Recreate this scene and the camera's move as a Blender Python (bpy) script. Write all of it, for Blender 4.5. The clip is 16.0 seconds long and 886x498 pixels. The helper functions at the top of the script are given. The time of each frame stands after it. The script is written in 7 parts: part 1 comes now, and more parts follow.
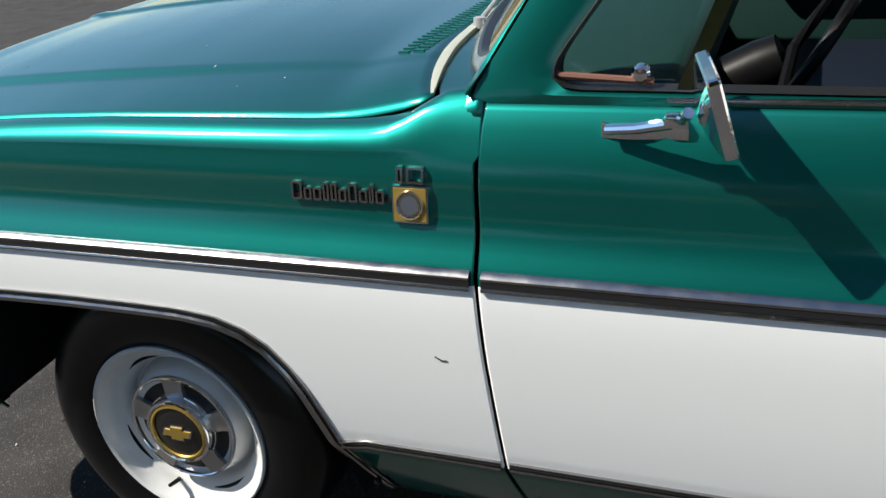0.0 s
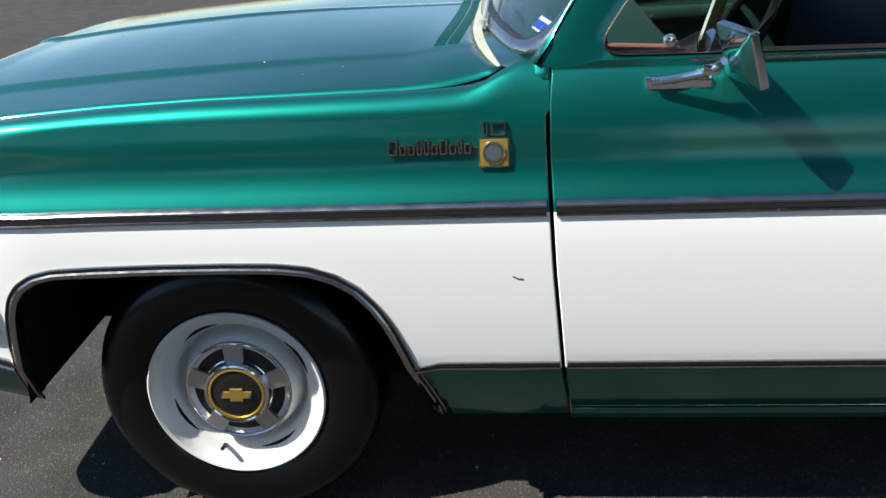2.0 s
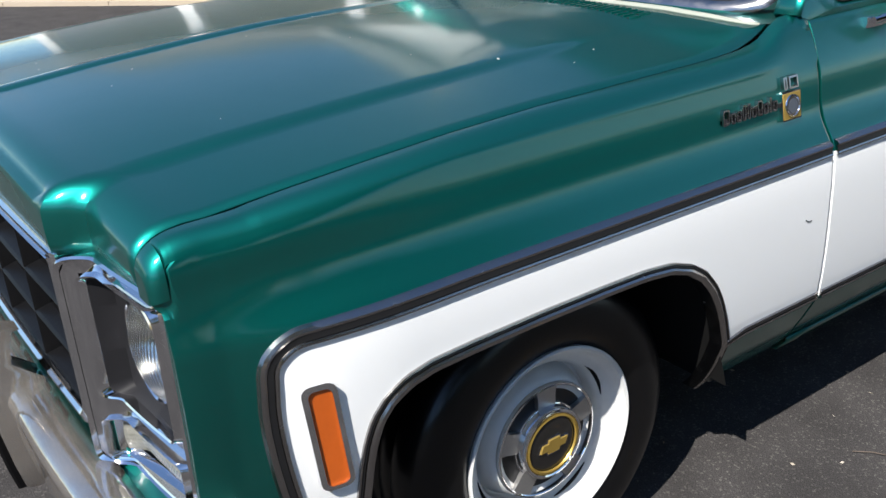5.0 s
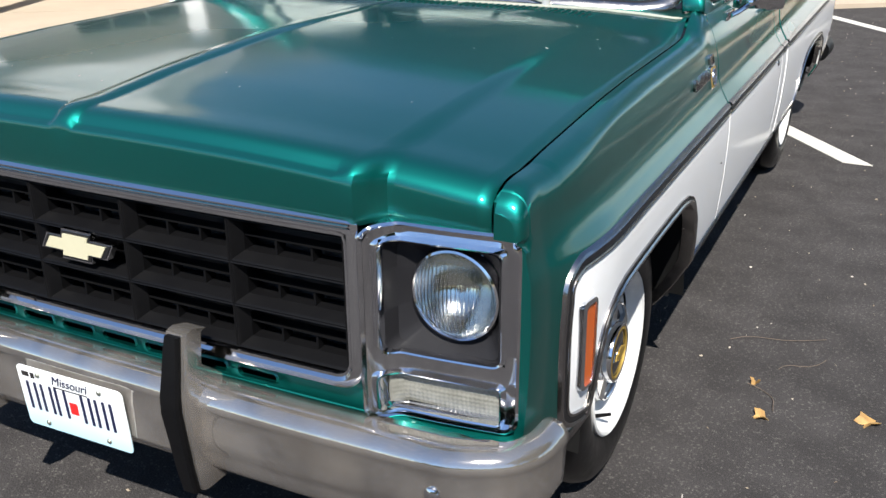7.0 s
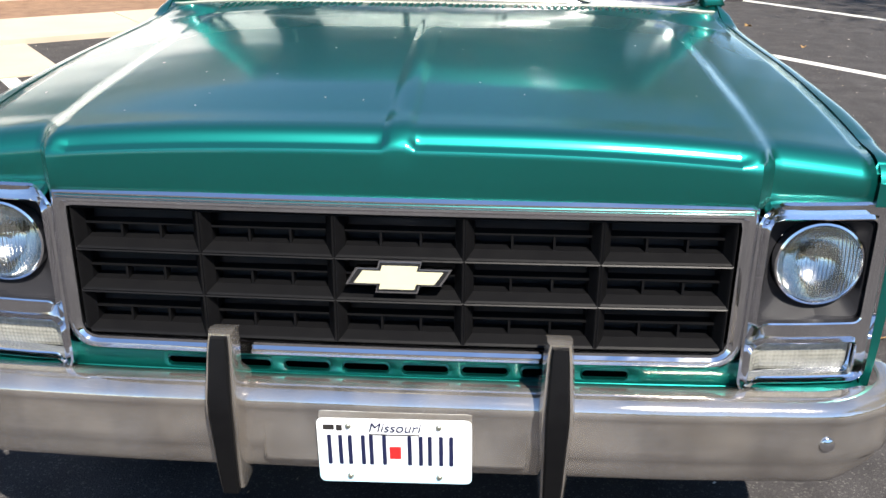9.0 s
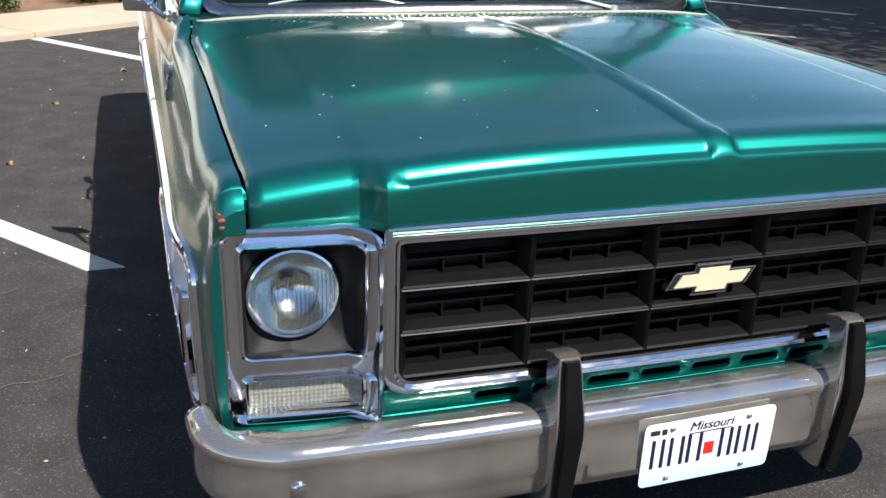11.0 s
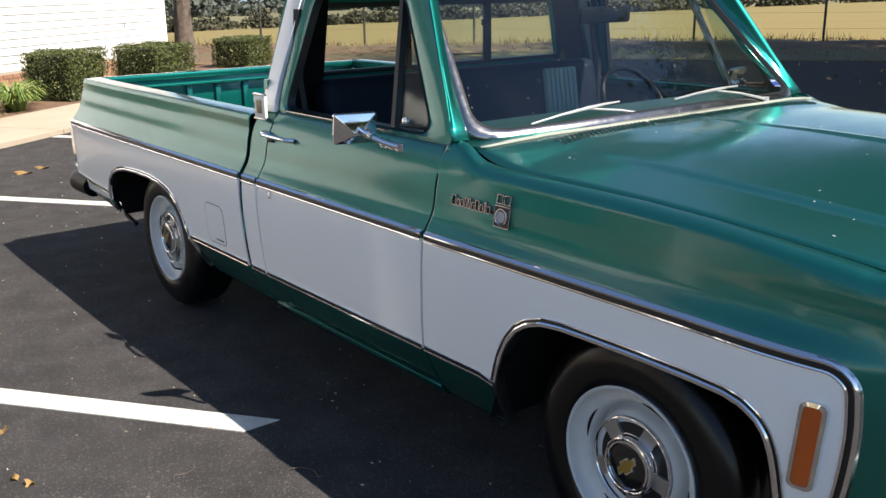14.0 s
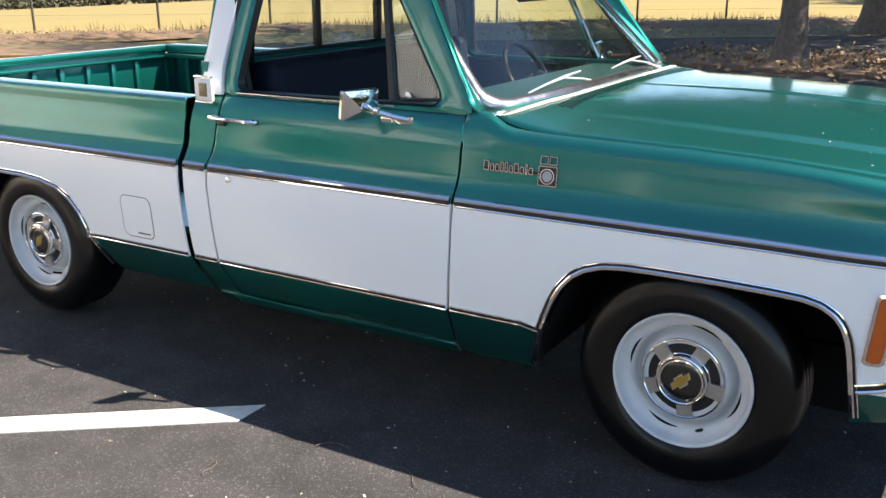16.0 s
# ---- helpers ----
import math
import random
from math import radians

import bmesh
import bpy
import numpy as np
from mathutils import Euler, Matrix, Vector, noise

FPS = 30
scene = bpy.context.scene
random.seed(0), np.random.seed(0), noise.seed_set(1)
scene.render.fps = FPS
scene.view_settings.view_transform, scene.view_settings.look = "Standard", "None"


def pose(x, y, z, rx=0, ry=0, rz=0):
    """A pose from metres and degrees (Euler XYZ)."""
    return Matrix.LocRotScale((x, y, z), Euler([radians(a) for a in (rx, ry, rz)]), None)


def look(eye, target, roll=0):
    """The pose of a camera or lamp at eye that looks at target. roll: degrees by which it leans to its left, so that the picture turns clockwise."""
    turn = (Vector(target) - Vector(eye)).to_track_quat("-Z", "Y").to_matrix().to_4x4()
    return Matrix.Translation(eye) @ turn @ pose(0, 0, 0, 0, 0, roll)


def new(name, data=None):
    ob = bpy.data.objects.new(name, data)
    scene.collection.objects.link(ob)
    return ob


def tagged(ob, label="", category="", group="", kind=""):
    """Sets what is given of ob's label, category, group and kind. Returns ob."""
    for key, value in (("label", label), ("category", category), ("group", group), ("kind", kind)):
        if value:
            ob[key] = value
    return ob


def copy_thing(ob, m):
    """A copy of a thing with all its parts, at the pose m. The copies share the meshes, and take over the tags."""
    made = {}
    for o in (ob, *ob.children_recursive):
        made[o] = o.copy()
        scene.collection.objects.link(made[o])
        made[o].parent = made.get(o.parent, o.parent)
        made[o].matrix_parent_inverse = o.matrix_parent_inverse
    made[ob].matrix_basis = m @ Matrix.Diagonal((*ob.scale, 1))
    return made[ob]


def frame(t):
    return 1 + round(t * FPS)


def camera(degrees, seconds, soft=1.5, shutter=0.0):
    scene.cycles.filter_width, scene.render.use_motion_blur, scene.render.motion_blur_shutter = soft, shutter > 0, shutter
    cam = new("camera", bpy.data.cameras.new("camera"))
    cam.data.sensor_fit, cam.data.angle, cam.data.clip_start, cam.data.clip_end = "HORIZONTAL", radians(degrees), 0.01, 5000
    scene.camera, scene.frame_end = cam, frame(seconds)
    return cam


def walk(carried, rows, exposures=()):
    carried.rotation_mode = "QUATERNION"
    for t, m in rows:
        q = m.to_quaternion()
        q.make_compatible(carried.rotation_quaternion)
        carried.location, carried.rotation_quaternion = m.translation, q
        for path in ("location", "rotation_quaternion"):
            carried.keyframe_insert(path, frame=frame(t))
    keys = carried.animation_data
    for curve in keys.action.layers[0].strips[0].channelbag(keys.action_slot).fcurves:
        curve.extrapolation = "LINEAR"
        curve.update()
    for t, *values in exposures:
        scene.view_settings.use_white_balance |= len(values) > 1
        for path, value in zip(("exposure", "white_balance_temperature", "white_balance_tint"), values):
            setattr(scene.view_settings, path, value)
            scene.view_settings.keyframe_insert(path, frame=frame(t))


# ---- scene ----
cam = camera(50.7, 16.0)

PATH = [
    (0, (2.243, 1.213, 1.493), (0.569, 0.509, 0.654), -5.6),
    (0.5, (2.462, 1.203, 1.503), (0.716, 0.63, 0.712), -5.3),
    (1, (2.638, 1.19, 1.478), (0.862, 0.691, 0.705), -3.9),
    (1.5, (2.745, 0.998, 1.455), (0.919, 0.663, 0.709), -2.7),
    (2, (2.803, 0.696, 1.459), (0.955, 0.515, 0.716), -3.2),
    (2.5, (2.691, 0.41, 1.444), (0.847, 0.371, 0.672), -3.8),
    (3, (2.556, 0.127, 1.471), (0.721, 0.311, 0.698), -3.6),
    (3.5, (2.516, -0.241, 1.482), (0.727, 0.223, 0.717), -4.0),
    (4, (2.436, -0.529, 1.472), (0.72, 0.143, 0.695), -4.4),
    (4.2, (2.362, -0.638, 1.462), (0.678, 0.104, 0.68), -4.3),
    (6.3, (1.767, -1.669, 1.472), (0.672, -0.185, 0.698), -1.1),
    (6.5, (1.691, -1.768, 1.472), (0.674, -0.229, 0.7), -0.7),
    (7, (1.472, -2.062, 1.482), (0.64, -0.407, 0.729), -0.4),
    (7.5, (1.182, -2.196, 1.468), (0.497, -0.469, 0.728), -0.7),
    (8, (0.85, -2.295, 1.477), (0.334, -0.508, 0.742), -0.3),
    (8.5, (0.499, -2.443, 1.489), (0.194, -0.612, 0.745), 0.0),
    (10.8, (-0.936, -2.351, 1.482), (-0.395, -0.572, 0.746), 2.1),
    (11, (-1.056, -2.269, 1.483), (-0.463, -0.502, 0.758), 1.8),
    (11.5, (-1.344, -2.141, 1.496), (-0.601, -0.41, 0.824), 1.2),
    (12, (-1.689, -2.083, 1.527), (-0.834, -0.386, 0.905), 0.8),
    (12.5, (-1.907, -1.956, 1.528), (-0.975, -0.284, 0.948), 0.5),
    (13, (-2.089, -1.697, 1.528), (-1.096, -0.05, 0.98), -0.2),
    (13.5, (-2.307, -1.535, 1.526), (-1.218, 0.052, 0.984), -0.5),
    (14, (-2.623, -1.418, 1.544), (-1.44, 0.1, 1.0), -0.8),
    (14.5, (-2.826, -1.227, 1.521), (-1.561, 0.222, 0.972), -0.6),
    (15, (-2.991, -0.989, 1.53), (-1.601, 0.339, 0.978), -1.0),
    (15.5, (-3.233, -0.811, 1.528), (-1.687, 0.331, 0.972), -0.7),
    (16, (-3.487, -0.724, 1.538), (-1.851, 0.27, 0.959), -0.3),
]
walk(cam, [(t, look(eye, target, roll)) for t, eye, target, roll in PATH],
     [(0, 0.3, 6800, 6), (0.9, 0.56, 6800, 6), (3, 0.58, 6600, 7), (4, 0.62, 6480, 8), (6.5, 0.42, 6500, 9), (7.0, 0.57, 6550, 9), (7.6, 0.95, 6650, 9), (8.5, 1.04, 6750, 10), (10.5, 0.62, 6700, 10),
      (11, 0.6, 6650, 9), (12, 0.5, 6650, 9), (13, 0.48, 6800, 9), (14.5, 0.80, 7000, 10), (16, 1.38, 7150, 10)])

# ---- light ----
SUN = Vector((0.345, -0.78, 1.0)).normalized()
world = bpy.data.worlds.new("sky")
scene.world = world
world.use_nodes = True
wn = world.node_tree
sky = wn.nodes.new("ShaderNodeTexSky")
sky.sky_type = "NISHITA"
sky.sun_disc = False
sky.sun_elevation = math.asin(SUN.z)
sky.sun_rotation = math.atan2(SUN.x, SUN.y)
sky.air_density, sky.dust_density, sky.ozone_density = 1.1, 0.0, 3.2
sky.altitude = 2600.0
wn.nodes["Background"].inputs["Strength"].default_value = 0.125
wn.links.new(sky.outputs["Color"], wn.nodes["Background"].inputs["Color"])
sun = new("sun", bpy.data.lights.new("sun", "SUN"))
sun.data.energy, sun.data.angle, sun.data.color = 6.3, radians(0.53), (1.0, 0.955, 0.90)
sun.matrix_world = look(SUN * 30, (0, 0, 0))

# ---- materials ----
def mat(name, color, rough=0.5, metal=0.0, noise_amt=0.0, scale=8.0, bump=0.0, bump_scale=60.0,
        coat=0.0, coat_rough=0.05, trans=0.0, ior=1.45, emit=0.0, dark=None, random_amt=0.0, spec=0.5, rough_var=0.0):
    m = bpy.data.materials.new(name)
    m.use_nodes = True
    nt = m.node_tree
    b = nt.nodes["Principled BSDF"]
    def put(k, v):
        b.inputs[k].default_value = v
    put("Roughness", rough)
    put("Metallic", metal)
    put("Coat Weight", coat)
    put("Coat Roughness", coat_rough)
    put("Transmission Weight", trans)
    put("IOR", ior)
    put("Specular IOR Level", spec)
    c = (*color, 1.0)
    put("Base Color", c)
    if emit:
        put("Emission Color", c)
        put("Emission Strength", emit)
    tc = nt.nodes.new("ShaderNodeTexCoord")
    if noise_amt or rough_var:
        n = nt.nodes.new("ShaderNodeTexNoise")
        n.inputs["Scale"].default_value = scale
        n.inputs["Detail"].default_value = 6.0
        n.inputs["Roughness"].default_value = 0.6
        nt.links.new(tc.outputs["Object"], n.inputs["Vector"])
    if noise_amt:
        mx = nt.nodes.new("ShaderNodeMix")
        mx.data_type = "RGBA"
        d = dark if dark else tuple(v * 0.55 for v in color)
        mx.inputs["A"].default_value = c
        mx.inputs["B"].default_value = (*d, 1.0)
        ramp = nt.nodes.new("ShaderNodeMapRange")
        ramp.inputs["From Min"].default_value = 0.35
        ramp.inputs["From Max"].default_value = 0.7
        ramp.inputs["To Max"].default_value = noise_amt
        nt.links.new(n.outputs["Fac"], ramp.inputs["Value"])
        nt.links.new(ramp.outputs["Result"], mx.inputs["Factor"])
        out = mx.outputs["Result"]
        if random_amt:
            oi = nt.nodes.new("ShaderNodeObjectInfo")
            hs = nt.nodes.new("ShaderNodeHueSaturation")
            mr = nt.nodes.new("ShaderNodeMapRange")
            mr.inputs["To Min"].default_value = 1 - random_amt
            mr.inputs["To Max"].default_value = 1 + random_amt
            nt.links.new(oi.outputs["Random"], mr.inputs["Value"])
            nt.links.new(mr.outputs["Result"], hs.inputs["Value"])
            nt.links.new(out, hs.inputs["Color"])
            out = hs.outputs["Color"]
        nt.links.new(out, b.inputs["Base Color"])
    if rough_var:
        rr = nt.nodes.new("ShaderNodeMapRange")
        rr.inputs["From Min"].default_value = 0.3
        rr.inputs["From Max"].default_value = 0.7
        rr.inputs["To Min"].default_value = max(0.02, rough - rough_var)
        rr.inputs["To Max"].default_value = rough + rough_var
        nt.links.new(n.outputs["Fac"], rr.inputs["Value"])
        nt.links.new(rr.outputs["Result"], b.inputs["Roughness"])
    if bump:
        n2 = nt.nodes.new("ShaderNodeTexNoise")
        n2.inputs["Scale"].default_value = bump_scale
        n2.inputs["Detail"].default_value = 4.0
        nt.links.new(tc.outputs["Object"], n2.inputs["Vector"])
        bp = nt.nodes.new("ShaderNodeBump")
        bp.inputs["Strength"].default_value = bump
        bp.inputs["Distance"].default_value = 0.01
        nt.links.new(n2.outputs["Fac"], bp.inputs["Height"])
        nt.links.new(bp.outputs["Normal"], b.inputs["Normal"])
    return m

GREEN = mat("green_metallic_paint", (0.004, 0.158, 0.135), 0.45, 0.92, 0.12, 1.7, 0.006, 5.0, coat=1.0, coat_rough=0.11, rough_var=0.03, spec=0.15)
GREEN.node_tree.nodes["Principled BSDF"].inputs["Coat IOR"].default_value = 1.52
WHITE = mat("white_paint", (0.87, 0.875, 0.87), 0.32, 0.0, 0.10, 2.2, 0.015, 6.0, coat=0.4, coat_rough=0.1, dark=(0.78, 0.785, 0.78))
CHROME = mat("chrome", (0.82, 0.82, 0.84), 0.07, 1.0, 0.08, 20.0, 0.02, 30.0, rough_var=0.05)
BUMPER = mat("weathered_chrome", (0.72, 0.70, 0.68), 0.10, 1.0, 0.5, 5.0, 0.03, 90.0, dark=(0.34, 0.285, 0.225), rough_var=0.08)
# dull brown film and pits on the bumper's chrome
wn_ = BUMPER.node_tree
wt, wm, wa, wr, wx = (wn_.nodes.new(k) for k in ("ShaderNodeTexCoord", "ShaderNodeMapping", "ShaderNodeTexNoise", "ShaderNodeMapRange", "ShaderNodeMix"))
wm.inputs["Scale"].default_value = (1.0, 1.0, 0.8)
wa.inputs["Scale"].default_value, wa.inputs["Detail"].default_value = 9.0, 10.0
wr.inputs["From Min"].default_value, wr.inputs["From Max"].default_value = 0.25, 0.75
wr.inputs["To Min"].default_value, wr.inputs["To Max"].default_value = 0.10, 0.62
wx.data_type = "RGBA"
wx.inputs["B"].default_value = (0.30, 0.255, 0.205, 1)
wb_ = wn_.nodes["Principled BSDF"]
wn_.links.new(wt.outputs["Object"], wm.inputs["Vector"])
wn_.links.new(wm.outputs["Vector"], wa.inputs["Vector"])
wn_.links.new(wa.outputs["Fac"], wr.inputs["Value"])
wn_.links.new(wr.outputs[0], wx.inputs["Factor"])
wn_.links.new(wb_.inputs["Base Color"].links[0].from_socket, wx.inputs["A"])
wn_.links.new(wx.outputs["Result"], wb_.inputs["Base Color"])
wl = wn_.nodes.new("ShaderNodeMapRange")
wl.inputs["To Min"].default_value, wl.inputs["To Max"].default_value = 1.0, 0.62
wn_.links.new(wr.outputs[0], wl.inputs["Value"])
wn_.links.new(wl.outputs[0], wb_.inputs["Metallic"])
TRIMGREY = mat("brushed_trim", (0.40, 0.385, 0.38), 0.22, 1.0, 0.2, 30.0, rough_var=0.06)
BLACKTRIM = mat("black_trim", (0.012, 0.012, 0.013), 0.4)
BLACK = mat("black_plastic", (0.004, 0.004, 0.0045), 0.40, 0.0, 0.3, 25.0, 0.03, 90.0, dark=(0.008, 0.008, 0.008), spec=0.13)
# near-black for inner metal; its colour also holds the shade of recesses and housings
DARKIN = mat("dark_metal_and_shade", (0.006, 0.006, 0.006), 0.9, 0.0, 0.3, 10.0, spec=0.2)
RUBBER = mat("tyre_rubber", (0.003, 0.003, 0.0035), 0.42, 0.0, 0.4, 14.0, 0.03, 120.0, dark=(0.006, 0.006, 0.006), coat=0.55, coat_rough=0.20, rough_var=0.08, spec=0.10)
RIM = mat("white_rim_paint", (0.66, 0.66, 0.65), 0.38, 0.0, 0.35, 14.0, 0.05, 40.0, dark=(0.44, 0.43, 0.40))
SPIDER = mat("grey_wheel_metal", (0.50, 0.49, 0.48), 0.38, 0.9, 0.2, 30.0)
GOLD = mat("gold_enamel", (0.45, 0.30, 0.07), 0.38, 0.6, 0.15, 40.0)
CREAM = mat("cream_enamel", (0.52, 0.49, 0.34), 0.4, 0.0, 0.1, 30.0)
AMBER = mat("amber_lens", (0.55, 0.105, 0.012), 0.2, 0.0, 0.25, 25.0, coat=0.6)
ASPHALT = mat("asphalt", (0.045, 0.042, 0.0415), 0.9, 0.0, 0.5, 0.7, 0.5, 170.0, dark=(0.035, 0.0325, 0.032), spec=0.2)
# bright aggregate in the asphalt
an = ASPHALT.node_tree
at, av, ar, am = (an.nodes.new(k) for k in ("ShaderNodeTexCoord", "ShaderNodeTexVoronoi", "ShaderNodeValToRGB", "ShaderNodeMix"))
av.inputs["Scale"].default_value = 190.0
ar.color_ramp.elements[0].position, ar.color_ramp.elements[1].position = 0.84, 0.99
am.data_type = "RGBA"
am.inputs["B"].default_value = (0.092, 0.086, 0.081, 1)
asp = an.nodes.new("ShaderNodeSeparateColor")
an.links.new(at.outputs["Object"], av.inputs["Vector"])
an.links.new(av.outputs["Color"], asp.inputs[0])
an.links.new(asp.outputs[0], ar.inputs[0])
ab = an.nodes["Principled BSDF"]
old = ab.inputs["Base Color"].links[0].from_socket
an.links.new(old, am.inputs["A"])
an.links.new(ar.outputs["Color"], am.inputs["Factor"])
# fine dark and pale grain, and broad dusty mottling
fine, broad, fr, br = (an.nodes.new(k) for k in ("ShaderNodeTexNoise", "ShaderNodeTexNoise", "ShaderNodeMapRange", "ShaderNodeMapRange"))
fine.inputs["Scale"].default_value, fine.inputs["Detail"].default_value = 330.0, 3.0
broad.inputs["Scale"].default_value, broad.inputs["Detail"].default_value = 5.0, 8.0
for q_, lo, hi, t0, t1 in ((fr, 0.35, 0.65, 0.58, 1.46), (br, 0.35, 0.68, 0.82, 1.22)):
    q_.inputs["From Min"].default_value, q_.inputs["From Max"].default_value = lo, hi
    q_.inputs["To Min"].default_value, q_.inputs["To Max"].default_value = t0, t1
an.links.new(at.outputs["Object"], fine.inputs["Vector"])
an.links.new(at.outputs["Object"], broad.inputs["Vector"])
an.links.new(fine.outputs["Fac"], fr.inputs["Value"])
an.links.new(broad.outputs["Fac"], br.inputs["Value"])
mul = an.nodes.new("ShaderNodeMath")
mul.operation = "MULTIPLY"
an.links.new(fr.outputs[0], mul.inputs[0])
an.links.new(br.outputs[0], mul.inputs[1])
hv = an.nodes.new("ShaderNodeHueSaturation")
an.links.new(am.outputs["Result"], hv.inputs["Color"])
an.links.new(mul.outputs[0], hv.inputs["Value"])
an.links.new(hv.outputs["Color"], ab.inputs["Base Color"])
STRIPE = mat("white_road_paint", (0.66, 0.645, 0.58), 0.75, 0.0, 0.75, 16.0, 0.4, 160.0, dark=(0.42, 0.40, 0.35))
CONCRETE = mat("concrete", (0.42, 0.35, 0.265), 0.9, 0.0, 0.45, 1.6, 0.3, 90.0, dark=(0.33, 0.265, 0.195))
MULCH = mat("bark_mulch", (0.20, 0.12, 0.075), 0.95, 0.0, 0.7, 7.0, 0.9, 45.0, dark=(0.09, 0.05, 0.03))
SIDING = mat("white_siding", (0.80, 0.79, 0.76), 0.6, 0.0, 0.12, 1.2, dark=(0.70, 0.69, 0.66))
BRICK = mat("brick", (0.42, 0.23, 0.14), 0.85, 0.0, 0.4, 12.0, 0.3, 70.0, random_amt=0.25)
LEAF = mat("hedge_leaf", (0.055, 0.095, 0.018), 0.5, 0.0, 0.6, 6.0, dark=(0.025, 0.05, 0.010))
GRASSBLADE = mat("grass_blade", (0.13, 0.20, 0.03), 0.5, 0.0, 0.5, 9.0, dark=(0.06, 0.11, 0.02))
BARK = mat("tree_bark", (0.16, 0.125, 0.10), 0.95, 0.0, 0.7, 12.0, 1.0, 30.0, dark=(0.06, 0.045, 0.035))
FIELD = mat("dry_field_grass", (0.22, 0.16, 0.048), 0.95, 0.0, 0.5, 0.12, 0.5, 6.0, dark=(0.16, 0.135, 0.045))

# ---- mesh helpers ----
def finish(name, bm, mats, parent=None, label="", smooth=True, angle=35):
    me = bpy.data.meshes.new(name)
    bm.normal_update()
    bm.to_mesh(me)
    bm.free()
    for m in (mats if isinstance(mats, (list, tuple)) else [mats]):
        me.materials.append(m)
    if smooth:
        me.shade_smooth()
        if angle:
            me.set_sharp_from_angle(angle=radians(angle))
    ob = new(name, me)
    if parent is not None:
        ob.parent = parent
    if label:
        ob["label"] = label
    return ob

def part(name, bm, material, parent, label="", smooth=True, angle=35):
    return finish(name, bm, material, parent, label, smooth, angle)

def box(bm, c, s, bevel=0.0, m=None, segs=2, mi=0):
    r = bmesh.ops.create_cube(bm, size=1.0)
    vs = r["verts"]
    for v in vs:
        v.co = Vector((v.co.x * s[0], v.co.y * s[1], v.co.z * s[2]))
    if bevel:
        es = list({e for v in vs for e in v.link_edges})
        r2 = bmesh.ops.bevel(bm, geom=es, offset=bevel, segments=segs, affect="EDGES", profile=0.5)
        vs = list({v for f in r2["faces"] for v in f.verts} | {v for v in vs if v.is_valid})
    for v in vs:
        v.co = (m @ v.co if m else v.co) + Vector(c)
    if mi:
        for f in {f for v in vs for f in v.link_faces}:
            f.material_index = mi
    return vs

def grid(bm, rows, closed_u=False, closed_v=False, mi=None, flip=False):
    """Faces between rows of points."""
    V = [[bm.verts.new(p) for p in r] for r in rows]
    nu, nv = len(V), len(V[0])
    for i in range(nu if closed_u else nu - 1):
        for j in range(nv if closed_v else nv - 1):
            a, b, c, d = V[i][j], V[(i + 1) % nu][j], V[(i + 1) % nu][(j + 1) % nv], V[i][(j + 1) % nv]
            try:
                f = bm.faces.new((a, d, c, b) if flip else (a, b, c, d))
                if mi is not None:
                    f.material_index = mi(i, j) if callable(mi) else mi
            except ValueError:
                pass
    return V

def clean(bm, d=1e-5):
    bmesh.ops.remove_doubles(bm, verts=bm.verts, dist=d)
    bmesh.ops.dissolve_degenerate(bm, edges=bm.edges, dist=1e-5)

def outward(bm):
    bmesh.ops.recalc_face_normals(bm, faces=bm.faces)

def facing(bm, way):
    """Turns an open sheet so that its faces look towards way."""
    bm.normal_update()
    if sum((f.normal.dot(way) * f.calc_area() for f in bm.faces)) < 0:
        bmesh.ops.reverse_faces(bm, faces=bm.faces)

def lathe(bm, prof, segs=48, m=None, mi=0, closed=False):
    """Turns (radius, height) points about the x axis; height runs along +x."""
    rows = []
    for k in range(segs):
        a = 2 * math.pi * k / segs
        rows.append([(m @ Vector((h, r * math.cos(a), r * math.sin(a)))) if m else Vector((h, r * math.cos(a), r * math.sin(a))) for r, h in prof])
    V = grid(bm, rows, closed_u=True, closed_v=closed, mi=mi)
    return V

def prism(bm, pts, place, d0, d1, mi=0):
    """A flat outline, pts (a, b), made solid between depths d0 and d1 by place(a, b, d)."""
    lo = [bm.verts.new(place(a, b, d0)) for a, b in pts]
    hi = [bm.verts.new(place(a, b, d1)) for a, b in pts]
    fs = [bm.faces.new(lo[::-1]), bm.faces.new(hi)]
    n = len(pts)
    for i in range(n):
        fs.append(bm.faces.new((lo[i], lo[(i + 1) % n], hi[(i + 1) % n], hi[i])))
    for f in fs:
        f.material_index = mi
    return fs

def rounded(x0, z0, x1, z1, r, n=5):
    """Outline of a rectangle with rounded corners, anticlockwise."""
    out = []
    for cx, cz, a0 in ((x1 - r, z0 + r, -90), (x1 - r, z1 - r, 0), (x0 + r, z1 - r, 90), (x0 + r, z0 + r, 180)):
        for k in range(n + 1):
            a = radians(a0 + 90 * k / n)
            out.append((cx + r * math.cos(a), cz + r * math.sin(a)))
    return out

def resample(pts, n, closed=True):
    p = np.array(pts + ([pts[0]] if closed else []), float)
    s = np.r_[0, np.cumsum(np.linalg.norm(np.diff(p, axis=0), axis=1))]
    t = np.linspace(0, s[-1], n + (1 if closed else 0))[: n]
    return [tuple(float(np.interp(k, s, p[:, c])) for c in range(p.shape[1])) for k in t]

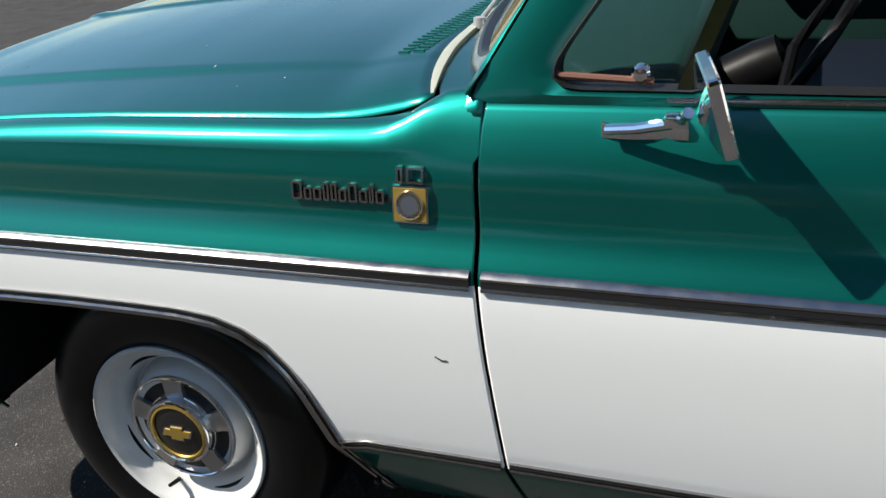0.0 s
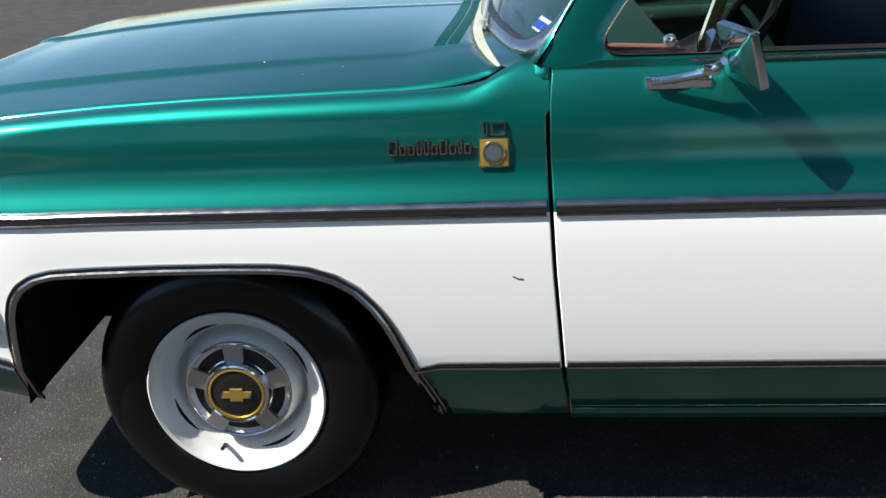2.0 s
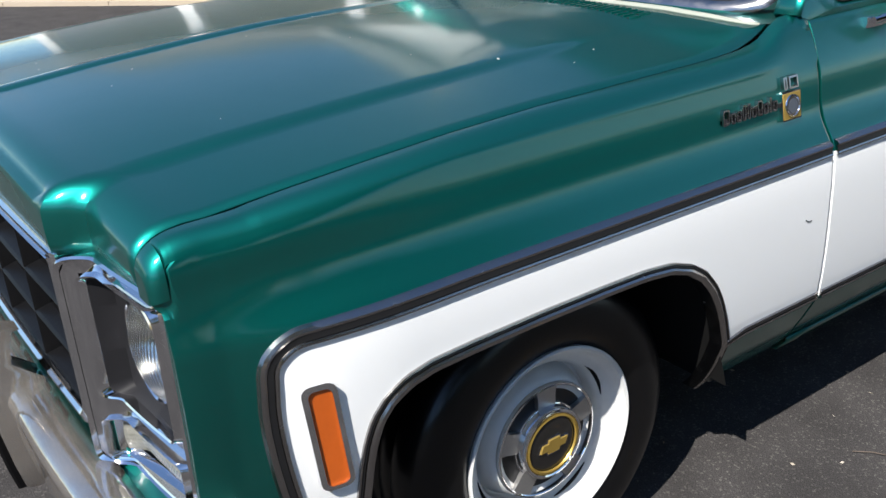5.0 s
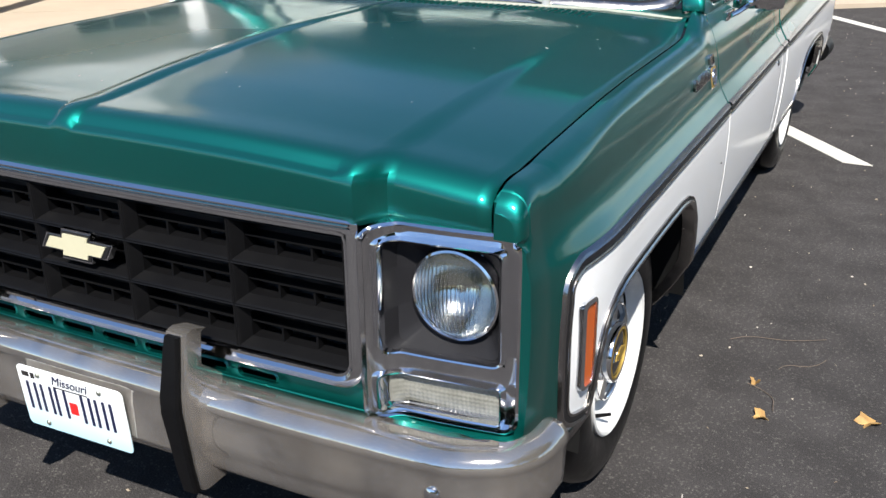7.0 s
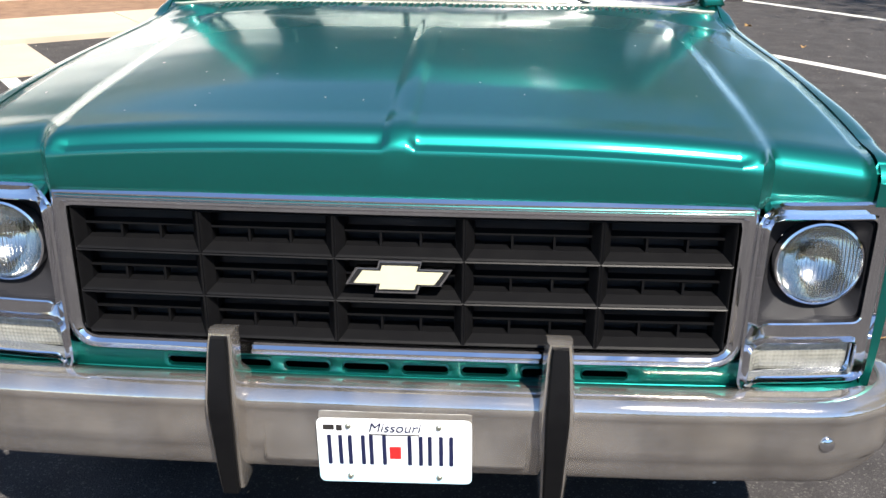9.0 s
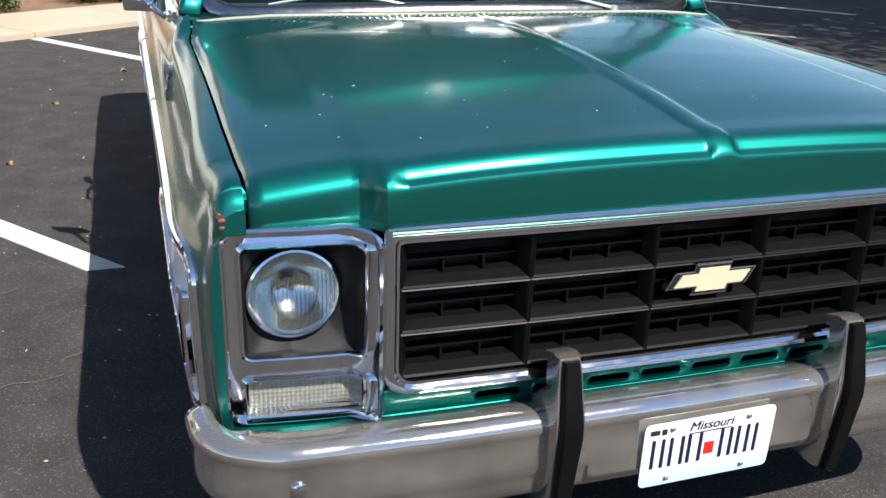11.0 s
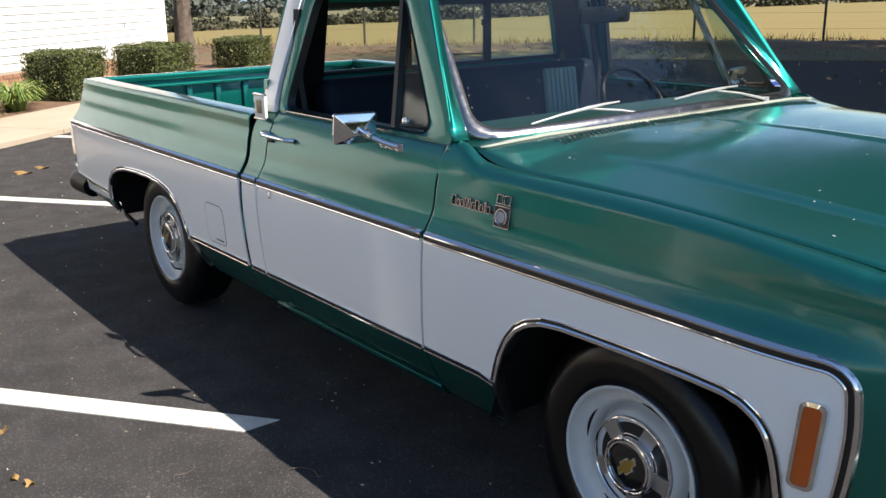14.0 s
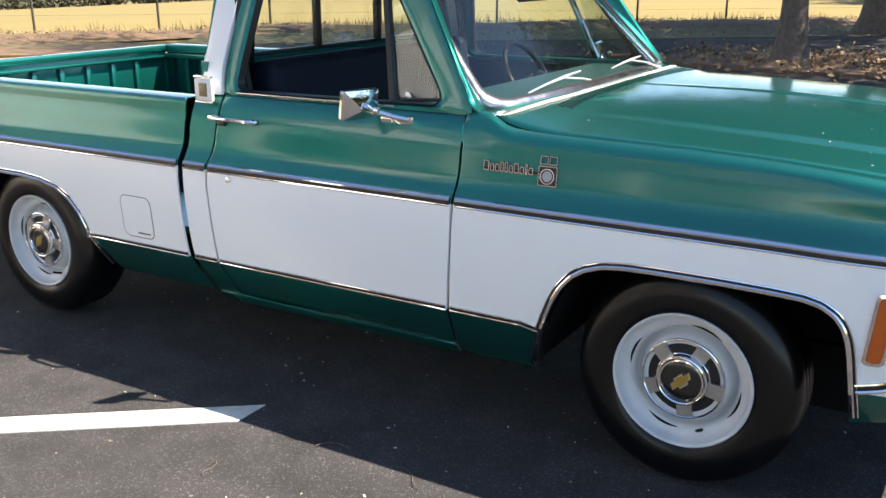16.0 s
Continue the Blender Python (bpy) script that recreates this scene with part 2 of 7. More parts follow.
def corner(pts, r, n=5, closed=False):
    """Rounds the corners of a polyline."""
    out, m = [], len(pts)
    for i, p in enumerate(pts):
        if not closed and i in (0, m - 1):
            out.append(tuple(p))
            continue
        p, a, b = (np.array(q, float) for q in (p, pts[i - 1], pts[(i + 1) % m]))
        da, db = a - p, b - p
        k = min(r, 0.45 * np.linalg.norm(da), 0.45 * np.linalg.norm(db))
        a, b = p + k * da / np.linalg.norm(da), p + k * db / np.linalg.norm(db)
        out += [tuple((1 - t) ** 2 * a + 2 * t * (1 - t) * p + t * t * b) for t in np.linspace(0, 1, n)]
    return out

def tube(bm, path, r, segs=8, mi=0, closed=False):
    path = [Vector(p) for p in path]
    rows, n = [], len(path)
    for i, p in enumerate(path):
        if closed:
            t = path[(i + 1) % n] - path[i - 1]
        else:
            t = path[min(i + 1, n - 1)] - path[max(i - 1, 0)]
        t.normalize()
        up = Vector((0, 0, 1)) if abs(t.z) < 0.9 else Vector((0, 1, 0))
        a = t.cross(up).normalized()
        b = a.cross(t)
        rr = r[i] if isinstance(r, (list, tuple)) else r
        rows.append([p + rr * (math.cos(2 * math.pi * k / segs) * a + math.sin(2 * math.pi * k / segs) * b) for k in range(segs)])
    V = grid(bm, rows, closed_u=closed, closed_v=True, mi=mi)
    if not closed:
        for row in (V[0][::-1], V[-1]):
            bm.faces.new(row).material_index = mi

def solid(ob, t=0.01, crisp=False):
    m = ob.modifiers.new("thickness", "SOLIDIFY")
    m.thickness, m.offset = t, -1.0
    if crisp:
        ob.modifiers.new("crisp_edges", "WEIGHTED_NORMAL").keep_sharp = True
    return ob

# ---- ground and surroundings ----
def uv(u, v, z=0.0):
    """The parking lot's own axes: u along the walk, v towards the building."""
    return Vector((0.8 * u - 0.6 * v, 0.6 * u + 0.8 * v, z))

def uvbox(bm, u0, u1, v0, v1, z0, z1, mi=0):
    prism(bm, [(u0, v0), (u1, v0), (u1, v1), (u0, v1)], lambda a, b, d: uv(a, b, d), z0, z1, mi)

bm = bmesh.new()
rad = [0.01, 4, 9, 15, 22, 30, 45, 70, 110, 180, 300, 600, 1200, 2500, 4500]
grid(bm, [[(r * math.cos(a), r * math.sin(a), -0.03 - 0.028 * max(0, r - 24)) for a in np.linspace(0, 2 * math.pi, 97)[:-1]] for r in rad], closed_v=True)
outward(bm)
ground = tagged(finish("ground", bm, FIELD), "dry yellow grass field falling away to the distance", "ground", kind="structure")

bm = bmesh.new()
prism(bm, [(-22, -16), (17, -16), (17, 7.23), (-22, 7.23)], lambda a, b, d: uv(a, b, d), -0.2, 0.0)
lot = tagged(finish("road", bm, ASPHALT, smooth=False), "dark worn asphalt of the parking lot", "asphalt", kind="structure")

def stripe(u, v0, v1, cut):
    bm = bmesh.new()
    n = 26
    prism(bm, [(u - 0.06, v0 + cut), (u + 0.06, v0), (u + 0.06, v1), (u - 0.06, v1)], lambda a, b, d: uv(a, b, d), -0.002, 0.004)
    return tagged(finish("parking_line", bm, STRIPE, smooth=False), "worn white painted parking line on asphalt", "road marking", "parking lines", "structure")
for u, v0, v1 in ((-3.30, 1.9, 7.2), (-0.12, 1.86, 5.68), (2.98, 1.76, 7.2), (5.80, 1.7, 7.2), (8.80, 1.7, 7.2), (11.7, 1.7, 7.2)):
    stripe(u, v0, v1, 0.09)

bm = bmesh.new()
u = -21.0
while u < 12.6:
    uvbox(bm, u, u + 1.49, 7.235, 8.62, -0.05, 0.05)
    u += 1.5
for u in (-3.2, -1.44):
    uvbox(bm, u, u + 1.75, 5.70, 7.228, -0.05, 0.012)
uvbox(bm, -10.3, -0.78, 8.625, 10.20, -0.05, 0.052)
pavement = tagged(finish("pavement", bm, CONCRETE, smooth=False), "sunlit beige concrete walk beside the lot", "pavement", kind="structure")
bm = bmesh.new()
uvbox(bm, -0.775, 15.6, 8.625, 10.2, -0.05, 0.04)
uvbox(bm, -21, -10.305, 8.625, 10.2, -0.05, 0.04)
bed_ground = tagged(finish("planting_bed", bm, MULCH, smooth=False), "brown bark mulch bed along the building", "mulch bed", kind="structure")

# ---- the pickup truck: nose towards -y, driver's side +x, front axle at y = 0 ----
truck = tagged(new("pickup_truck"), "green and white two-tone vintage pickup truck parked on asphalt", "truck")

def sstep(a, b, x):
    t = max(0.0, min(1.0, (x - a) / (b - a)))
    return t * t * (3 - 2 * t)

PROF = [(0.876, 0.255), (0.890, 0.27), (0.914, 0.30), (0.952, 0.36), (0.984, 0.42), (1.000, 0.452), (1.008, 0.52), (1.014, 0.60),
        (1.017, 0.68), (1.018, 0.75), (1.016, 0.79), (1.0135, 0.815), (1.010, 0.83), (1.002, 0.845), (0.993, 0.86), (0.9845, 0.875), (0.978, 0.89), (0.9735, 0.905),
        (0.9705, 0.92), (0.968, 0.94), (0.9655, 0.96), (0.9615, 0.98), (0.956, 1.0), (0.9485, 1.02)]
PROF_Z, PROF_X = [p[1] for p in PROF], [p[0] for p in PROF]

def nose(y, z=0.7):
    """How far the body side draws in towards the front corner."""
    high = sstep(0.80, 0.92, z)
    d = (0.043 - 0.025 * high) * max(0.0, min(1.0, (-0.35 - y) / 0.30)) ** 2
    if y < -0.62:
        k = min(1.0, (-0.62 - y) / 0.118)
        d += (0.019 - 0.015 * high) * (1 - math.sqrt(max(0.0, 1 - k * k)))
    if y < -0.714:
        k = min(1.0, (-0.714 - y) / 0.020)
        d += 0.012 * high * (1 - math.sqrt(max(0.0, 1 - k * k)))
    return d

def side_x(y, z):
    if z > 1.02:
        x = float(np.interp(z, [1.02, 1.05, 1.075, 1.095], [0.9485, 0.936, 0.922, 0.907]))
    else:
        x = float(np.interp(z, PROF_Z, PROF_X))
    if y > 3.3:
        x -= 0.02 * ((y - 3.3) / 0.85) ** 2
    return x - nose(y, z)

def door_front(z):
    return float(np.interp(z, [0.26, 0.43, 0.57, 0.69, 0.82, 0.93, 1.03, 1.12], [0.79, 0.77, 0.76, 0.751, 0.745, 0.741, 0.741, 0.75]))

def door_rear(z):
    return float(np.interp(z, [0.26, 0.33, 0.48, 0.75, 0.84, 1.0, 1.1], [1.765, 1.775, 1.80, 1.815, 1.81, 1.79, 1.785]))

def cab_rear(z):
    return float(np.interp(z, [0.26, 0.33, 0.47, 0.69, 0.83, 1.1], [1.875, 1.895, 1.925, 1.935, 1.935, 1.92]))

def arch(y):
    return float(np.interp(y, [-0.76, -0.62, -0.4755, -0.468, -0.455, -0.446, -0.432, -0.41, -0.375, -0.33, -0.25, -0.1, 0.06, 0.16, 0.23, 0.285, 0.325, 0.36, 0.385, 0.408, 0.43, 0.455, 0.479, 0.4795],
                           [0.42, 0.37, 0.335, 0.45, 0.55, 0.595, 0.632, 0.659, 0.680, 0.690, 0.694, 0.697, 0.697, 0.695, 0.687, 0.668, 0.642, 0.602, 0.560, 0.505, 0.445, 0.375, 0.29, 0.255]))

REAR_ARCH = ([2.515, 2.53, 2.55, 2.58, 2.63, 2.70, 2.80, 2.93, 3.1, 3.25, 3.36, 3.45, 3.51, 3.545, 3.56, 3.565, 3.8, 4.2],
             [0.30, 0.40, 0.48, 0.545, 0.60, 0.64, 0.662, 0.672, 0.671, 0.662, 0.643, 0.61, 0.565, 0.51, 0.46, 0.385, 0.42, 0.465])

def rear_low(y):
    if y < 2.512:
        return 0.29
    return float(np.interp(y, *REAR_ARCH))

# hood outline
def hood_half(y):
    return 0.899 - 0.018 * max(0.0, (-0.4 - y)) - 0.016 * sstep(0.50, 0.66, y)

def hood_edge_z(y):
    return float(np.interp(y, [-0.80, -0.72, -0.62, -0.50, -0.38, -0.2, 0.0, 0.23, 0.44, 0.54, 0.59, 0.615, 0.635, 0.65, 0.662, 0.675, 0.75],
                           [0.978, 0.988, 1.000, 1.012, 1.022, 1.034, 1.042, 1.045, 1.048, 1.052, 1.057, 1.063, 1.072, 1.083, 1.092, 1.097, 1.102]))

def panel_rows(s, prof, ts, y0, y1, low, top=None):
    rows = []
    for t in ts:
        yn = y0(0.7) + (y1(0.7) - y0(0.7)) * t
        zl = low(yn)
        row = []
        for z in prof:
            zz = max(z, zl)
            y = y0(zz) + (y1(zz) - y0(zz)) * t
            row.append(Vector((s * side_x(y, zz), y, zz)))
        if top:
            row += [Vector((s * p.x, p.y, p.z)) for p in top(yn)]
        rows.append(row)
    return rows

def cosspace(n, extra=()):
    return sorted(set(list(np.linspace(0, 1, n)) + list(extra)))

FZ = [0.25, 0.27, 0.30, 0.34, 0.38, 0.42, 0.452, 0.49, 0.53, 0.57, 0.61, 0.65, 0.68, 0.71, 0.75, 0.79, 0.815, 0.83, 0.845, 0.86, 0.875, 0.89, 0.905, 0.92, 0.94, 0.96, 0.98, 1.0]

def fender_top(y):
    hx, hz = hood_half(y) + 0.006, hood_edge_z(max(y, -0.62))
    base = side_x(y, 1.0)
    out = []
    zt = max(hz, 1.004)
    w = sstep(0.56, 0.70, y)
    for k in range(1, 11):
        a = k / 10 * math.pi / 2
        p = Vector((base - (base - hx) * (1 - math.cos(a)), y, 1.0 + (zt - 1.0) * math.sin(a)))
        q = k / 10
        zq = 1.0 + 0.078 * min(1.0, q / 0.6)
        if q <= 0.6:
            r = Vector((side_x(y, zq), y, zq))
        else:
            f = (q - 0.6) / 0.4
            r = Vector((side_x(y, 1.078) + (hx - side_x(y, 1.078)) * f, y, 1.078 + (zt - 1.078) * math.sin(f * math.pi / 2)))
        out.append(p.lerp(r, w))
    out.append(Vector((hx, y, zt - 0.03)))
    return out

for s in (1, -1):
    bm = bmesh.new()
    ys0, ys1 = (lambda z: -0.734 + 0.012 * (1 - sstep(0.905, 0.93, z))), (lambda z: door_front(z) - 0.004)
    span = ys1(0.7) - ys0(0.7)
    extra = [(y - ys0(0.7)) / span for y in (-0.4755, -0.472, -0.468, -0.462, -0.455, -0.446, -0.438, -0.43, -0.42, -0.41, -0.395, -0.375, -0.35, -0.33, 0.23, 0.25, 0.27, 0.285, 0.30, 0.325, 0.345, 0.36, 0.373, 0.385, 0.397, 0.408, 0.418, 0.43, 0.442, 0.455, 0.467, 0.479, 0.4797)]
    extra += [(y + 0.722) / span for y in np.linspace(-0.625, -0.56, 22)]
    extra += [(y + 0.722) / span for y in (-0.721, -0.718, -0.714, -0.708, -0.70, -0.69, -0.68, -0.665, -0.645)]
    rows = panel_rows(s, FZ, cosspace(46, [e for e in extra if 0 < e < 1] + [0.0007, 0.0015, 0.003, 0.005, 0.008, 0.012, 0.016, 0.021, 0.998]), ys0, ys1, arch, fender_top)
    k0, k1 = FZ.index(0.92), len(FZ) + 9
    drop_at = lambda y: float(np.interp(y + 0.734, [0, 0.003, 0.007, 0.012, 0.017, 0.023, 0.030, 0.040, 0.054, 0.075, 0.13, 0.18], [0.047, 0.038, 0.031, 0.026, 0.022, 0.018, 0.014, 0.010, 0.0065, 0.0045, 0.003, 0.0]))
    section = None
    for row in rows:
        w_ = 1 - sstep(-0.52, -0.20, row[0].y)
        lo_, hi_ = row[k0].copy(), row[k1].copy()
        for k in range(k0, k1 + 1):
            a = (k - k0) / (k1 - k0) * math.pi / 2
            row[k] = row[k].lerp(Vector((hi_.x + (lo_.x - hi_.x) * math.cos(a) ** 0.62, row[k].y, lo_.z + (hi_.z - lo_.z) * math.sin(a) ** 0.62)), w_)
        if section is None and row[k0].y > -0.709:
            section = [(p.x * s, p.z) for p in row[k0:k1 + 1]]
        for p in row:
            tuck = 0.006 * sstep(0.895, 0.905, p.z) * sstep(-0.706, -0.710, p.y) if p.y < -0.706 else 0.0
            p.x -= s * tuck
            p.z -= drop_at(p.y) * max(0.0, min(1.0, (p.z - 0.90) / 0.10)) + tuck
    # the front face turns in to the hood above the headlight frame
    edge = lambda p: 0.938 if p.z < 0.909 else 0.8965
    front = [Vector((min(p.x * s, edge(p)) * s, p.y + (0.002 if p.z < 0.909 else -0.0005), p.z)) for p in rows[0]]
    lip = [Vector((max(edge(p), p.x * s - 0.006) * s if p.x * s > edge(p) else p.x, p.y - 0.0004, p.z)) for p in rows[0]]
    inner = [Vector((p.x, p.y + 0.03, p.z)) for p in front]
    kf = FZ.index(0.905) + 1
    grid(bm, [r_[:kf] for r_ in (inner, front, lip, rows[0])], flip=s < 0)
    grid(bm, rows, flip=s < 0)
    for f in bm.faces:
        c = f.calc_center_median()
        f.material_index = 1 if (0.452 < c.z < 0.815 and c.y > float(np.interp(c.z, [0.47, 0.59, 0.70, 0.78, 0.815], [-0.572, -0.597, -0.608, -0.600, -0.575]))) else 0
    clean(bm)
    fender = solid(part("fender", bm, [GREEN, WHITE], truck, "green front fender with a white lower band"), 0.006, True)
    # rounded front of the fender between hood and side, above the headlight frame
    bm = bmesh.new()
    cap = []
    for a in np.radians((0, 12, 24, 36, 48, 58, 67, 75, 82, 87, 90)):
        y = -0.7085 - 0.0258 * math.sin(a)
        f_ = 1.0 - 0.34 * (1 - math.cos(a))
        cap.append([Vector((s * (0.8985 + (x - 0.8985) * f_ + 0.0004), y, z - drop_at(y) * max(0.0, min(1.0, (z - 0.90) / 0.10)) + 0.0004)) for x, z in section])
    for f_ in (0.9, 0.5, 0.0):
        cap.append([Vector((s * (0.8985 + (p.x * s - 0.8985) * f_), p.y - 0.0002, p.z)) for p in cap[10]])
    cap.append([p + Vector((0, 0.02, 0)) for p in cap[-1]])
    grid(bm, cap, flip=s > 0)
    facing(bm, Vector((0, -1, 0)))
    part("fender_front", bm, GREEN, truck, "narrow green front of the fender", angle=50)
    # doors
    bm = bmesh.new()
    DZ = [z for z in FZ if z >= 0.30] + [1.02, 1.05, 1.075, 1.092]
    y0, y1 = (lambda z: door_front(z) + 0.004), (lambda z: door_rear(z) - 0.004)
    rows = panel_rows(s, DZ, cosspace(30, (0.003, 0.997)), y0, y1, lambda y: 0.305)
    grid(bm, rows, flip=s < 0)
    for f in bm.faces:
        c = f.calc_center_median()
        f.material_index = 1 if 0.452 < c.z < 0.815 else 0
    clean(bm)
    door = solid(part("door", bm, [GREEN, WHITE], truck, "green cab door with a white lower band"), 0.03, True)
    # cab corner behind the door
    bm = bmesh.new()
    y0, y1 = (lambda z: door_rear(z) + 0.004), cab_rear
    rows = panel_rows(s, DZ, cosspace(8, (0.02, 0.97)), y0, y1, lambda y: 0.30)
    rows.append([Vector((s * (p.x * s - 0.05), p.y + 0.002, p.z)) for p in rows[-1]])
    grid(bm, rows, flip=s < 0)
    for f in bm.faces:
        c = f.calc_center_median()
        f.material_index = 1 if 0.452 < c.z < 0.815 else 0
    clean(bm)
    solid(part("cab_corner", bm, [GREEN, WHITE], truck), 0.006, True)
    # rocker sill
    bm = bmesh.new()
    grid(bm, [[Vector((s * x, y, z)) for x, z in ((0.915, 0.302), (0.919, 0.297), (0.918, 0.289), (0.905, 0.274), (0.890, 0.255), (0.78, 0.25))] for y in np.linspace(0.79, 1.88, 12)], flip=s > 0)
    solid(part("rocker_panel", bm, GREEN, truck), 0.005)
    # bed side
    bm = bmesh.new()
    BZ = FZ + [1.02, 1.04, 1.052]
    y0 = lambda z: cab_rear(z) + 0.03
    y1 = lambda z: float(np.interp(z, [0.3, 0.46, 0.6, 0.8, 0.95, 1.06], [4.10, 4.12, 4.135, 4.13, 4.04, 3.985]))
    span = y1(0.7) - y0(0.7)
    extra = [(y - y0(0.7)) / span for y in REAR_ARCH[0][:-2]] + [(y - y0(0.7)) / span for y in (2.513, 2.521, 2.54, 2.565, 2.605, 2.665, 3.48, 3.53, 3.555, 3.5625)]
    bed_x = lambda y, z: side_x(y, z) if z < 1.0 else side_x(y, 1.0)
    rows = []
    for t in cosspace(60, extra + [0.0015, 0.9985]):
        yn = y0(0.7) + span * t
        zl = rear_low(yn)
        row = []
        for z in BZ:
            zz = max(z, zl)
            y = y0(zz) + (y1(zz) - y0(zz)) * t
            row.append(Vector((s * bed_x(y, zz), y, zz)))
        yt = row[-1].y
        bx = bed_x(yt, 1.0)
        row += [Vector((s * (bx - 0.006), yt, 1.062)), Vector((s * (bx - 0.016), yt, 1.066)), Vector((s * (bx - 0.095), yt, 1.066)), Vector((s * (bx - 0.105), yt, 1.06)), Vector((s * (bx - 0.106), yt, 1.02)), Vector((s * (bx - 0.075), yt, 1.01))]
        rows.append(row)
    back = [Vector((s * (p.x * s - 0.07), p.y + 0.004, p.z)) for p in rows[-1][: len(BZ)]] + [p.copy() for p in rows[-1][len(BZ):]]
    grid(bm, rows + [back], flip=s < 0)
    for f in bm.faces:
        c = f.calc_center_median()
        f.material_index = 1 if 0.452 < c.z < 0.815 else 0
    clean(bm)
    solid(part("bed_side", bm, [GREEN, WHITE], truck, "green and white bed side with a wheel opening"), 0.006, True)
    # inner bed wall with pressed pockets
    bm = bmesh.new()
    xi = 0.83
    grid(bm, [[Vector((s * (xi + 0.062), y, z)) for z in np.linspace(0.73, 1.015, 6)] for y in np.linspace(1.98, 4.05, 12)], flip=s > 0)
    for k in range(11):
        box(bm, (s * (xi + 0.026), 2.03 + 0.196 * k, 0.865), (0.070, 0.036, 0.27), 0.004)
    box(bm, (s * (xi + 0.026), 3.015, 0.745), (0.070, 2.05, 0.04), 0.004)
    box(bm, (s * (xi + 0.02), 3.0, 1.0), (0.10, 2.07, 0.03), 0.004)
    part("inner_bed_wall", bm, GREEN, truck, "green inner bed wall with pressed pockets")
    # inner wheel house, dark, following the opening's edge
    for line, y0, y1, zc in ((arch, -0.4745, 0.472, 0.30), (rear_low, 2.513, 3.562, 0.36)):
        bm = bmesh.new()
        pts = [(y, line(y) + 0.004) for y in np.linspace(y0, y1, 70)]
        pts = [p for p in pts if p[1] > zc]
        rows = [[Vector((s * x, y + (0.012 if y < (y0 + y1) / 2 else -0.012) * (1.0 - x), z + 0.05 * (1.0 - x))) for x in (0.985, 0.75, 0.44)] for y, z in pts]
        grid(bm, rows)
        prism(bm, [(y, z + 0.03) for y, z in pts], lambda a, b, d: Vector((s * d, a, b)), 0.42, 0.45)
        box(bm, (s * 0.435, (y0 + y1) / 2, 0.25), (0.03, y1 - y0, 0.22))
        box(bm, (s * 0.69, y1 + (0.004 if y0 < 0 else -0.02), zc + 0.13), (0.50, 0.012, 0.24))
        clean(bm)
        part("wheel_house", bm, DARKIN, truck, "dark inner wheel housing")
        if y0 > 2:
            bm = bmesh.new()
            grid(bm, [[r_[0].lerp(r_[1], 0.7) + Vector((0, 0, 0.012)), r_[2] + Vector((0, 0, 0.012))] for r_ in rows])
            facing(bm, Vector((0, 0, 1)))
            part("wheel_tub", bm, GREEN, truck, "green wheel tub in the bed")

# hood
def hood_z(x, y):
    ax = abs(x)
    e = hood_edge_z(y)
    c = float(np.interp(y, [-0.80, -0.70, -0.50, -0.30, -0.10, 0.10, 0.30, 0.50, 0.69], [1.024, 1.043, 1.064, 1.079, 1.091, 1.099, 1.103, 1.104, 1.104]))
    z = e + (c - e) * (1 - min(1.0, ax / 0.9) ** (2.7 - 0.7 * sstep(-0.75, -0.2, y) + 1.5 * sstep(-0.1, 0.45, y) + 6.0 * sstep(0.42, 0.62, y)))
    fade = 1 - sstep(-0.2, 0.5, y)
    z += 0.009 * (1 - sstep(0.662, 0.708, ax)) * (0.2 + 0.8 * fade)
    z += 0.006 * (1 - sstep(0.012, 0.034, ax)) * (0.3 + 0.7 * fade)
    return z

def strip_y(x):
    """Plan line of the hood's rear edge."""
    return 0.573 + 0.078 * (abs(x) / 0.885) ** 5

def hood_front(x):
    return -0.732 - 0.058 * (1 - sstep(0.664, 0.708, abs(x))) - 0.012 * (1 - (x / 0.9) ** 2)

bm = bmesh.new()
xs = sorted(set([round(v, 4) for v in np.linspace(-1, 1, 61)] + [s * v / 0.897 for s in (-1, 1) for v in (0.0, 0.012, 0.022, 0.032, 0.042, 0.052, 0.63, 0.645, 0.655, 0.667, 0.68, 0.692, 0.703, 0.715, 0.725)]))
LIP_STEP = [(0.000, -0.046), (0.000, -0.040), (0.002, -0.035), (0.008, -0.0315), (0.015, -0.0295), (0.020, -0.026), (0.0225, -0.021), (0.028, -0.0135), (0.038, -0.0070), (0.052, -0.0030), (0.075, 0.0)]
LIP_PLAIN = [(0.000, -0.046), (0.001, -0.039), (0.003, -0.033), (0.007, -0.027), (0.012, -0.0220), (0.017, -0.018), (0.023, -0.0140), (0.030, -0.0100), (0.040, -0.0060), (0.054, -0.0028), (0.075, 0.0)]
rows = []
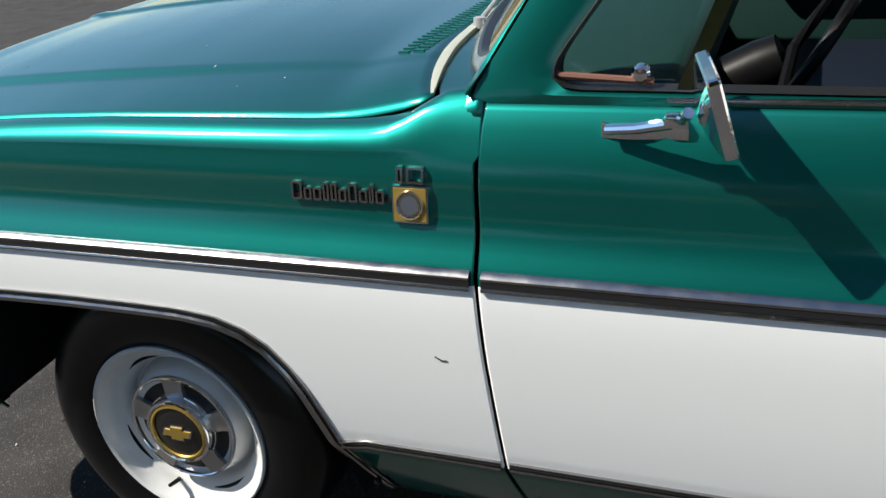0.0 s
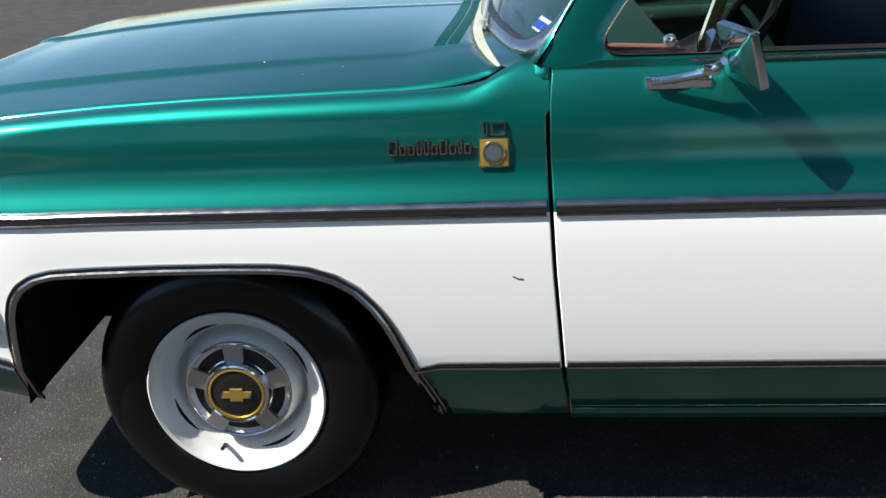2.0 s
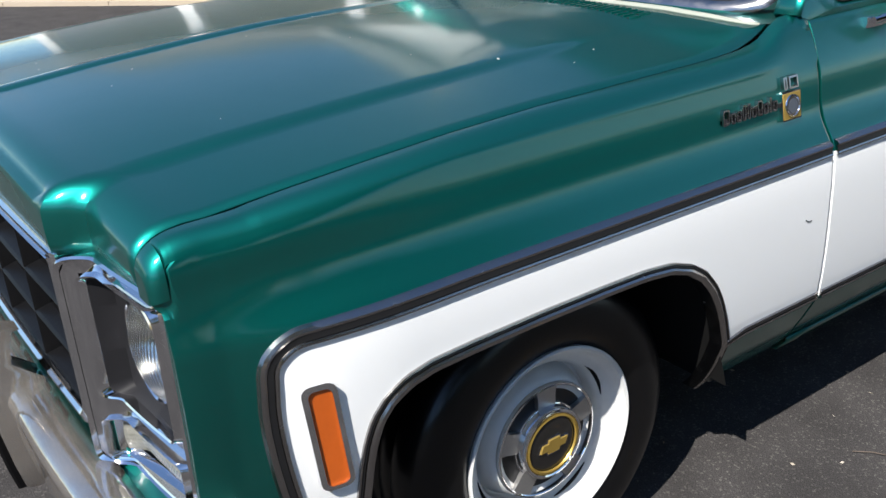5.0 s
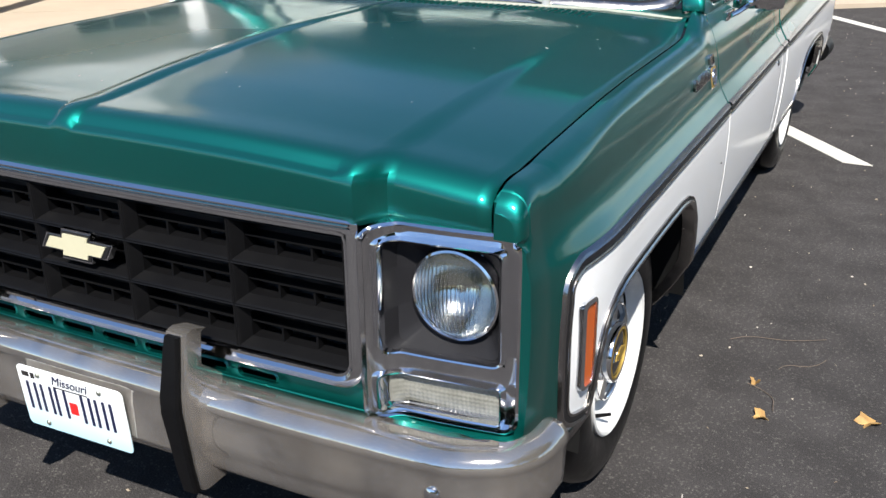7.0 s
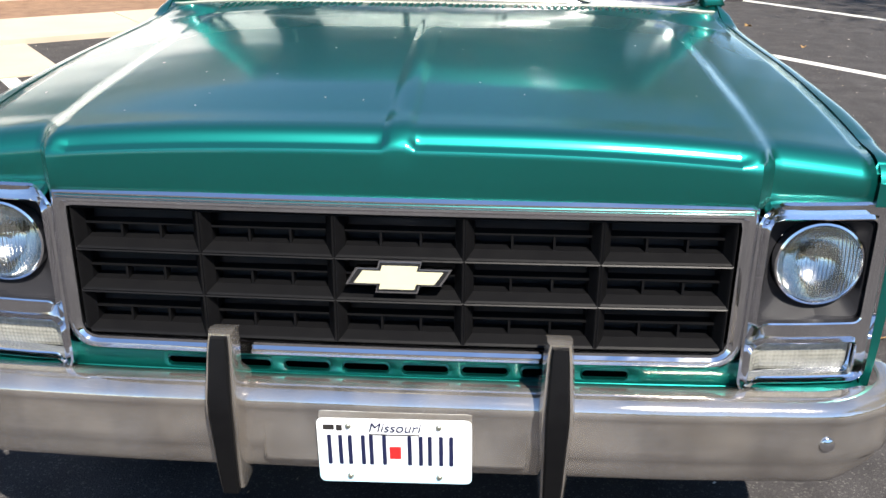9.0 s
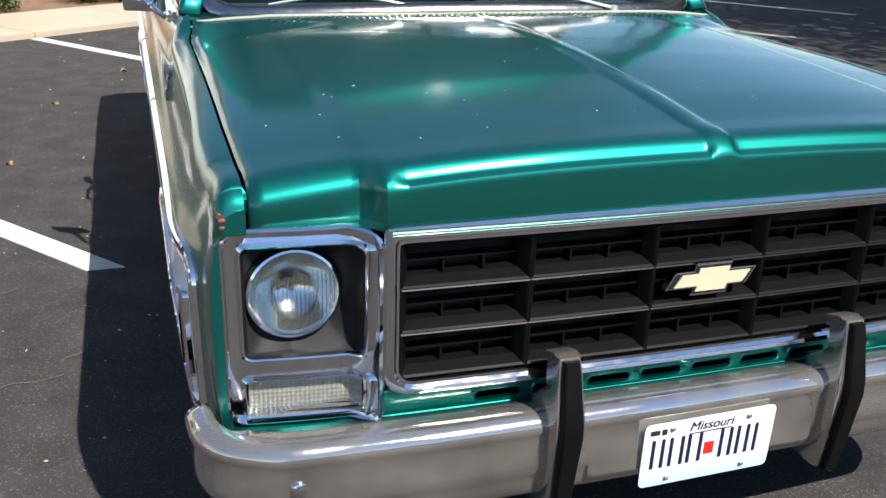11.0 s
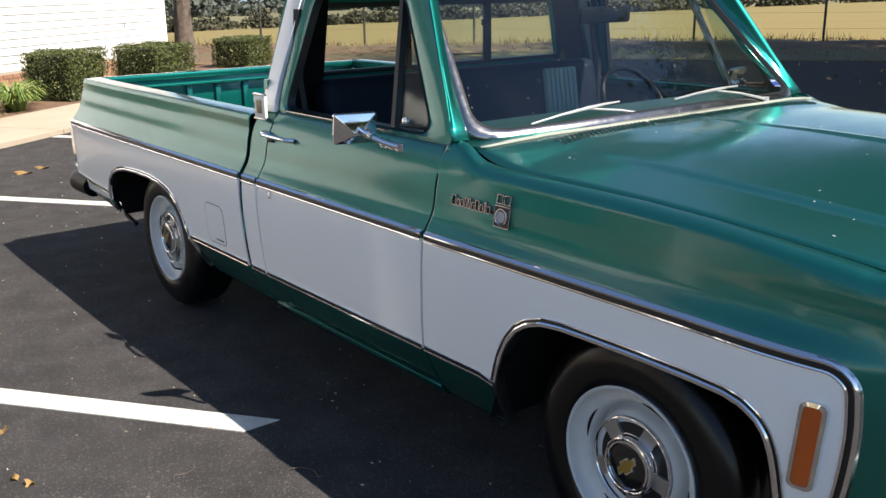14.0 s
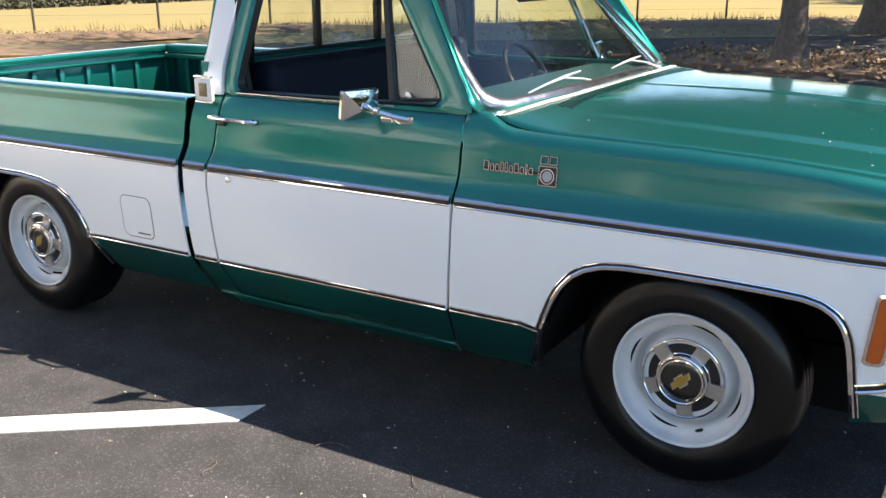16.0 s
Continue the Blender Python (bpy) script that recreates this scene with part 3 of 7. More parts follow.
for xn in xs:
    x0 = xn * 0.897
    led = sstep(0.018, 0.036, abs(x0)) * (1 - sstep(0.625, 0.655, abs(x0)))
    yf = hood_front(x0)
    zf = hood_z(x0, yf + 0.11)
    xf = x0 * (hood_half(yf) / 0.897)
    row = [Vector((xf, yf + 0.003, 0.916)), Vector((xf, yf + 0.001, 0.935)), Vector((xf, yf, 0.6 * 0.935 + 0.4 * (zf - 0.046)))]
    for (a0, b0), (a1, b1) in zip(LIP_PLAIN, LIP_STEP):
        row.append(Vector((xf, yf + a0 + (a1 - a0) * led, zf + b0 + (b1 - b0) * led)))
    for t in np.linspace(0, 1, 44) ** 0.9:
        y = yf + 0.11 + t * (strip_y(x0) - 0.004 - yf - 0.11)
        x = xn * hood_half(y)
        row.append(Vector((x, y, hood_z(x, y))))
    rows.append(row)
grid(bm, rows)
facing(bm, Vector((0, 0, 1)))
hood = solid(part("hood", bm, GREEN, truck, "long green metallic hood with a centre ridge"), 0.004)

# cowl strip at the windshield's foot
def glass_foot(x):
    """Plan line of the windshield's lower edge."""
    return 0.602 + 0.118 * (abs(x) / 0.83) ** 2.6

# windshield plane
def ws(x, h):
    """A point on the windshield, h from 0 at the foot to 1 at the header."""
    w = 0.83 - 0.155 * h
    k = x / w
    return Vector((x, glass_foot(x * 0.83 / w) + 0.46 * h, 1.130 - 0.022 * k * k + 0.50 * h))

bm = bmesh.new()
rows = []
for xn in np.linspace(-0.872, 0.872, 61):
    y0 = strip_y(xn) - 0.004
    zt = hood_z(xn, y0) + 0.001
    w_ = 0.023 - 0.017 * (abs(xn) / 0.872) ** 10
    rows.append([Vector((xn, y0 + w_ * a, zt + b)) for a, b in ((0.0, -0.002), (0.02, 0.0012), (0.25, 0.0026), (0.75, 0.0042), (0.96, 0.0042), (1.0, -0.004))])
grid(bm, rows)
facing(bm, Vector((0, 0, 1)))
COWLSTRIP = mat("pale_cowl_strip", (0.36, 0.37, 0.31), 0.55, 0.0, 0.5, 14.0, dark=(0.25, 0.30, 0.25))
solid(part("cowl_strip", bm, COWLSTRIP, truck, "pale strip at the windshield foot"), 0.002)
bm = bmesh.new()
rows = []
for x in np.linspace(-0.893, 0.893, 61):
    ya, yb = strip_y(x) + 0.012, glass_foot(min(abs(x), 0.86)) + 0.03 + 0.03 * sstep(0.78, 0.89, abs(x))
    za = hood_z(min(abs(x), 0.87), strip_y(x)) - 0.003
    rows.append([Vector((x, ya + (yb - ya) * t, za + (1.106 - 0.012 * (abs(x) / 0.89) ** 3 - za) * t)) for t in (0, 0.3, 0.6, 1.0)])
grid(bm, rows)
facing(bm, Vector((0, 0, 1)))
part("cowl_panel", bm, GREEN, truck, "green panel below the windshield")

# glass
def glass(name, tint, dust, mirror=0.045):
    """Thin clear sheet: see-through, mirror gloss by Fresnel, dusty specks."""
    m = bpy.data.materials.new(name)
    m.use_nodes = True
    nt = m.node_tree
    nt.nodes.remove(nt.nodes["Principled BSDF"])
    out = nt.nodes["Material Output"]
    clear, gloss, dirt = (nt.nodes.new(k) for k in ("ShaderNodeBsdfTransparent", "ShaderNodeBsdfGlossy", "ShaderNodeBsdfDiffuse"))
    clear.inputs["Color"].default_value = (*tint, 1)
    gloss.inputs["Roughness"].default_value = 0.015
    dirt.inputs["Color"].default_value = (0.62, 0.62, 0.58, 1)
    face, power, scaled = nt.nodes.new("ShaderNodeLayerWeight"), nt.nodes.new("ShaderNodeMath"), nt.nodes.new("ShaderNodeMath")
    power.operation, scaled.operation = "POWER", "MULTIPLY_ADD"
    power.inputs[1].default_value, scaled.inputs[1].default_value, scaled.inputs[2].default_value = 5.0, 0.92, mirror
    m1, m2 = nt.nodes.new("ShaderNodeMixShader"), nt.nodes.new("ShaderNodeMixShader")
    nt.links.new(face.outputs["Facing"], power.inputs[0])
    nt.links.new(power.outputs[0], scaled.inputs[0])
    nt.links.new(scaled.outputs[0], m1.inputs[0])
    nt.links.new(clear.outputs[0], m1.inputs[1])
    nt.links.new(gloss.outputs[0], m1.inputs[2])
    tc, film, speck = (nt.nodes.new(k) for k in ("ShaderNodeTexCoord", "ShaderNodeTexNoise", "ShaderNodeTexVoronoi"))
    film.inputs["Scale"].default_value, speck.inputs["Scale"].default_value = 3.5, 85.0
    a, b, c = (nt.nodes.new(k) for k in ("ShaderNodeMapRange", "ShaderNodeMapRange", "ShaderNodeMath"))
    for k, lo, hi, t0, t1 in ((a, 0.4, 0.75, 0.0, 0.010 * dust), (b, 0.10, 0.16, 0.35 * dust, 0.0)):
        k.inputs["From Min"].default_value, k.inputs["From Max"].default_value = lo, hi
        k.inputs["To Min"].default_value, k.inputs["To Max"].default_value = t0, t1
    c.operation = "MAXIMUM"
    # only here and there a speck
    few, keep, sep = (nt.nodes.new(k) for k in ("ShaderNodeMath", "ShaderNodeMath", "ShaderNodeSeparateColor"))
    few.operation, keep.operation = "GREATER_THAN", "MULTIPLY"
    few.inputs[1].default_value = 0.88
    nt.links.new(speck.outputs["Color"], sep.inputs[0])
    nt.links.new(sep.outputs[0], few.inputs[0])
    nt.links.new(few.outputs[0], keep.inputs[0])
    nt.links.new(b.outputs[0], keep.inputs[1])
    nt.links.new(tc.outputs["Object"], film.inputs["Vector"])
    nt.links.new(tc.outputs["Object"], speck.inputs["Vector"])
    nt.links.new(film.outputs["Fac"], a.inputs["Value"])
    nt.links.new(speck.outputs["Distance"], b.inputs["Value"])
    nt.links.new(a.outputs[0], c.inputs[0])
    nt.links.new(keep.outputs[0], c.inputs[1])
    nt.links.new(c.outputs[0], m2.inputs[0])
    nt.links.new(m1.outputs[0], m2.inputs[1])
    nt.links.new(dirt.outputs[0], m2.inputs[2])
    nt.links.new(m2.outputs[0], out.inputs["Surface"])
    return m

GLASS = glass("window_glass", (0.88, 0.93, 0.91), 0.1)
REARGLASS = glass("rear_window_glass", (0.92, 0.94, 0.93), 0.2)
WSGLASS = glass("windshield_glass", (0.80, 0.90, 0.86), 1.0, 0.085)

def ws_outline(inset=0.0, n=8):
    """Outline of the windshield in (x at unit width, h)."""
    pts = corner([(-1 + inset, inset * 1.4), (1 - inset, inset * 1.4), (1 - inset, 1 - inset * 1.4), (-1 + inset, 1 - inset * 1.4)], 0.14, n, True)
    return resample(pts, 160)

def ws_at(k, h, out=0.0):
    h *= 0.87
    w = 0.83 - 0.155 * h
    p = ws(k * w, h)
    return p + Vector((0, -0.73, 0.68)) * out

bm = bmesh.new()
N = 24
rows = []
for i in range(N + 1):
    k = -0.985 + 1.97 * i / N
    rows.append([ws_at(k, h) for h in np.linspace(0.02, 0.98, 12)])
grid(bm, rows)
outward(bm)
windshield = part("windshield", bm, WSGLASS, truck, "clear dusty windshield")
windshield.visible_shadow = False
bm = bmesh.new()
grid(bm, [[ws_at(a, b, 0.003) for a, b in ws_outline(-0.034)], [ws_at(a, b, 0.009) for a, b in ws_outline(-0.030)], [ws_at(a, b, 0.013) for a, b in ws_outline(-0.018)], [ws_at(a, b, 0.011) for a, b in ws_outline(-0.004)]], closed_v=True)
outward(bm)
part("windshield_trim", bm, TRIMGREY, truck, "chrome windshield surround")
bm = bmesh.new()
grid(bm, [[ws_at(a, b, 0.011) for a, b in ws_outline(-0.004)], [ws_at(a, b, 0.009) for a, b in ws_outline(0.006)], [ws_at(a, b, -0.002) for a, b in ws_outline(0.014)]], closed_v=True)
outward(bm)
part("windshield_gasket", bm, BLACKTRIM, truck, "black rubber gasket")

# cab upper shell: pillars, roof, rear wall
def cab_x(z):
    return float(np.interp(z, [1.09, 1.60, 1.68], [0.915, 0.757, 0.715]))

def on_side(s, y, z, out=0.0):
    return Vector((s * (cab_x(z) + out), y + 0.12 * max(0.0, z - 1.09), z))

WIN = corner([(0.822, 1.105), (1.737, 1.098), (1.715, 1.20), (1.631, 1.53), (1.085, 1.53)], 0.07, 6, True)
FRAME = corner([(0.718, 1.085), (1.785, 1.085), (1.785, 1.18), (1.695, 1.583), (0.987, 1.583)], 0.03, 6, True)
for s in (1, -1):
    bm = bmesh.new()
    keyw, keyf = [(0.822, 1.105), (1.735, 1.10), (1.631, 1.53), (1.085, 1.53)], [(0.718, 1.085), (1.785, 1.085), (1.695, 1.583), (0.987, 1.583)]
    def by_keys(poly, keys, n=36):
        p = resample(poly, 600)
        idx = [int(np.argmin([(q[0] - k[0]) ** 2 + (q[1] - k[1]) ** 2 for q in p])) for k in keys]
        out = []
        for m_, i0 in enumerate(idx):
            i1 = idx[(m_ + 1) % len(idx)]
            seg = p[i0:i1 + 1] if i1 > i0 else p[i0:] + p[: i1 + 1]
            out += resample(seg, n + 1, False)[:-1]
        return out
    a, b = by_keys(WIN, keyw), by_keys(FRAME, keyf)
    m1 = [(0.7 * p[0] + 0.3 * q[0], 0.7 * p[1] + 0.3 * q[1]) for p, q in zip(a, b)]
    grid(bm, [[on_side(s, y, z, -0.035) for y, z in a], [on_side(s, y, z, -0.004) for y, z in a], [on_side(s, y, z, 0.004) for y, z in m1], [on_side(s, y, z, 0.0) for y, z in b], [on_side(s, y, z, -0.03) for y, z in b], [on_side(s, y, z, -0.048) for y, z in m1], [on_side(s, y, z, -0.035) for y, z in a]], closed_v=True)
    clean(bm)
    outward(bm)
    part("door_frame", bm, GREEN, truck, "green painted window frame of the door")
    bm = bmesh.new()
    inn = [(y + (1.27 - y) * 0.025, z + (1.33 - z) * 0.022) for y, z in a]
    grid(bm, [[on_side(s, y, z, -0.003) for y, z in a], [on_side(s, y, z, 0.001) for y, z in [(0.6 * p[0] + 0.4 * q[0], 0.6 * p[1] + 0.4 * q[1]) for p, q in zip(a, inn)]], [on_side(s, y, z, -0.03) for y, z in inn]], closed_v=True)
    outward(bm)
    part("window_seal", bm, BLACKTRIM, truck, "black rubber window seal")
    # vent window: divider bar, pane, latch knob
    bm = bmesh.new()
    for y_, w_, k_ in ((1.045, 0.024, 0.27),) if s > 0 else ((1.040, 0.020, 0.14),):
        rows = []
        for z in np.linspace(1.10, 1.525, 8):
            yy = y_ + k_ * (z - 1.1)
            rows.append([on_side(s, yy - w_ / 2, z, -0.03), on_side(s, yy - w_ / 2, z, -0.006), on_side(s, yy + w_ / 2, z, -0.006), on_side(s, yy + w_ / 2, z, -0.03)])
        grid(bm, rows)
    outward(bm)
    part("vent_divider", bm, BLACKTRIM if s < 0 else CHROME, truck, "metal vent window divider")
    bm = bmesh.new()
    prism(bm, [(0.835, 1.115), (1.030, 1.115), (1.092, 1.49), (1.062, 1.49)], lambda p, q, d: on_side(s, p, q, d), -0.026, -0.022)
    outward(bm)
    o = part("vent_pane", bm, GLASS, truck, "small triangular vent pane")
    o.visible_shadow = False
    bm = bmesh.new()
    lathe(bm, [(0.0, 0.012), (0.010, 0.011), (0.014, 0.006), (0.014, -0.004), (0.0, -0.006)], 16, Matrix.Translation((s * (cab_x(1.125) - 0.01), 0.985, 1.128)))
    outward(bm)
    part("vent_latch", bm, CHROME, truck, "round chrome vent latch")
    bm = bmesh.new()
    tube(bm, corner([on_side(s, 0.90, 1.30, -0.012), on_side(s, 0.835, 1.125, -0.010), on_side(s, 1.0, 1.116, -0.010)], 0.03, 5), 0.006, 8)
    outward(bm)
    part("vent_seal", bm, mat("aged_seal", (0.16, 0.07, 0.05), 0.7) if s > 0 else BLACKTRIM, truck, "aged vent window seal")

# A pillars, roof and rear pillars in one shell
for s in (1, -1):
    bm = bmesh.new()
    # A pillar from the windshield edge to the door frame
    rows = []
    for h in np.linspace(-0.03, 1.03, 14):
        p = ws_at(s * 1.032, h, 0.004)
        z = p.z
        yb = float(np.interp(z, [1.085, 1.648], [0.716, 1.018]))
        q = on_side(s, yb - 0.003, max(1.08, z), 0.001)
        out_ = Vector((s * 0.72, -0.62, 0.25))
        rows.append([p + Vector((-s * 0.005, 0.02, -0.012))] + [p.lerp(q, k / 8) + out_ * (0.004 * math.sin(math.pi * k / 8) ** 0.8) for k in range(9)] + [q + Vector((-s * 0.03, 0, 0))])
    grid(bm, rows)
    # foot of the pillar behind the fender
    rows = []
    for t in np.linspace(0, 1, 8):
        y = 0.662 + 0.083 * t
        rows.append([Vector((s * (0.82 + 0.01 * t), y + 0.03, 1.080)), Vector((s * 0.880, y, 1.100 - 0.04 * (1 - t) ** 2)), Vector((s * 0.905, y, 1.098 - 0.04 * (1 - t) ** 2)), Vector((s * 0.918, y, 1.085 - 0.04 * (1 - t) ** 2)), Vector((s * 0.930, y, 1.06))])
    grid(bm, rows)
    outward(bm)
    solid(part("windshield_pillar", bm, GREEN, truck, "green windshield pillar"), 0.006)

bm = bmesh.new()
rows = []
for y in [1.023, 1.03, 1.048, 1.088, 1.2, 1.36, 1.53, 1.7, 1.82, 1.88, 1.905, 1.91]:
    e = max(0.0, (1.088 - y) / 0.065, (y - 1.82) / 0.09)
    c = 0.095 * math.sqrt(max(0.0, 1 - min(1.0, e) ** 2))
    row = []
    for k in np.linspace(-1, 1, 25):
        x = 0.765 * k
        row.append(Vector((x * (1 - 0.03 * min(1, e)), y + 0.055 * max(0.0, min(1.0, (1.88 - y) / 0.4)) - 0.085 * (1 - k * k) * max(0.0, min(1.0, (1.35 - y) / 0.3)), 1.553 + c * (1 - abs(k) ** 5) ** 0.5 + 0.0)))
    rows.append(row)
grid(bm, rows, mi=lambda i, j: 1 if i < 3 else 0)
facing(bm, Vector((0, 0, 1)))
solid(part("roof", bm, [WHITE, GREEN], truck, "white painted cab roof with a green front edge"), 0.02)

REARX = lambda z: float(np.interp(z, [1.09, 1.62], [0.925, 0.755]))
for s in (1, -1):
    bm = bmesh.new()
    rows = []
    for z in np.linspace(1.085, 1.578, 10):
        yf = float(np.interp(z, [1.085, 1.18, 1.648], [1.79, 1.79, 1.685])) + 0.12 * max(0.0, z - 1.09)
        yb = float(np.interp(z, [1.085, 1.64], [1.925, 1.895]))
        x = REARX(z)
        rows.append([Vector((s * (x - 0.03), yf, z)), Vector((s * (x + 0.004), yf + 0.004, z)), Vector((s * (x + 0.004), yb - 0.03, z)), Vector((s * (x - 0.01), yb - 0.006, z)), Vector((s * (x - 0.05), yb, z)), Vector((s * (x - 0.13), yb, z))])
    grid(bm, rows)
    outward(bm)
    solid(part("rear_pillar", bm, WHITE, truck, "white rear cab pillar"), 0.006)
    bm = bmesh.new()
    box(bm, (s * 0.952, 1.852, 1.103), (0.014, 0.086, 0.082), 0.004)
    part("pillar_plate", bm, mat("plate_white", (0.78, 0.77, 0.72), 0.35), truck, "white square emblem plate")
    bm = bmesh.new()
    box(bm, (s * 0.959, 1.852, 1.103), (0.004, 0.040, 0.050), 0.002)
    part("emblem", bm, GOLD if s > 0 else mat("worn_bronze", (0.22, 0.18, 0.11), 0.4, 0.6), truck, "small dull emblem")
    for z_ in (1.150, 1.057):
        bm = bmesh.new()
        box(bm, (s * 0.955, 1.852, z_), (0.012, 0.09, 0.008), 0.002)
        part("trim_strip", bm, CHROME, truck)

# cab rear wall with window opening
bm = bmesh.new()
prism(bm, [(-0.92, 0.32), (0.92, 0.32), (0.905, 1.20), (-0.905, 1.20)], lambda a, b, d: Vector((a, d, b)), 1.875, 1.905)
prism(bm, [(-0.885, 1.20), (-0.67, 1.20), (-0.61, 1.49), (-0.775, 1.545)], lambda a, b, d: Vector((a, d, b)), 1.875, 1.905)
prism(bm, [(0.67, 1.20), (0.885, 1.20), (0.775, 1.545), (0.61, 1.49)], lambda a, b, d: Vector((a, d, b)), 1.875, 1.905)
prism(bm, [(-0.765, 1.475), (0.765, 1.475), (0.765, 1.578), (-0.765, 1.578)], lambda a, b, d: Vector((a, d, b)), 1.876, 1.904)
outward(bm)
part("cab_rear_wall", bm, GREEN, truck, "green rear wall of the cab")
# added dark sheets that stand for the shade in the cab's rear corners
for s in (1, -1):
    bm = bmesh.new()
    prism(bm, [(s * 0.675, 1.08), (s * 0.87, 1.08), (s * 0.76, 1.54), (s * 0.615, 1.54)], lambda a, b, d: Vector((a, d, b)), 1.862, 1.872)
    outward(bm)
    part("corner_lining", bm, DARKIN, truck, "dark sheet standing for shade in the cab corner")
bm = bmesh.new()
for x in (-0.225, 0.225):
    box(bm, (x, 1.888, 1.34), (0.028, 0.03, 0.28), 0.003)
box(bm, (0, 1.888, 1.206), (1.46, 0.03, 0.018), 0.003)
box(bm, (0, 1.888, 1.47), (1.40, 0.03, 0.022), 0.003)
box(bm, (0.19, 1.862, 1.34), (0.014, 0.02, 0.27), 0.003)
box(bm, (0.18, 1.852, 1.38), (0.03, 0.02, 0.03), 0.004)
part("sliding_window_frame", bm, BLACKTRIM, truck, "black sliding rear window frame")
for x0, x1 in ((-0.72, -0.24), (-0.21, 0.21), (0.24, 0.72)):
    bm = bmesh.new()
    box(bm, ((x0 + x1) / 2, 1.89, 1.34), (x1 - x0, 0.004, 0.27))
    o = part("rear_pane", bm, REARGLASS, truck, "clear sliding rear pane")
    o.visible_shadow = False

# floor, firewall, bed floor and front wall, tailgate
bm = bmesh.new()
box(bm, (0, 1.25, 0.40), (1.84, 1.30, 0.04))
box(bm, (0, 0.68, 0.72), (1.7, 0.03, 0.66))
part("cab_floor", bm, DARKIN, truck)
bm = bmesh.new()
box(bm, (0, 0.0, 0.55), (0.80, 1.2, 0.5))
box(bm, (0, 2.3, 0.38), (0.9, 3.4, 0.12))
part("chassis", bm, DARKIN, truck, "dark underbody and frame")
bm = bmesh.new()
box(bm, (0, 3.02, 0.53), (0.86, 2.08, 0.03))
for s in (1, -1):
    box(bm, (s * 0.68, 2.235, 0.53), (0.50, 0.51, 0.03))
    box(bm, (s * 0.68, 3.81, 0.53), (0.50, 0.48, 0.03))
for k in range(5):
    box(bm, (-0.36 + 0.18 * k, 3.02, 0.548), (0.06, 2.06, 0.012), 0.004)
part("bed_floor", bm, GREEN, truck, "ribbed green bed floor")
bm = bmesh.new()
box(bm, (0, 1.985, 0.78), (1.70, 0.03, 0.52), 0.004)
box(bm, (0, 1.995, 1.035), (1.76, 0.06, 0.035), 0.006)
part("bed_front_wall", bm, GREEN, truck, "green front wall of the bed")
bm = bmesh.new()
box(bm, (0, 4.03, 0.80), (1.72, 0.05, 0.50), 0.01)
tailgate = part("tailgate", bm, GREEN, truck, "closed green tailgate with pressed pockets")
bm = bmesh.new()
box(bm, (0, 4.02, 1.045), (1.74, 0.075, 0.035), 0.008)
part("top_rail", bm, GREEN, tailgate)
bm = bmesh.new()
box(bm, (0, 3.985, 0.996), (1.64, 0.055, 0.014), 0.004)
part("ledge", bm, GREEN, tailgate)
for k in range(-3, 5):
    bm = bmesh.new()
    box(bm, (-0.14 + 0.184 * k, 4.0, 0.78), (0.036, 0.034, 0.40), 0.005)
    part("rib", bm, GREEN, tailgate)

# ---- trim along the body side ----
def strip(bm, s, path, section, mi=0, xf=None):
    """A strip along a (y, z) path on the body side; section: (across, out) points."""
    p = np.array(path, float)
    rows = []
    f = xf or side_x
    for i in range(len(p)):
        t = p[min(i + 1, len(p) - 1)] - p[max(i - 1, 0)]
        t /= np.linalg.norm(t) + 1e-9
        n = np.array([t[1], -t[0]])
        rows.append([Vector((s * (f(*(p[i] + n * a)) + h), p[i][0] + n[0] * a, p[i][1] + n[1] * a)) for a, h in section])
    V = grid(bm, rows, mi=mi, flip=s < 0)
    return V

def dense(path, step=0.02):
    L = sum(math.dist(a, b) for a, b in zip(path, path[1:]))
    return resample([tuple(p) for p in path], max(3, int(L / step)), False)

CH1 = [(0.003, 0.0), (0.004, 0.006), (0.009, 0.009), (0.014, 0.007), (0.017, 0.0)]
BLK = [(-0.008, 0.001), (-0.007, 0.004), (0.003, 0.005), (0.004, 0.001)]
CH2 = [(-0.0155, 0.0), (-0.014, 0.006), (-0.011, 0.007), (-0.008, 0.006), (-0.007, 0.0)]
LOW1 = [(-0.011, 0.0), (-0.010, 0.005), (-0.005, 0.007), (-0.001, 0.005), (0.0, 0.0)]
LOW2 = [(0.0, 0.001), (0.001, 0.004), (0.005, 0.004), (0.006, 0.001)]
CH0 = [(0.0065, 0.0), (0.008, 0.004), (0.011, 0.0045), (0.0125, 0.0)]

def trim(s, path, low=False, step=0.02, name="side_trim", corner_r=None):
    path = dense(path, step)
    bm = bmesh.new()
    if low:
        strip(bm, s, path, LOW1, 0)
        strip(bm, s, path, LOW2, 1)
        strip(bm, s, path, [(a, h) for a, h in CH0], 0)
    else:
        strip(bm, s, path, CH1, 0)
        strip(bm, s, path, BLK, 1)
        strip(bm, s, path, CH2, 0)
    return part(name, bm, [TRIMGREY if s > 0 else CHROME, BLACKTRIM], truck, "bright side moulding with a black insert")

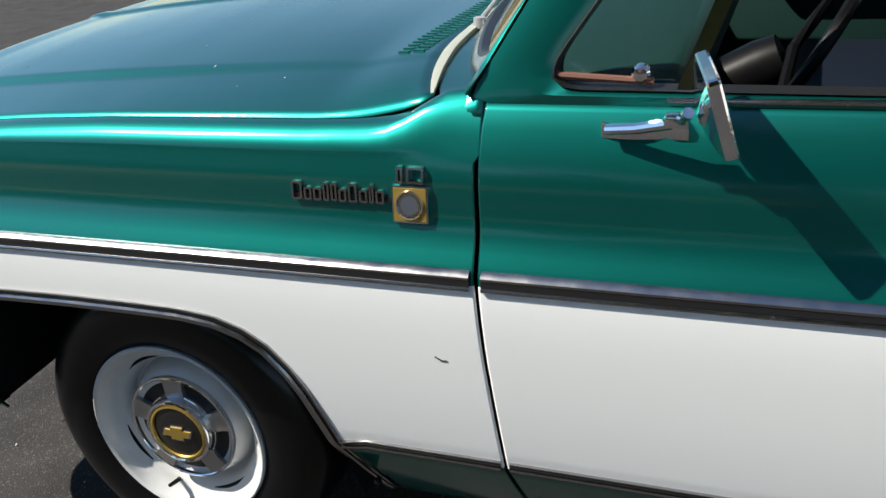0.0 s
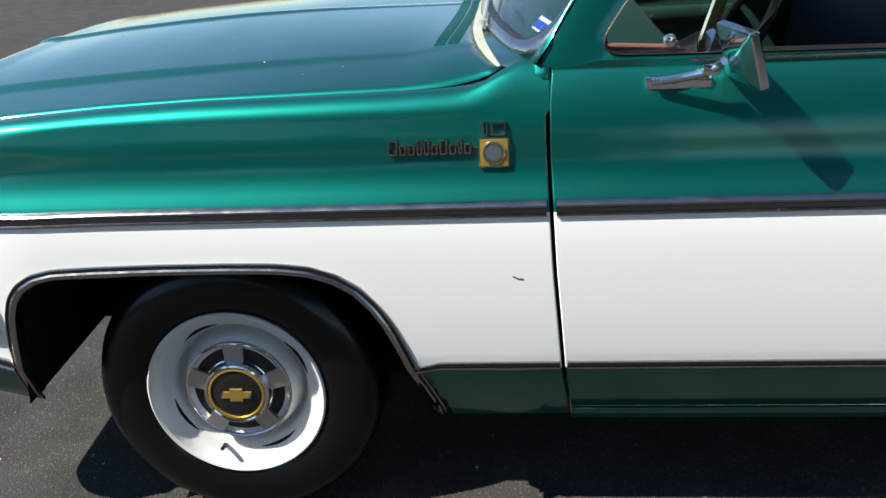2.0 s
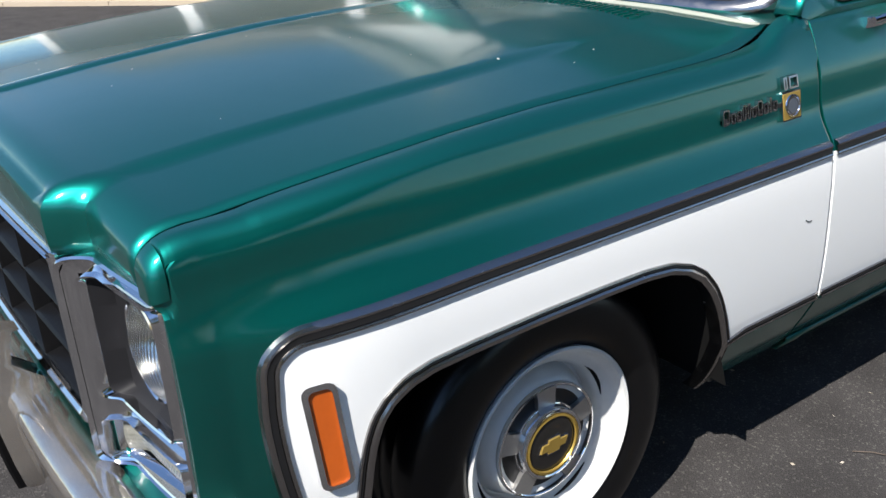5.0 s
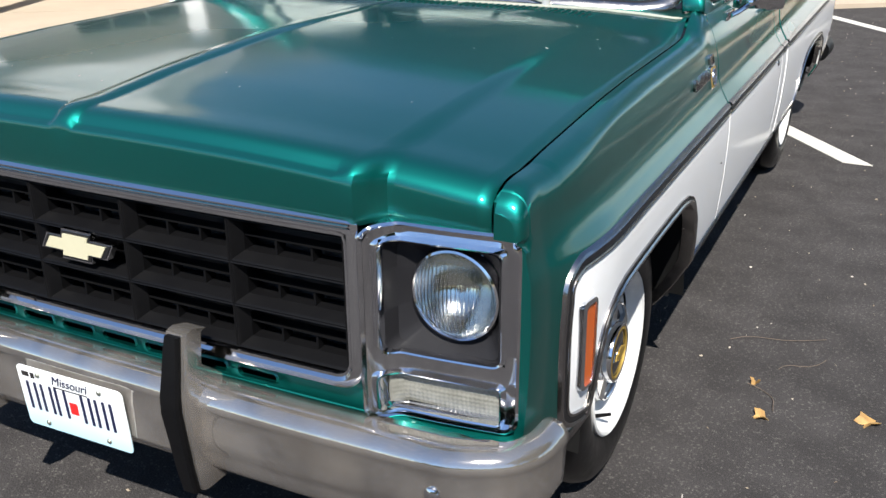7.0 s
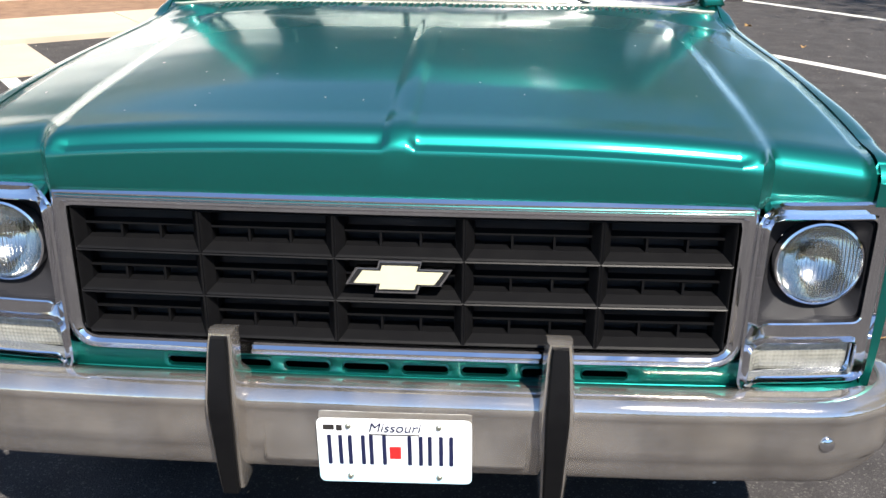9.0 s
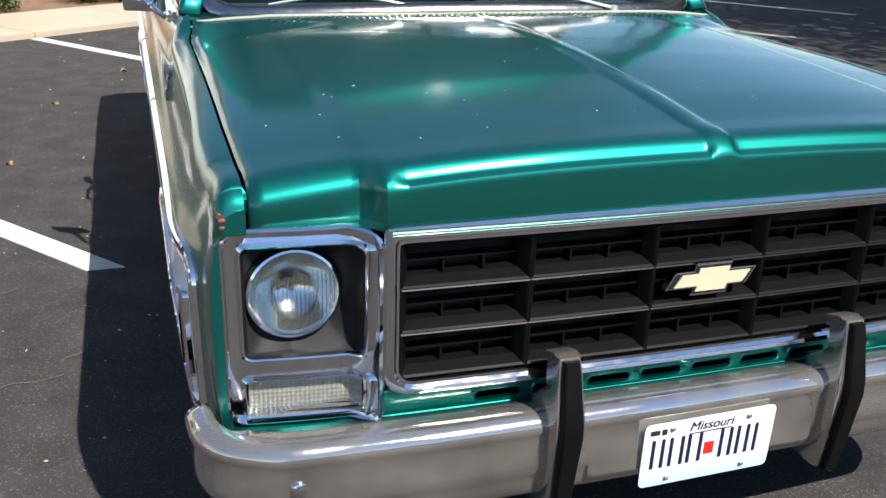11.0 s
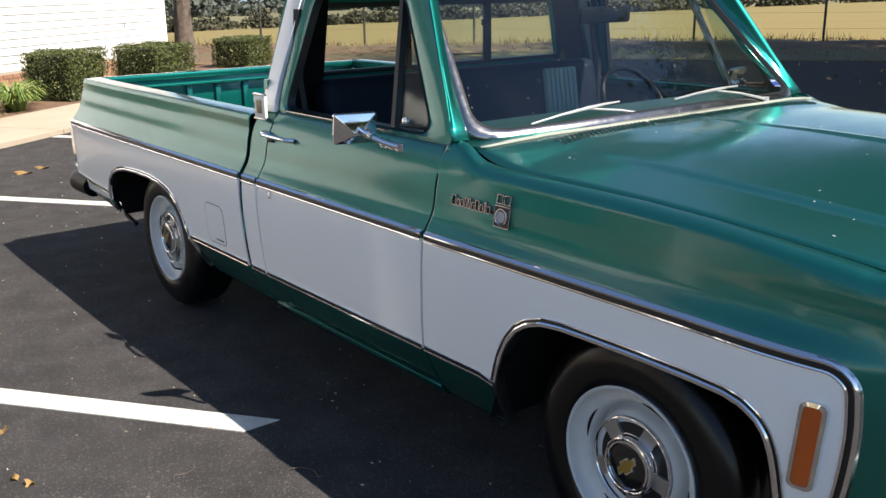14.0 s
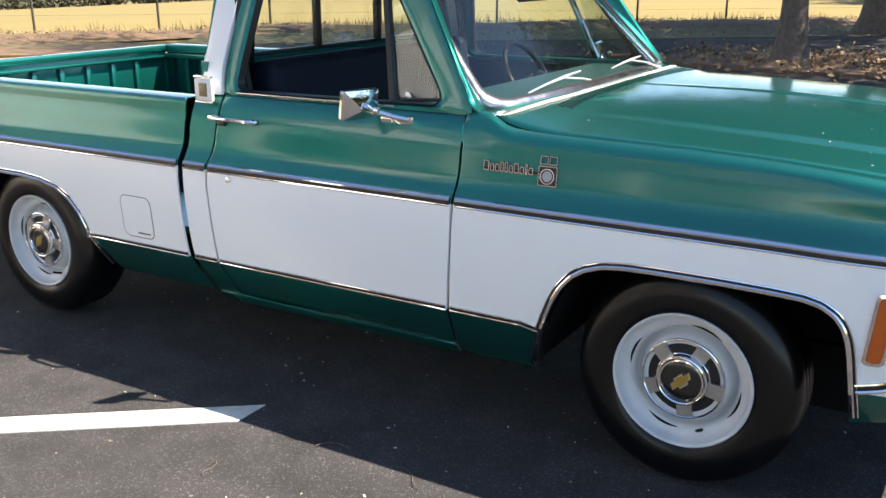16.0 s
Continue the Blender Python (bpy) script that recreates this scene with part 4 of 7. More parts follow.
FR = corner([(door_front(0.82) - 0.010, 0.822), (-0.20, 0.822), (-0.56, 0.818), (-0.598, 0.79), (-0.606, 0.70), (-0.598, 0.60), (-0.578, 0.485), (-0.482, 0.462)], 0.045, 8)
ARCH_Y = list(np.linspace(0.4793, 0.40, 14)) + list(np.linspace(0.395, 0.23, 22)) + list(np.linspace(0.21, -0.33, 26)) + list(np.linspace(-0.34, -0.44, 22)) + list(np.linspace(-0.442, -0.474, 14))
ARCH_PATH = [(y, arch(y)) for y in ARCH_Y]
RARCH_PATH = [(y, rear_low(y)) for y in list(np.linspace(3.5645, 3.50, 14)) + list(np.linspace(3.49, 2.64, 44)) + list(np.linspace(2.63, 2.516, 20))]
for s in (1, -1):
    trim(s, FR, step=0.012)
    trim(s, [(door_rear(0.82) - 0.010, 0.822), (door_front(0.82) + 0.010, 0.822)], step=0.05)
    trim(s, [(cab_rear(0.82) - 0.004, 0.822), (door_rear(0.82) + 0.008, 0.822)], step=0.03)
    trim(s, [(4.12, 0.815), (3.6, 0.820), (cab_rear(0.82) + 0.034, 0.822)], step=0.05)
    trim(s, [(door_front(0.452) - 0.008, 0.455), (0.50, 0.455), (0.437, 0.440)], True)
    trim(s, [(door_rear(0.452) - 0.008, 0.455), (door_front(0.452) + 0.008, 0.455)], True, 0.05)
    trim(s, [(cab_rear(0.452) - 0.004, 0.455), (door_rear(0.452) + 0.008, 0.455)], True)
    trim(s, [(2.557, 0.450), (2.50, 0.456), (cab_rear(0.452) + 0.034, 0.456)], True, 0.04)
    trim(s, [(4.125, 0.515), (3.574, 0.49)], True, 0.04)
    for path in (ARCH_PATH, RARCH_PATH):
        pth = resample(path, 120, False)
        bm = bmesh.new()
        strip(bm, s, pth, [(-0.004, -0.03), (-0.004, 0.004), (-0.001, 0.008), (0.007, 0.009), (0.011, 0.006), (0.0115, 0.0)], 0)
        strip(bm, s, pth, [(0.0115, 0.002), (0.013, 0.004), (0.016, 0.003), (0.0165, 0.0)], 1)
        strip(bm, s, pth, [(0.0165, 0.001), (0.018, 0.005), (0.021, 0.004), (0.0215, 0.0)], 0)
        part("arch_moulding", bm, [TRIMGREY if s > 0 else CHROME, BLACKTRIM], truck, "bright moulding round the wheel opening")

# side marker lamps
for s in (1, -1):
    def mk(a, b, d, s=s):
        y, z = -0.525 + a + 0.10 * (0.64 - (0.64 + b)) * 1.0, 0.64 + b
        return Vector((s * (side_x(y, z) + d), y, z))
    bm = bmesh.new()
    o_, i2 = rounded(-0.028, -0.100, 0.028, 0.100, 0.016, 4), rounded(-0.019, -0.091, 0.019, 0.091, 0.011, 4)
    grid(bm, [[mk(a, b, 0.0) for a, b in o_], [mk(a, b, 0.011) for a, b in o_], [mk(a, b, 0.013) for a, b in i2], [mk(a, b, 0.004) for a, b in i2]], closed_v=True)
    outward(bm)
    marker = part("side_marker", bm, CHROME, truck, "chrome side marker bezel")
    bm = bmesh.new()
    prism(bm, i2, mk, 0.001, 0.009)
    outward(bm)
    part("lens", bm, AMBER, marker, "amber plastic lens")

# ---- wheels ----
def bowtie(w, h):
    """A plain cross-like emblem outline, w wide and h high."""
    a, b, k = w / 2, h / 2, 0.1 * w
    return [(-a, -b * 0.52), (-0.20 * w, -b * 0.52), (-0.22 * w, -b), (0.18 * w, -b), (0.20 * w, -b * 0.52), (a - k, -b * 0.52), (a, b * 0.52), (0.20 * w, b * 0.52), (0.22 * w, b), (-0.18 * w, b), (-0.20 * w, b * 0.52), (-a + k, b * 0.52)]

def wheel(spin, x, y, s):
    root = new("wheel")
    root.parent = truck
    root["label"] = "white steel wheel with a bright centre and black tyre"
    # built facing +x, its centre at the hub face
    bm = bmesh.new()
    T = [(0.205, 0.012), (0.216, 0.022), (0.232, 0.030), (0.262, 0.034), (0.290, 0.030), (0.312, 0.022), (0.330, 0.010), (0.338, -0.004), (0.3445, -0.02), (0.3455, -0.045), (0.342, -0.052), (0.3455, -0.059), (0.346, -0.085), (0.342, -0.092), (0.346, -0.099),
         (0.3455, -0.13), (0.342, -0.137), (0.3455, -0.144), (0.342, -0.165), (0.33, -0.185), (0.29, -0.205), (0.22, -0.195), (0.205, -0.18)]
    lathe(bm, T, 72)
    outward(bm)
    part("tyre", bm, RUBBER, root, "black rubber tyre")
    bm = bmesh.new()
    lathe(bm, [(0.206, 0.008), (0.213, 0.020), (0.214, 0.028), (0.210, 0.031), (0.204, 0.027), (0.200, 0.016), (0.196, 0.004), (0.186, -0.006), (0.174, -0.009), (0.166, -0.014), (0.160, -0.026), (0.157, -0.050), (0.152, -0.054), (0.146, -0.048), (0.142, -0.036), (0.136, -0.018), (0.129, -0.004), (0.122, 0.001), (0.117, -0.002), (0.05, -0.012)], 72)
    outward(bm)
    part("rim", bm, RIM, root, "white painted steel rim")
    # dark gaps between the rim and its centre
    for a_ in (28, 118, 208, 298):
        bm = bmesh.new()
        def gap(r, t, d):
            return Vector((d, r * math.cos(t), r * math.sin(t)))
        ts = np.linspace(radians(a_ - 17), radians(a_ + 17), 9)
        w8 = [0.0065 * math.sin(math.pi * k / 8) for k in range(9)]
        prism(bm, [(0.170 + w, t) for w, t in zip(w8, ts)][1:-1] + [(0.170 - w * 0.2, t) for w, t in zip(w8[::-1], ts[::-1])], gap, -0.016, -0.0085)
        outward(bm)
        part("rim_gap", bm, DARKIN, root, "dark gap in the rim")
    # spider: ring with five slots
    bm = bmesh.new()
    lathe(bm, [(0.121, 0.002), (0.122, 0.008), (0.124, 0.010), (0.127, 0.009), (0.1285, 0.002), (0.127, -0.004)], 60)
    outward(bm)
    part("centre_ring", bm, CHROME, root, "thin bright ring")
    bm = bmesh.new()
    for k in range(5):
        a0 = radians(90 + 72 * k)
        def pl(r, t, d):
            return Vector((d, r * math.cos(t), r * math.sin(t)))
        outl = [(r, a0 + radians(t)) for r, t in [(0.070, -18), (0.088, -15), (0.105, -12.5), (0.123, -12), (0.123, -6), (0.123, 0), (0.123, 6), (0.123, 12), (0.105, 12.5), (0.088, 15), (0.070, 18)]]
        prism(bm, outl, pl, -0.004, 0.008)
    lathe(bm, [(0.083, 0.004), (0.072, 0.010), (0.06, 0.010), (0.05, 0.010)], 48)
    outward(bm)
    part("spokes", bm, SPIDER, root, "grey metal five-spoke centre")
    bm = bmesh.new()
    lathe(bm, [(0.124, -0.003), (0.0, -0.003)], 48)
    outward(bm)
    part("slot_backing", bm, BLACKTRIM, root, "black behind the slots")
    bm = bmesh.new()
    lathe(bm, [(0.084, -0.010), (0.085, 0.000), (0.083, 0.006), (0.081, 0.007), (0.080, 0.012), (0.079, 0.020), (0.077, 0.026), (0.073, 0.0275), (0.070, 0.026), (0.068, 0.022)], 60)
    outward(bm)
    part("hub_ring", bm, CHROME, root, "stepped chrome hub ring")
    bm = bmesh.new()
    lathe(bm, [(0.0685, 0.020), (0.068, 0.026), (0.063, 0.027), (0.061, 0.023)], 48)
    outward(bm)
    part("gold_ring", bm, GOLD, root, "thin gold ring")
    bm = bmesh.new()
    lathe(bm, [(0.0615, 0.021), (0.055, 0.0235), (0.03, 0.025), (0.0, 0.0255)], 48)
    outward(bm)
    part("cap", bm, mat("cap_black", (0.012, 0.011, 0.010), 0.18, 0.0, 0.2, 90.0, coat=0.7), root, "glossy black centre cap")
    bm = bmesh.new()
    prism(bm, bowtie(0.072, 0.030), lambda a, b, d: Vector((d, a, b)), 0.0235, 0.030)
    outward(bm)
    part("emblem", bm, GOLD, root, "gold cross-shaped emblem")
    bm = bmesh.new()
    prism(bm, bowtie(0.080, 0.037), lambda a, b, d: Vector((d, a, b)), 0.022, 0.0275)
    outward(bm)
    part("emblem_border", bm, CHROME, root, "bright emblem border")
    bm = bmesh.new()
    va = radians(-110)
    tube(bm, [(-0.008, 0.172 * math.cos(va), 0.172 * math.sin(va)), (0.012, 0.165 * math.cos(va), 0.165 * math.sin(va)), (0.030, 0.158 * math.cos(va), 0.158 * math.sin(va))], [0.0055, 0.005, 0.0045], 10)
    outward(bm)
    part("valve_stem", bm, BLACK, root, "black rubber valve stem")
    root.matrix_basis = Matrix.Translation((x, y, 0.346)) @ Matrix.Rotation(0 if s > 0 else math.pi, 4, "Z") @ Matrix.Rotation(radians(spin), 4, "X")
    return root

w0 = wheel(0, 0.904, 0.004, 1)
for x, y, s, spin in ((-0.904, 0.0, -1, 42), (-0.91, 2.985, -1, 48), (0.90, 2.985, 1, -70)):
    w = copy_thing(w0, Matrix.Translation((x, y, 0.346)) @ Matrix.Rotation(0 if s > 0 else math.pi, 4, "Z") @ Matrix.Rotation(radians(spin), 4, "X"))
    if s < 0:
        for c in w.children:
            if c.name.startswith("gold_ring"):
                c.data = c.data.copy()
                c.data.materials[0] = CHROME
                c.name, c["label"] = "inner_ring", "thin bright ring"

# ---- door hardware ----
for s in (1, -1):
    bm = bmesh.new()
    tube(bm, corner([(s * 0.955, 1.80, 1.003), (s * 0.985, 1.79, 1.005), (s * 0.988, 1.70, 1.005), (s * 0.985, 1.615, 1.003), (s * 0.958, 1.60, 1.0)], 0.02, 4), 0.0085, 10)
    box(bm, (s * 0.966, 1.795, 1.004), (0.03, 0.05, 0.022), 0.005)
    part("door_handle", bm, CHROME, truck, "chrome door handle")
    bm = bmesh.new()
    box(bm, (s * 0.962, 1.765, 0.985), (0.018, 0.04, 0.018), 0.004)
    part("handle_pocket", bm, BLACKTRIM, truck)
    bm = bmesh.new()
    lathe(bm, [(0.0, 0.006), (0.008, 0.006), (0.012, 0.004), (0.0125, -0.003)], 20, Matrix.Translation((s * (side_x(1.70, 0.79)), 1.70, 0.788)) @ Matrix.Rotation(0 if s > 0 else math.pi, 4, "Z"))
    outward(bm)
    part("door_lock", bm, CHROME, truck, "round chrome door lock")
    # belt strip at the window sill
    bm = bmesh.new()
    box(bm, (s * 0.912, 1.375, 1.094), (0.014, 0.70, 0.008), 0.003)
    part("sill_strip", bm, TRIMGREY, truck)
    # mirror: foot, arm, square head
    mirror = new("door_mirror")
    mirror.parent = truck
    mirror["label"] = "chrome square door mirror on an arm"
    bm = bmesh.new()
    rows = []
    for t in np.linspace(0, 1, 9):
        y = 0.935 + 0.125 * t
        hgt = 0.006 + 0.010 * math.sin(math.pi * min(1, t * 1.2 + 0.1)) if t < 0.8 else 0.012
        w_ = 0.012
        x0 = side_x(y, 1.055)
        rows.append([Vector((s * (x0 - 0.004), y, 1.055 - w_)), Vector((s * (x0 + hgt * 0.7), y, 1.055 - w_)), Vector((s * (x0 + hgt), y, 1.055)), Vector((s * (x0 + hgt * 0.8), y, 1.055 + w_)), Vector((s * (x0 - 0.006), y, 1.055 + w_))])
    V = grid(bm, rows)
    bm.faces.new(V[0]); bm.faces.new(V[-1][::-1])
    outward(bm)
    part("foot", bm, CHROME, mirror, "chrome mirror foot")
    bm = bmesh.new()
    tube(bm, [(s * 0.952, 0.945, 1.060), (s * 0.968, 0.99, 1.068), (s * 0.985, 1.04, 1.082), (s * 1.00, 1.062, 1.095), (s * 1.018, 1.068, 1.108)], [0.008, 0.0085, 0.009, 0.009, 0.008], 10)
    box(bm, (s * 0.990, 1.05, 1.088), (0.022, 0.035, 0.020), 0.005)
    outward(bm)
    part("arm", bm, CHROME, mirror, "chrome mirror arm")
    bm = bmesh.new()
    hw, hh_ = (0.078, 0.055) if s > 0 else (0.071, 0.049)
    centre, turn_, tip = ((1.008, 1.099, 1.117), 12, 15) if s > 0 else ((-1.012, 1.097, 1.107), -20, 9)
    R = Matrix.Translation(centre) @ Matrix.Rotation(radians(turn_), 4, "Z") @ Matrix.Rotation(radians(tip), 4, "X")
    rings = []
    for d, k in ((0.012, 0.97), (0.009, 1.0), (-0.003, 1.0), (-0.006, 0.975), (-0.013, 0.72), (-0.0185, 0.44), (-0.022, 0.16), (-0.024, 0.10)):
        rings.append([R @ Vector((a * k, d, b * k - 0.014 * (1 - k))) for a, b in rounded(-hw, -hh_, hw, hh_, 0.007, 2)])
    V = grid(bm, rings, closed_v=True)
    bm.faces.new(V[-1]); 
    outward(bm)
    part("head", bm, CHROME, mirror, "pyramid-backed chrome mirror head", angle=18)
    bm = bmesh.new()
    prism(bm, rounded(0.004 - hw, 0.004 - hh_, hw - 0.004, hh_ - 0.004, 0.010, 4), lambda a, b, d: R @ Vector((a, d, b)), 0.006, 0.0110)
    outward(bm)
    part("mirror_glass", bm, mat("mirror_glass", (0.85, 0.86, 0.87), 0.02, 1.0), mirror, "flat mirror glass")

# ---- badges on the fenders ----
for s in (1, -1):
    badge = new("fender_badge")
    badge.parent = truck
    badge["label"] = "chrome script badge with a square emblem"
    sq0 = 0.600 if s > 0 else 0.402
    def on(y, z, d, s=s):
        return Vector((s * (side_x(y, z) + d), y, z))
    bm = bmesh.new()
    prism(bm, rounded(sq0, 0.903, sq0 + 0.062, 0.963, 0.003, 3), lambda a, b, d: on(a, b, d), -0.002, 0.008)
    outward(bm)
    part("emblem_border", bm, CHROME if s > 0 else TRIMGREY, badge, "metal border")
    bm = bmesh.new()
    prism(bm, rounded(sq0 + 0.003, 0.906, sq0 + 0.059, 0.960, 0.002, 3), lambda a, b, d: on(a, b, d), 0.005, 0.0095)
    outward(bm)
    part("emblem_plate", bm, GOLD if s > 0 else BLACKTRIM, badge, "square emblem plate")
    bm = bmesh.new()
    cx, cz = sq0 + 0.031, 0.933
    circ = lambda r, n=36: [(cx + r * math.cos(2 * math.pi * k / n), cz + r * math.sin(2 * math.pi * k / n)) for k in range(n)]
    grid(bm, [[on(a, b, d) for a, b in circ(r)] for r, d in ((0.0245, 0.009), (0.0235, 0.013), (0.021, 0.013), (0.0195, 0.0095))], closed_v=True)
    for k in range(22):
        a = 2 * math.pi * k / 22
        y, z = cx + 0.0175 * math.cos(a), cz + 0.0175 * math.sin(a)
        box(bm, on(y, z, 0.0105), (0.004, 0.0028, 0.0028))
    outward(bm)
    part("emblem_ring", bm, CHROME, badge, "toothed chrome ring")
    bm = bmesh.new()
    prism(bm, circ(0.0155), lambda a, b, d: on(a, b, d), 0.009, 0.0125)
    outward(bm)
    part("emblem_centre", bm, mat("badge_grey", (0.07, 0.08, 0.10) if s > 0 else (0.38, 0.39, 0.40), 0.45), badge, "grey round emblem centre")
    # the model mark above, as plain blocks
    for y0, y1 in (((sq0 + 0.008, sq0 + 0.020), (sq0 + 0.026, sq0 + 0.056)) if s > 0 else ((sq0 + 0.002, sq0 + 0.028), (sq0 + 0.032, sq0 + 0.058))):
        bm = bmesh.new()
        o_ = rounded(y0, 0.967, y1, 0.993, 0.002, 2)
        k_ = 0.004 if s > 0 else 0.0028
        i2 = rounded(y0 + k_, 0.967 + k_, y1 - k_, 0.993 - k_, 0.001, 2)
        grid(bm, [[on(a, b, 0.0) for a, b in o_], [on(a, b, 0.009) for a, b in o_], [on(a, b, 0.009) for a, b in i2], [on(a, b, 0.0) for a, b in i2]], closed_v=True)
        outward(bm)
        part("bar", bm, TRIMGREY, badge)
    # script as a row of bars
    a0 = 0.415 if s > 0 else 0.482
    x_ = a0
    widths = [0.020, 0.014, 0.015, 0.011, 0.011, 0.014, 0.016, 0.015, 0.008, 0.015]
    if s < 0:
        widths = widths[::-1]
    tall = [1, 0, 0, 1, 1, 0, 1, 0, 1, 0]
    if s < 0:
        tall = tall[::-1]
    for w_, tl in zip(widths, tall):
        bm = bmesh.new()
        g_ = 0.0036 if s > 0 else 0.0026
        z0, z1 = 0.931, (0.962 if tl else 0.953)
        o_ = rounded(x_, z0, x_ + w_, z1, 0.003, 2)
        i2 = rounded(x_ + g_, z0 + g_, x_ + w_ - g_, z1 - g_, 0.0015, 2) if w_ > 0.009 else rounded(x_ + 0.003, z0 + 0.004, x_ + w_ - 0.003, z1 - 0.004, 0.0005, 2)
        grid(bm, [[on(a, b, 0.0) for a, b in o_], [on(a, b, 0.008) for a, b in o_], [on(a, b, 0.008) for a, b in i2], [on(a, b, 0.003) for a, b in i2]], closed_v=True)
        outward(bm)
        part("bar", bm, TRIMGREY, badge)
        x_ += w_ + 0.0035
    bm = bmesh.new()
    prism(bm, [(a0, 0.934), (sq0 if s > 0 else x_, 0.934), (sq0 if s > 0 else x_, 0.942), (a0, 0.942)] if s > 0 else [(sq0 + 0.062, 0.934), (x_, 0.934), (x_, 0.942), (sq0 + 0.062, 0.942)], lambda a, b, d: on(a, b, d), -0.001, 0.004)
    outward(bm)
    part("bar", bm, BLACKTRIM, badge)

# ---- front end ----
# grille frame
GY = -0.792
front = lambda x, z, d=0.0: Vector((x, GY + 0.012 * (x / 0.66) ** 2 - d, z))
grille = new("grille")
grille.parent = truck
grille["label"] = "black plastic grille in a chrome frame"
bm = bmesh.new()
prof = [(0.668, 0.586, 0.927, 0.050, -0.03), (0.668, 0.586, 0.927, 0.050, 0.010), (0.662, 0.592, 0.921, 0.046, 0.016), (0.650, 0.604, 0.905, 0.036, 0.018), (0.644, 0.610, 0.900, 0.032, 0.012), (0.640, 0.616, 0.894, 0.028, 0.012), (0.636, 0.620, 0.890, 0.026, -0.02)]
def fr_ring(w, z0, z1, r, d):
    pts = []
    for cx, cz, a0, rr in ((w - r, z0 + r, -90, r), (w - 0.006, z1 - 0.006, 0, 0.006), (-w + 0.006, z1 - 0.006, 90, 0.006), (-w + r, z0 + r, 180, r)):
        for k in range(7):
            a = radians(a0 + 90 * k / 6)
            pts.append((cx + rr * math.cos(a), cz + rr * math.sin(a)))
    dens = resample(pts, 220)
    return [front(a, b, d) for a, b in dens]
grid(bm, [fr_ring(*p) for p in prof], closed_v=True)
outward(bm)
part("grille_frame", bm, CHROME, grille, "chrome grille surround")
# joints on the bright bar
bm = bmesh.new()
for k, z_ in ((0, 0.911), (1, 0.917)):
    rows = [[front(x, z_ - 0.002, 0.0185), front(x, z_ - 0.0005, 0.0215), front(x, z_ + 0.001, 0.0185)] for x in np.linspace(-0.655, 0.655, 30)]
    grid(bm, rows)
outward(bm)
part("bar_bead", bm, CHROME, grille, "raised beads on the top bar")
# cells
xb, zb = [-0.636, -0.385, -0.125, 0.125, 0.385, 0.636], [0.620, 0.712, 0.801, 0.890]
for i in range(5):
    for j in range(3):
        x0, x1, z0, z1 = xb[i], xb[i + 1], zb[j], zb[j + 1]
        bm = bmesh.new()
        o_ = [(x0, z0), (x1, z0), (x1, z1), (x0, z1)]
        r1 = [(x0 + 0.003, z0 + 0.0025), (x1 - 0.003, z0 + 0.0025), (x1 - 0.003, z1 - 0.0025), (x0 + 0.003, z1 - 0.0025)]
        r2 = [(x0 + 0.006, z0 + 0.006), (x1 - 0.006, z0 + 0.006), (x1 - 0.006, z1 - 0.005), (x0 + 0.006, z1 - 0.005)]
        r3 = [(x0 + 0.018, z0 + 0.017), (x1 - 0.018, z0 + 0.017), (x1 - 0.018, z1 - 0.011), (x0 + 0.018, z1 - 0.011)]
        r4 = [(x0 + 0.020, z0 + 0.019), (x1 - 0.020, z0 + 0.019), (x1 - 0.020, z1 - 0.012), (x0 + 0.020, z1 - 0.012)]
        grid(bm, [[front(a, b, d) for a, b in r] for r, d in ((o_, -0.01), (o_, 0.004), (r1, 0.006), (r2, 0.002), (r3, -0.020), (r4, -0.055))], closed_v=True)
        zm = z0 + 0.018 + (z1 - z0 - 0.030) * 0.50
        for v in box(bm, (0, 0, 0), (x1 - x0 - 0.036, 0.030, 0.0035)):
            v.co += front((x0 + x1) / 2, zm, -0.036)
        for q in (0.35, 0.66):
            xx = x0 + (x1 - x0) * q
            pts = [(-0.022, z0 + 0.017), (-0.05, z0 + 0.017), (-0.05, zm), (-0.022, zm)]
            prism(bm, pts, lambda a, b, d, xx=xx: front(xx + d, b, a), -0.0022, 0.0022)
        outward(bm)
        part("grille_cell", bm, BLACK, grille, smooth=False)
bm = bmesh.new()
box(bm, (0, -0.715, 0.755), (1.30, 0.02, 0.30))
part("grille_backing", bm, BLACKTRIM, grille, "dark radiator behind the grille")
# front emblem
for nm, w_, h_, d0, d1, m_ in (("emblem_border", 0.205, 0.068, 0.0, 0.016, CHROME), ("emblem_field", 0.194, 0.060, 0.01, 0.018, BLACKTRIM), ("emblem_face", 0.172, 0.048, 0.012, 0.021, CREAM)):
    bm = bmesh.new()
    prism(bm, bowtie(w_, h_), lambda a, b, d: front(a, 0.770 + b, d), d0, d1)
    outward(bm)
    part(nm, bm, m_, grille, {"emblem_face": "cream cross-shaped emblem"}.get(nm, ""))

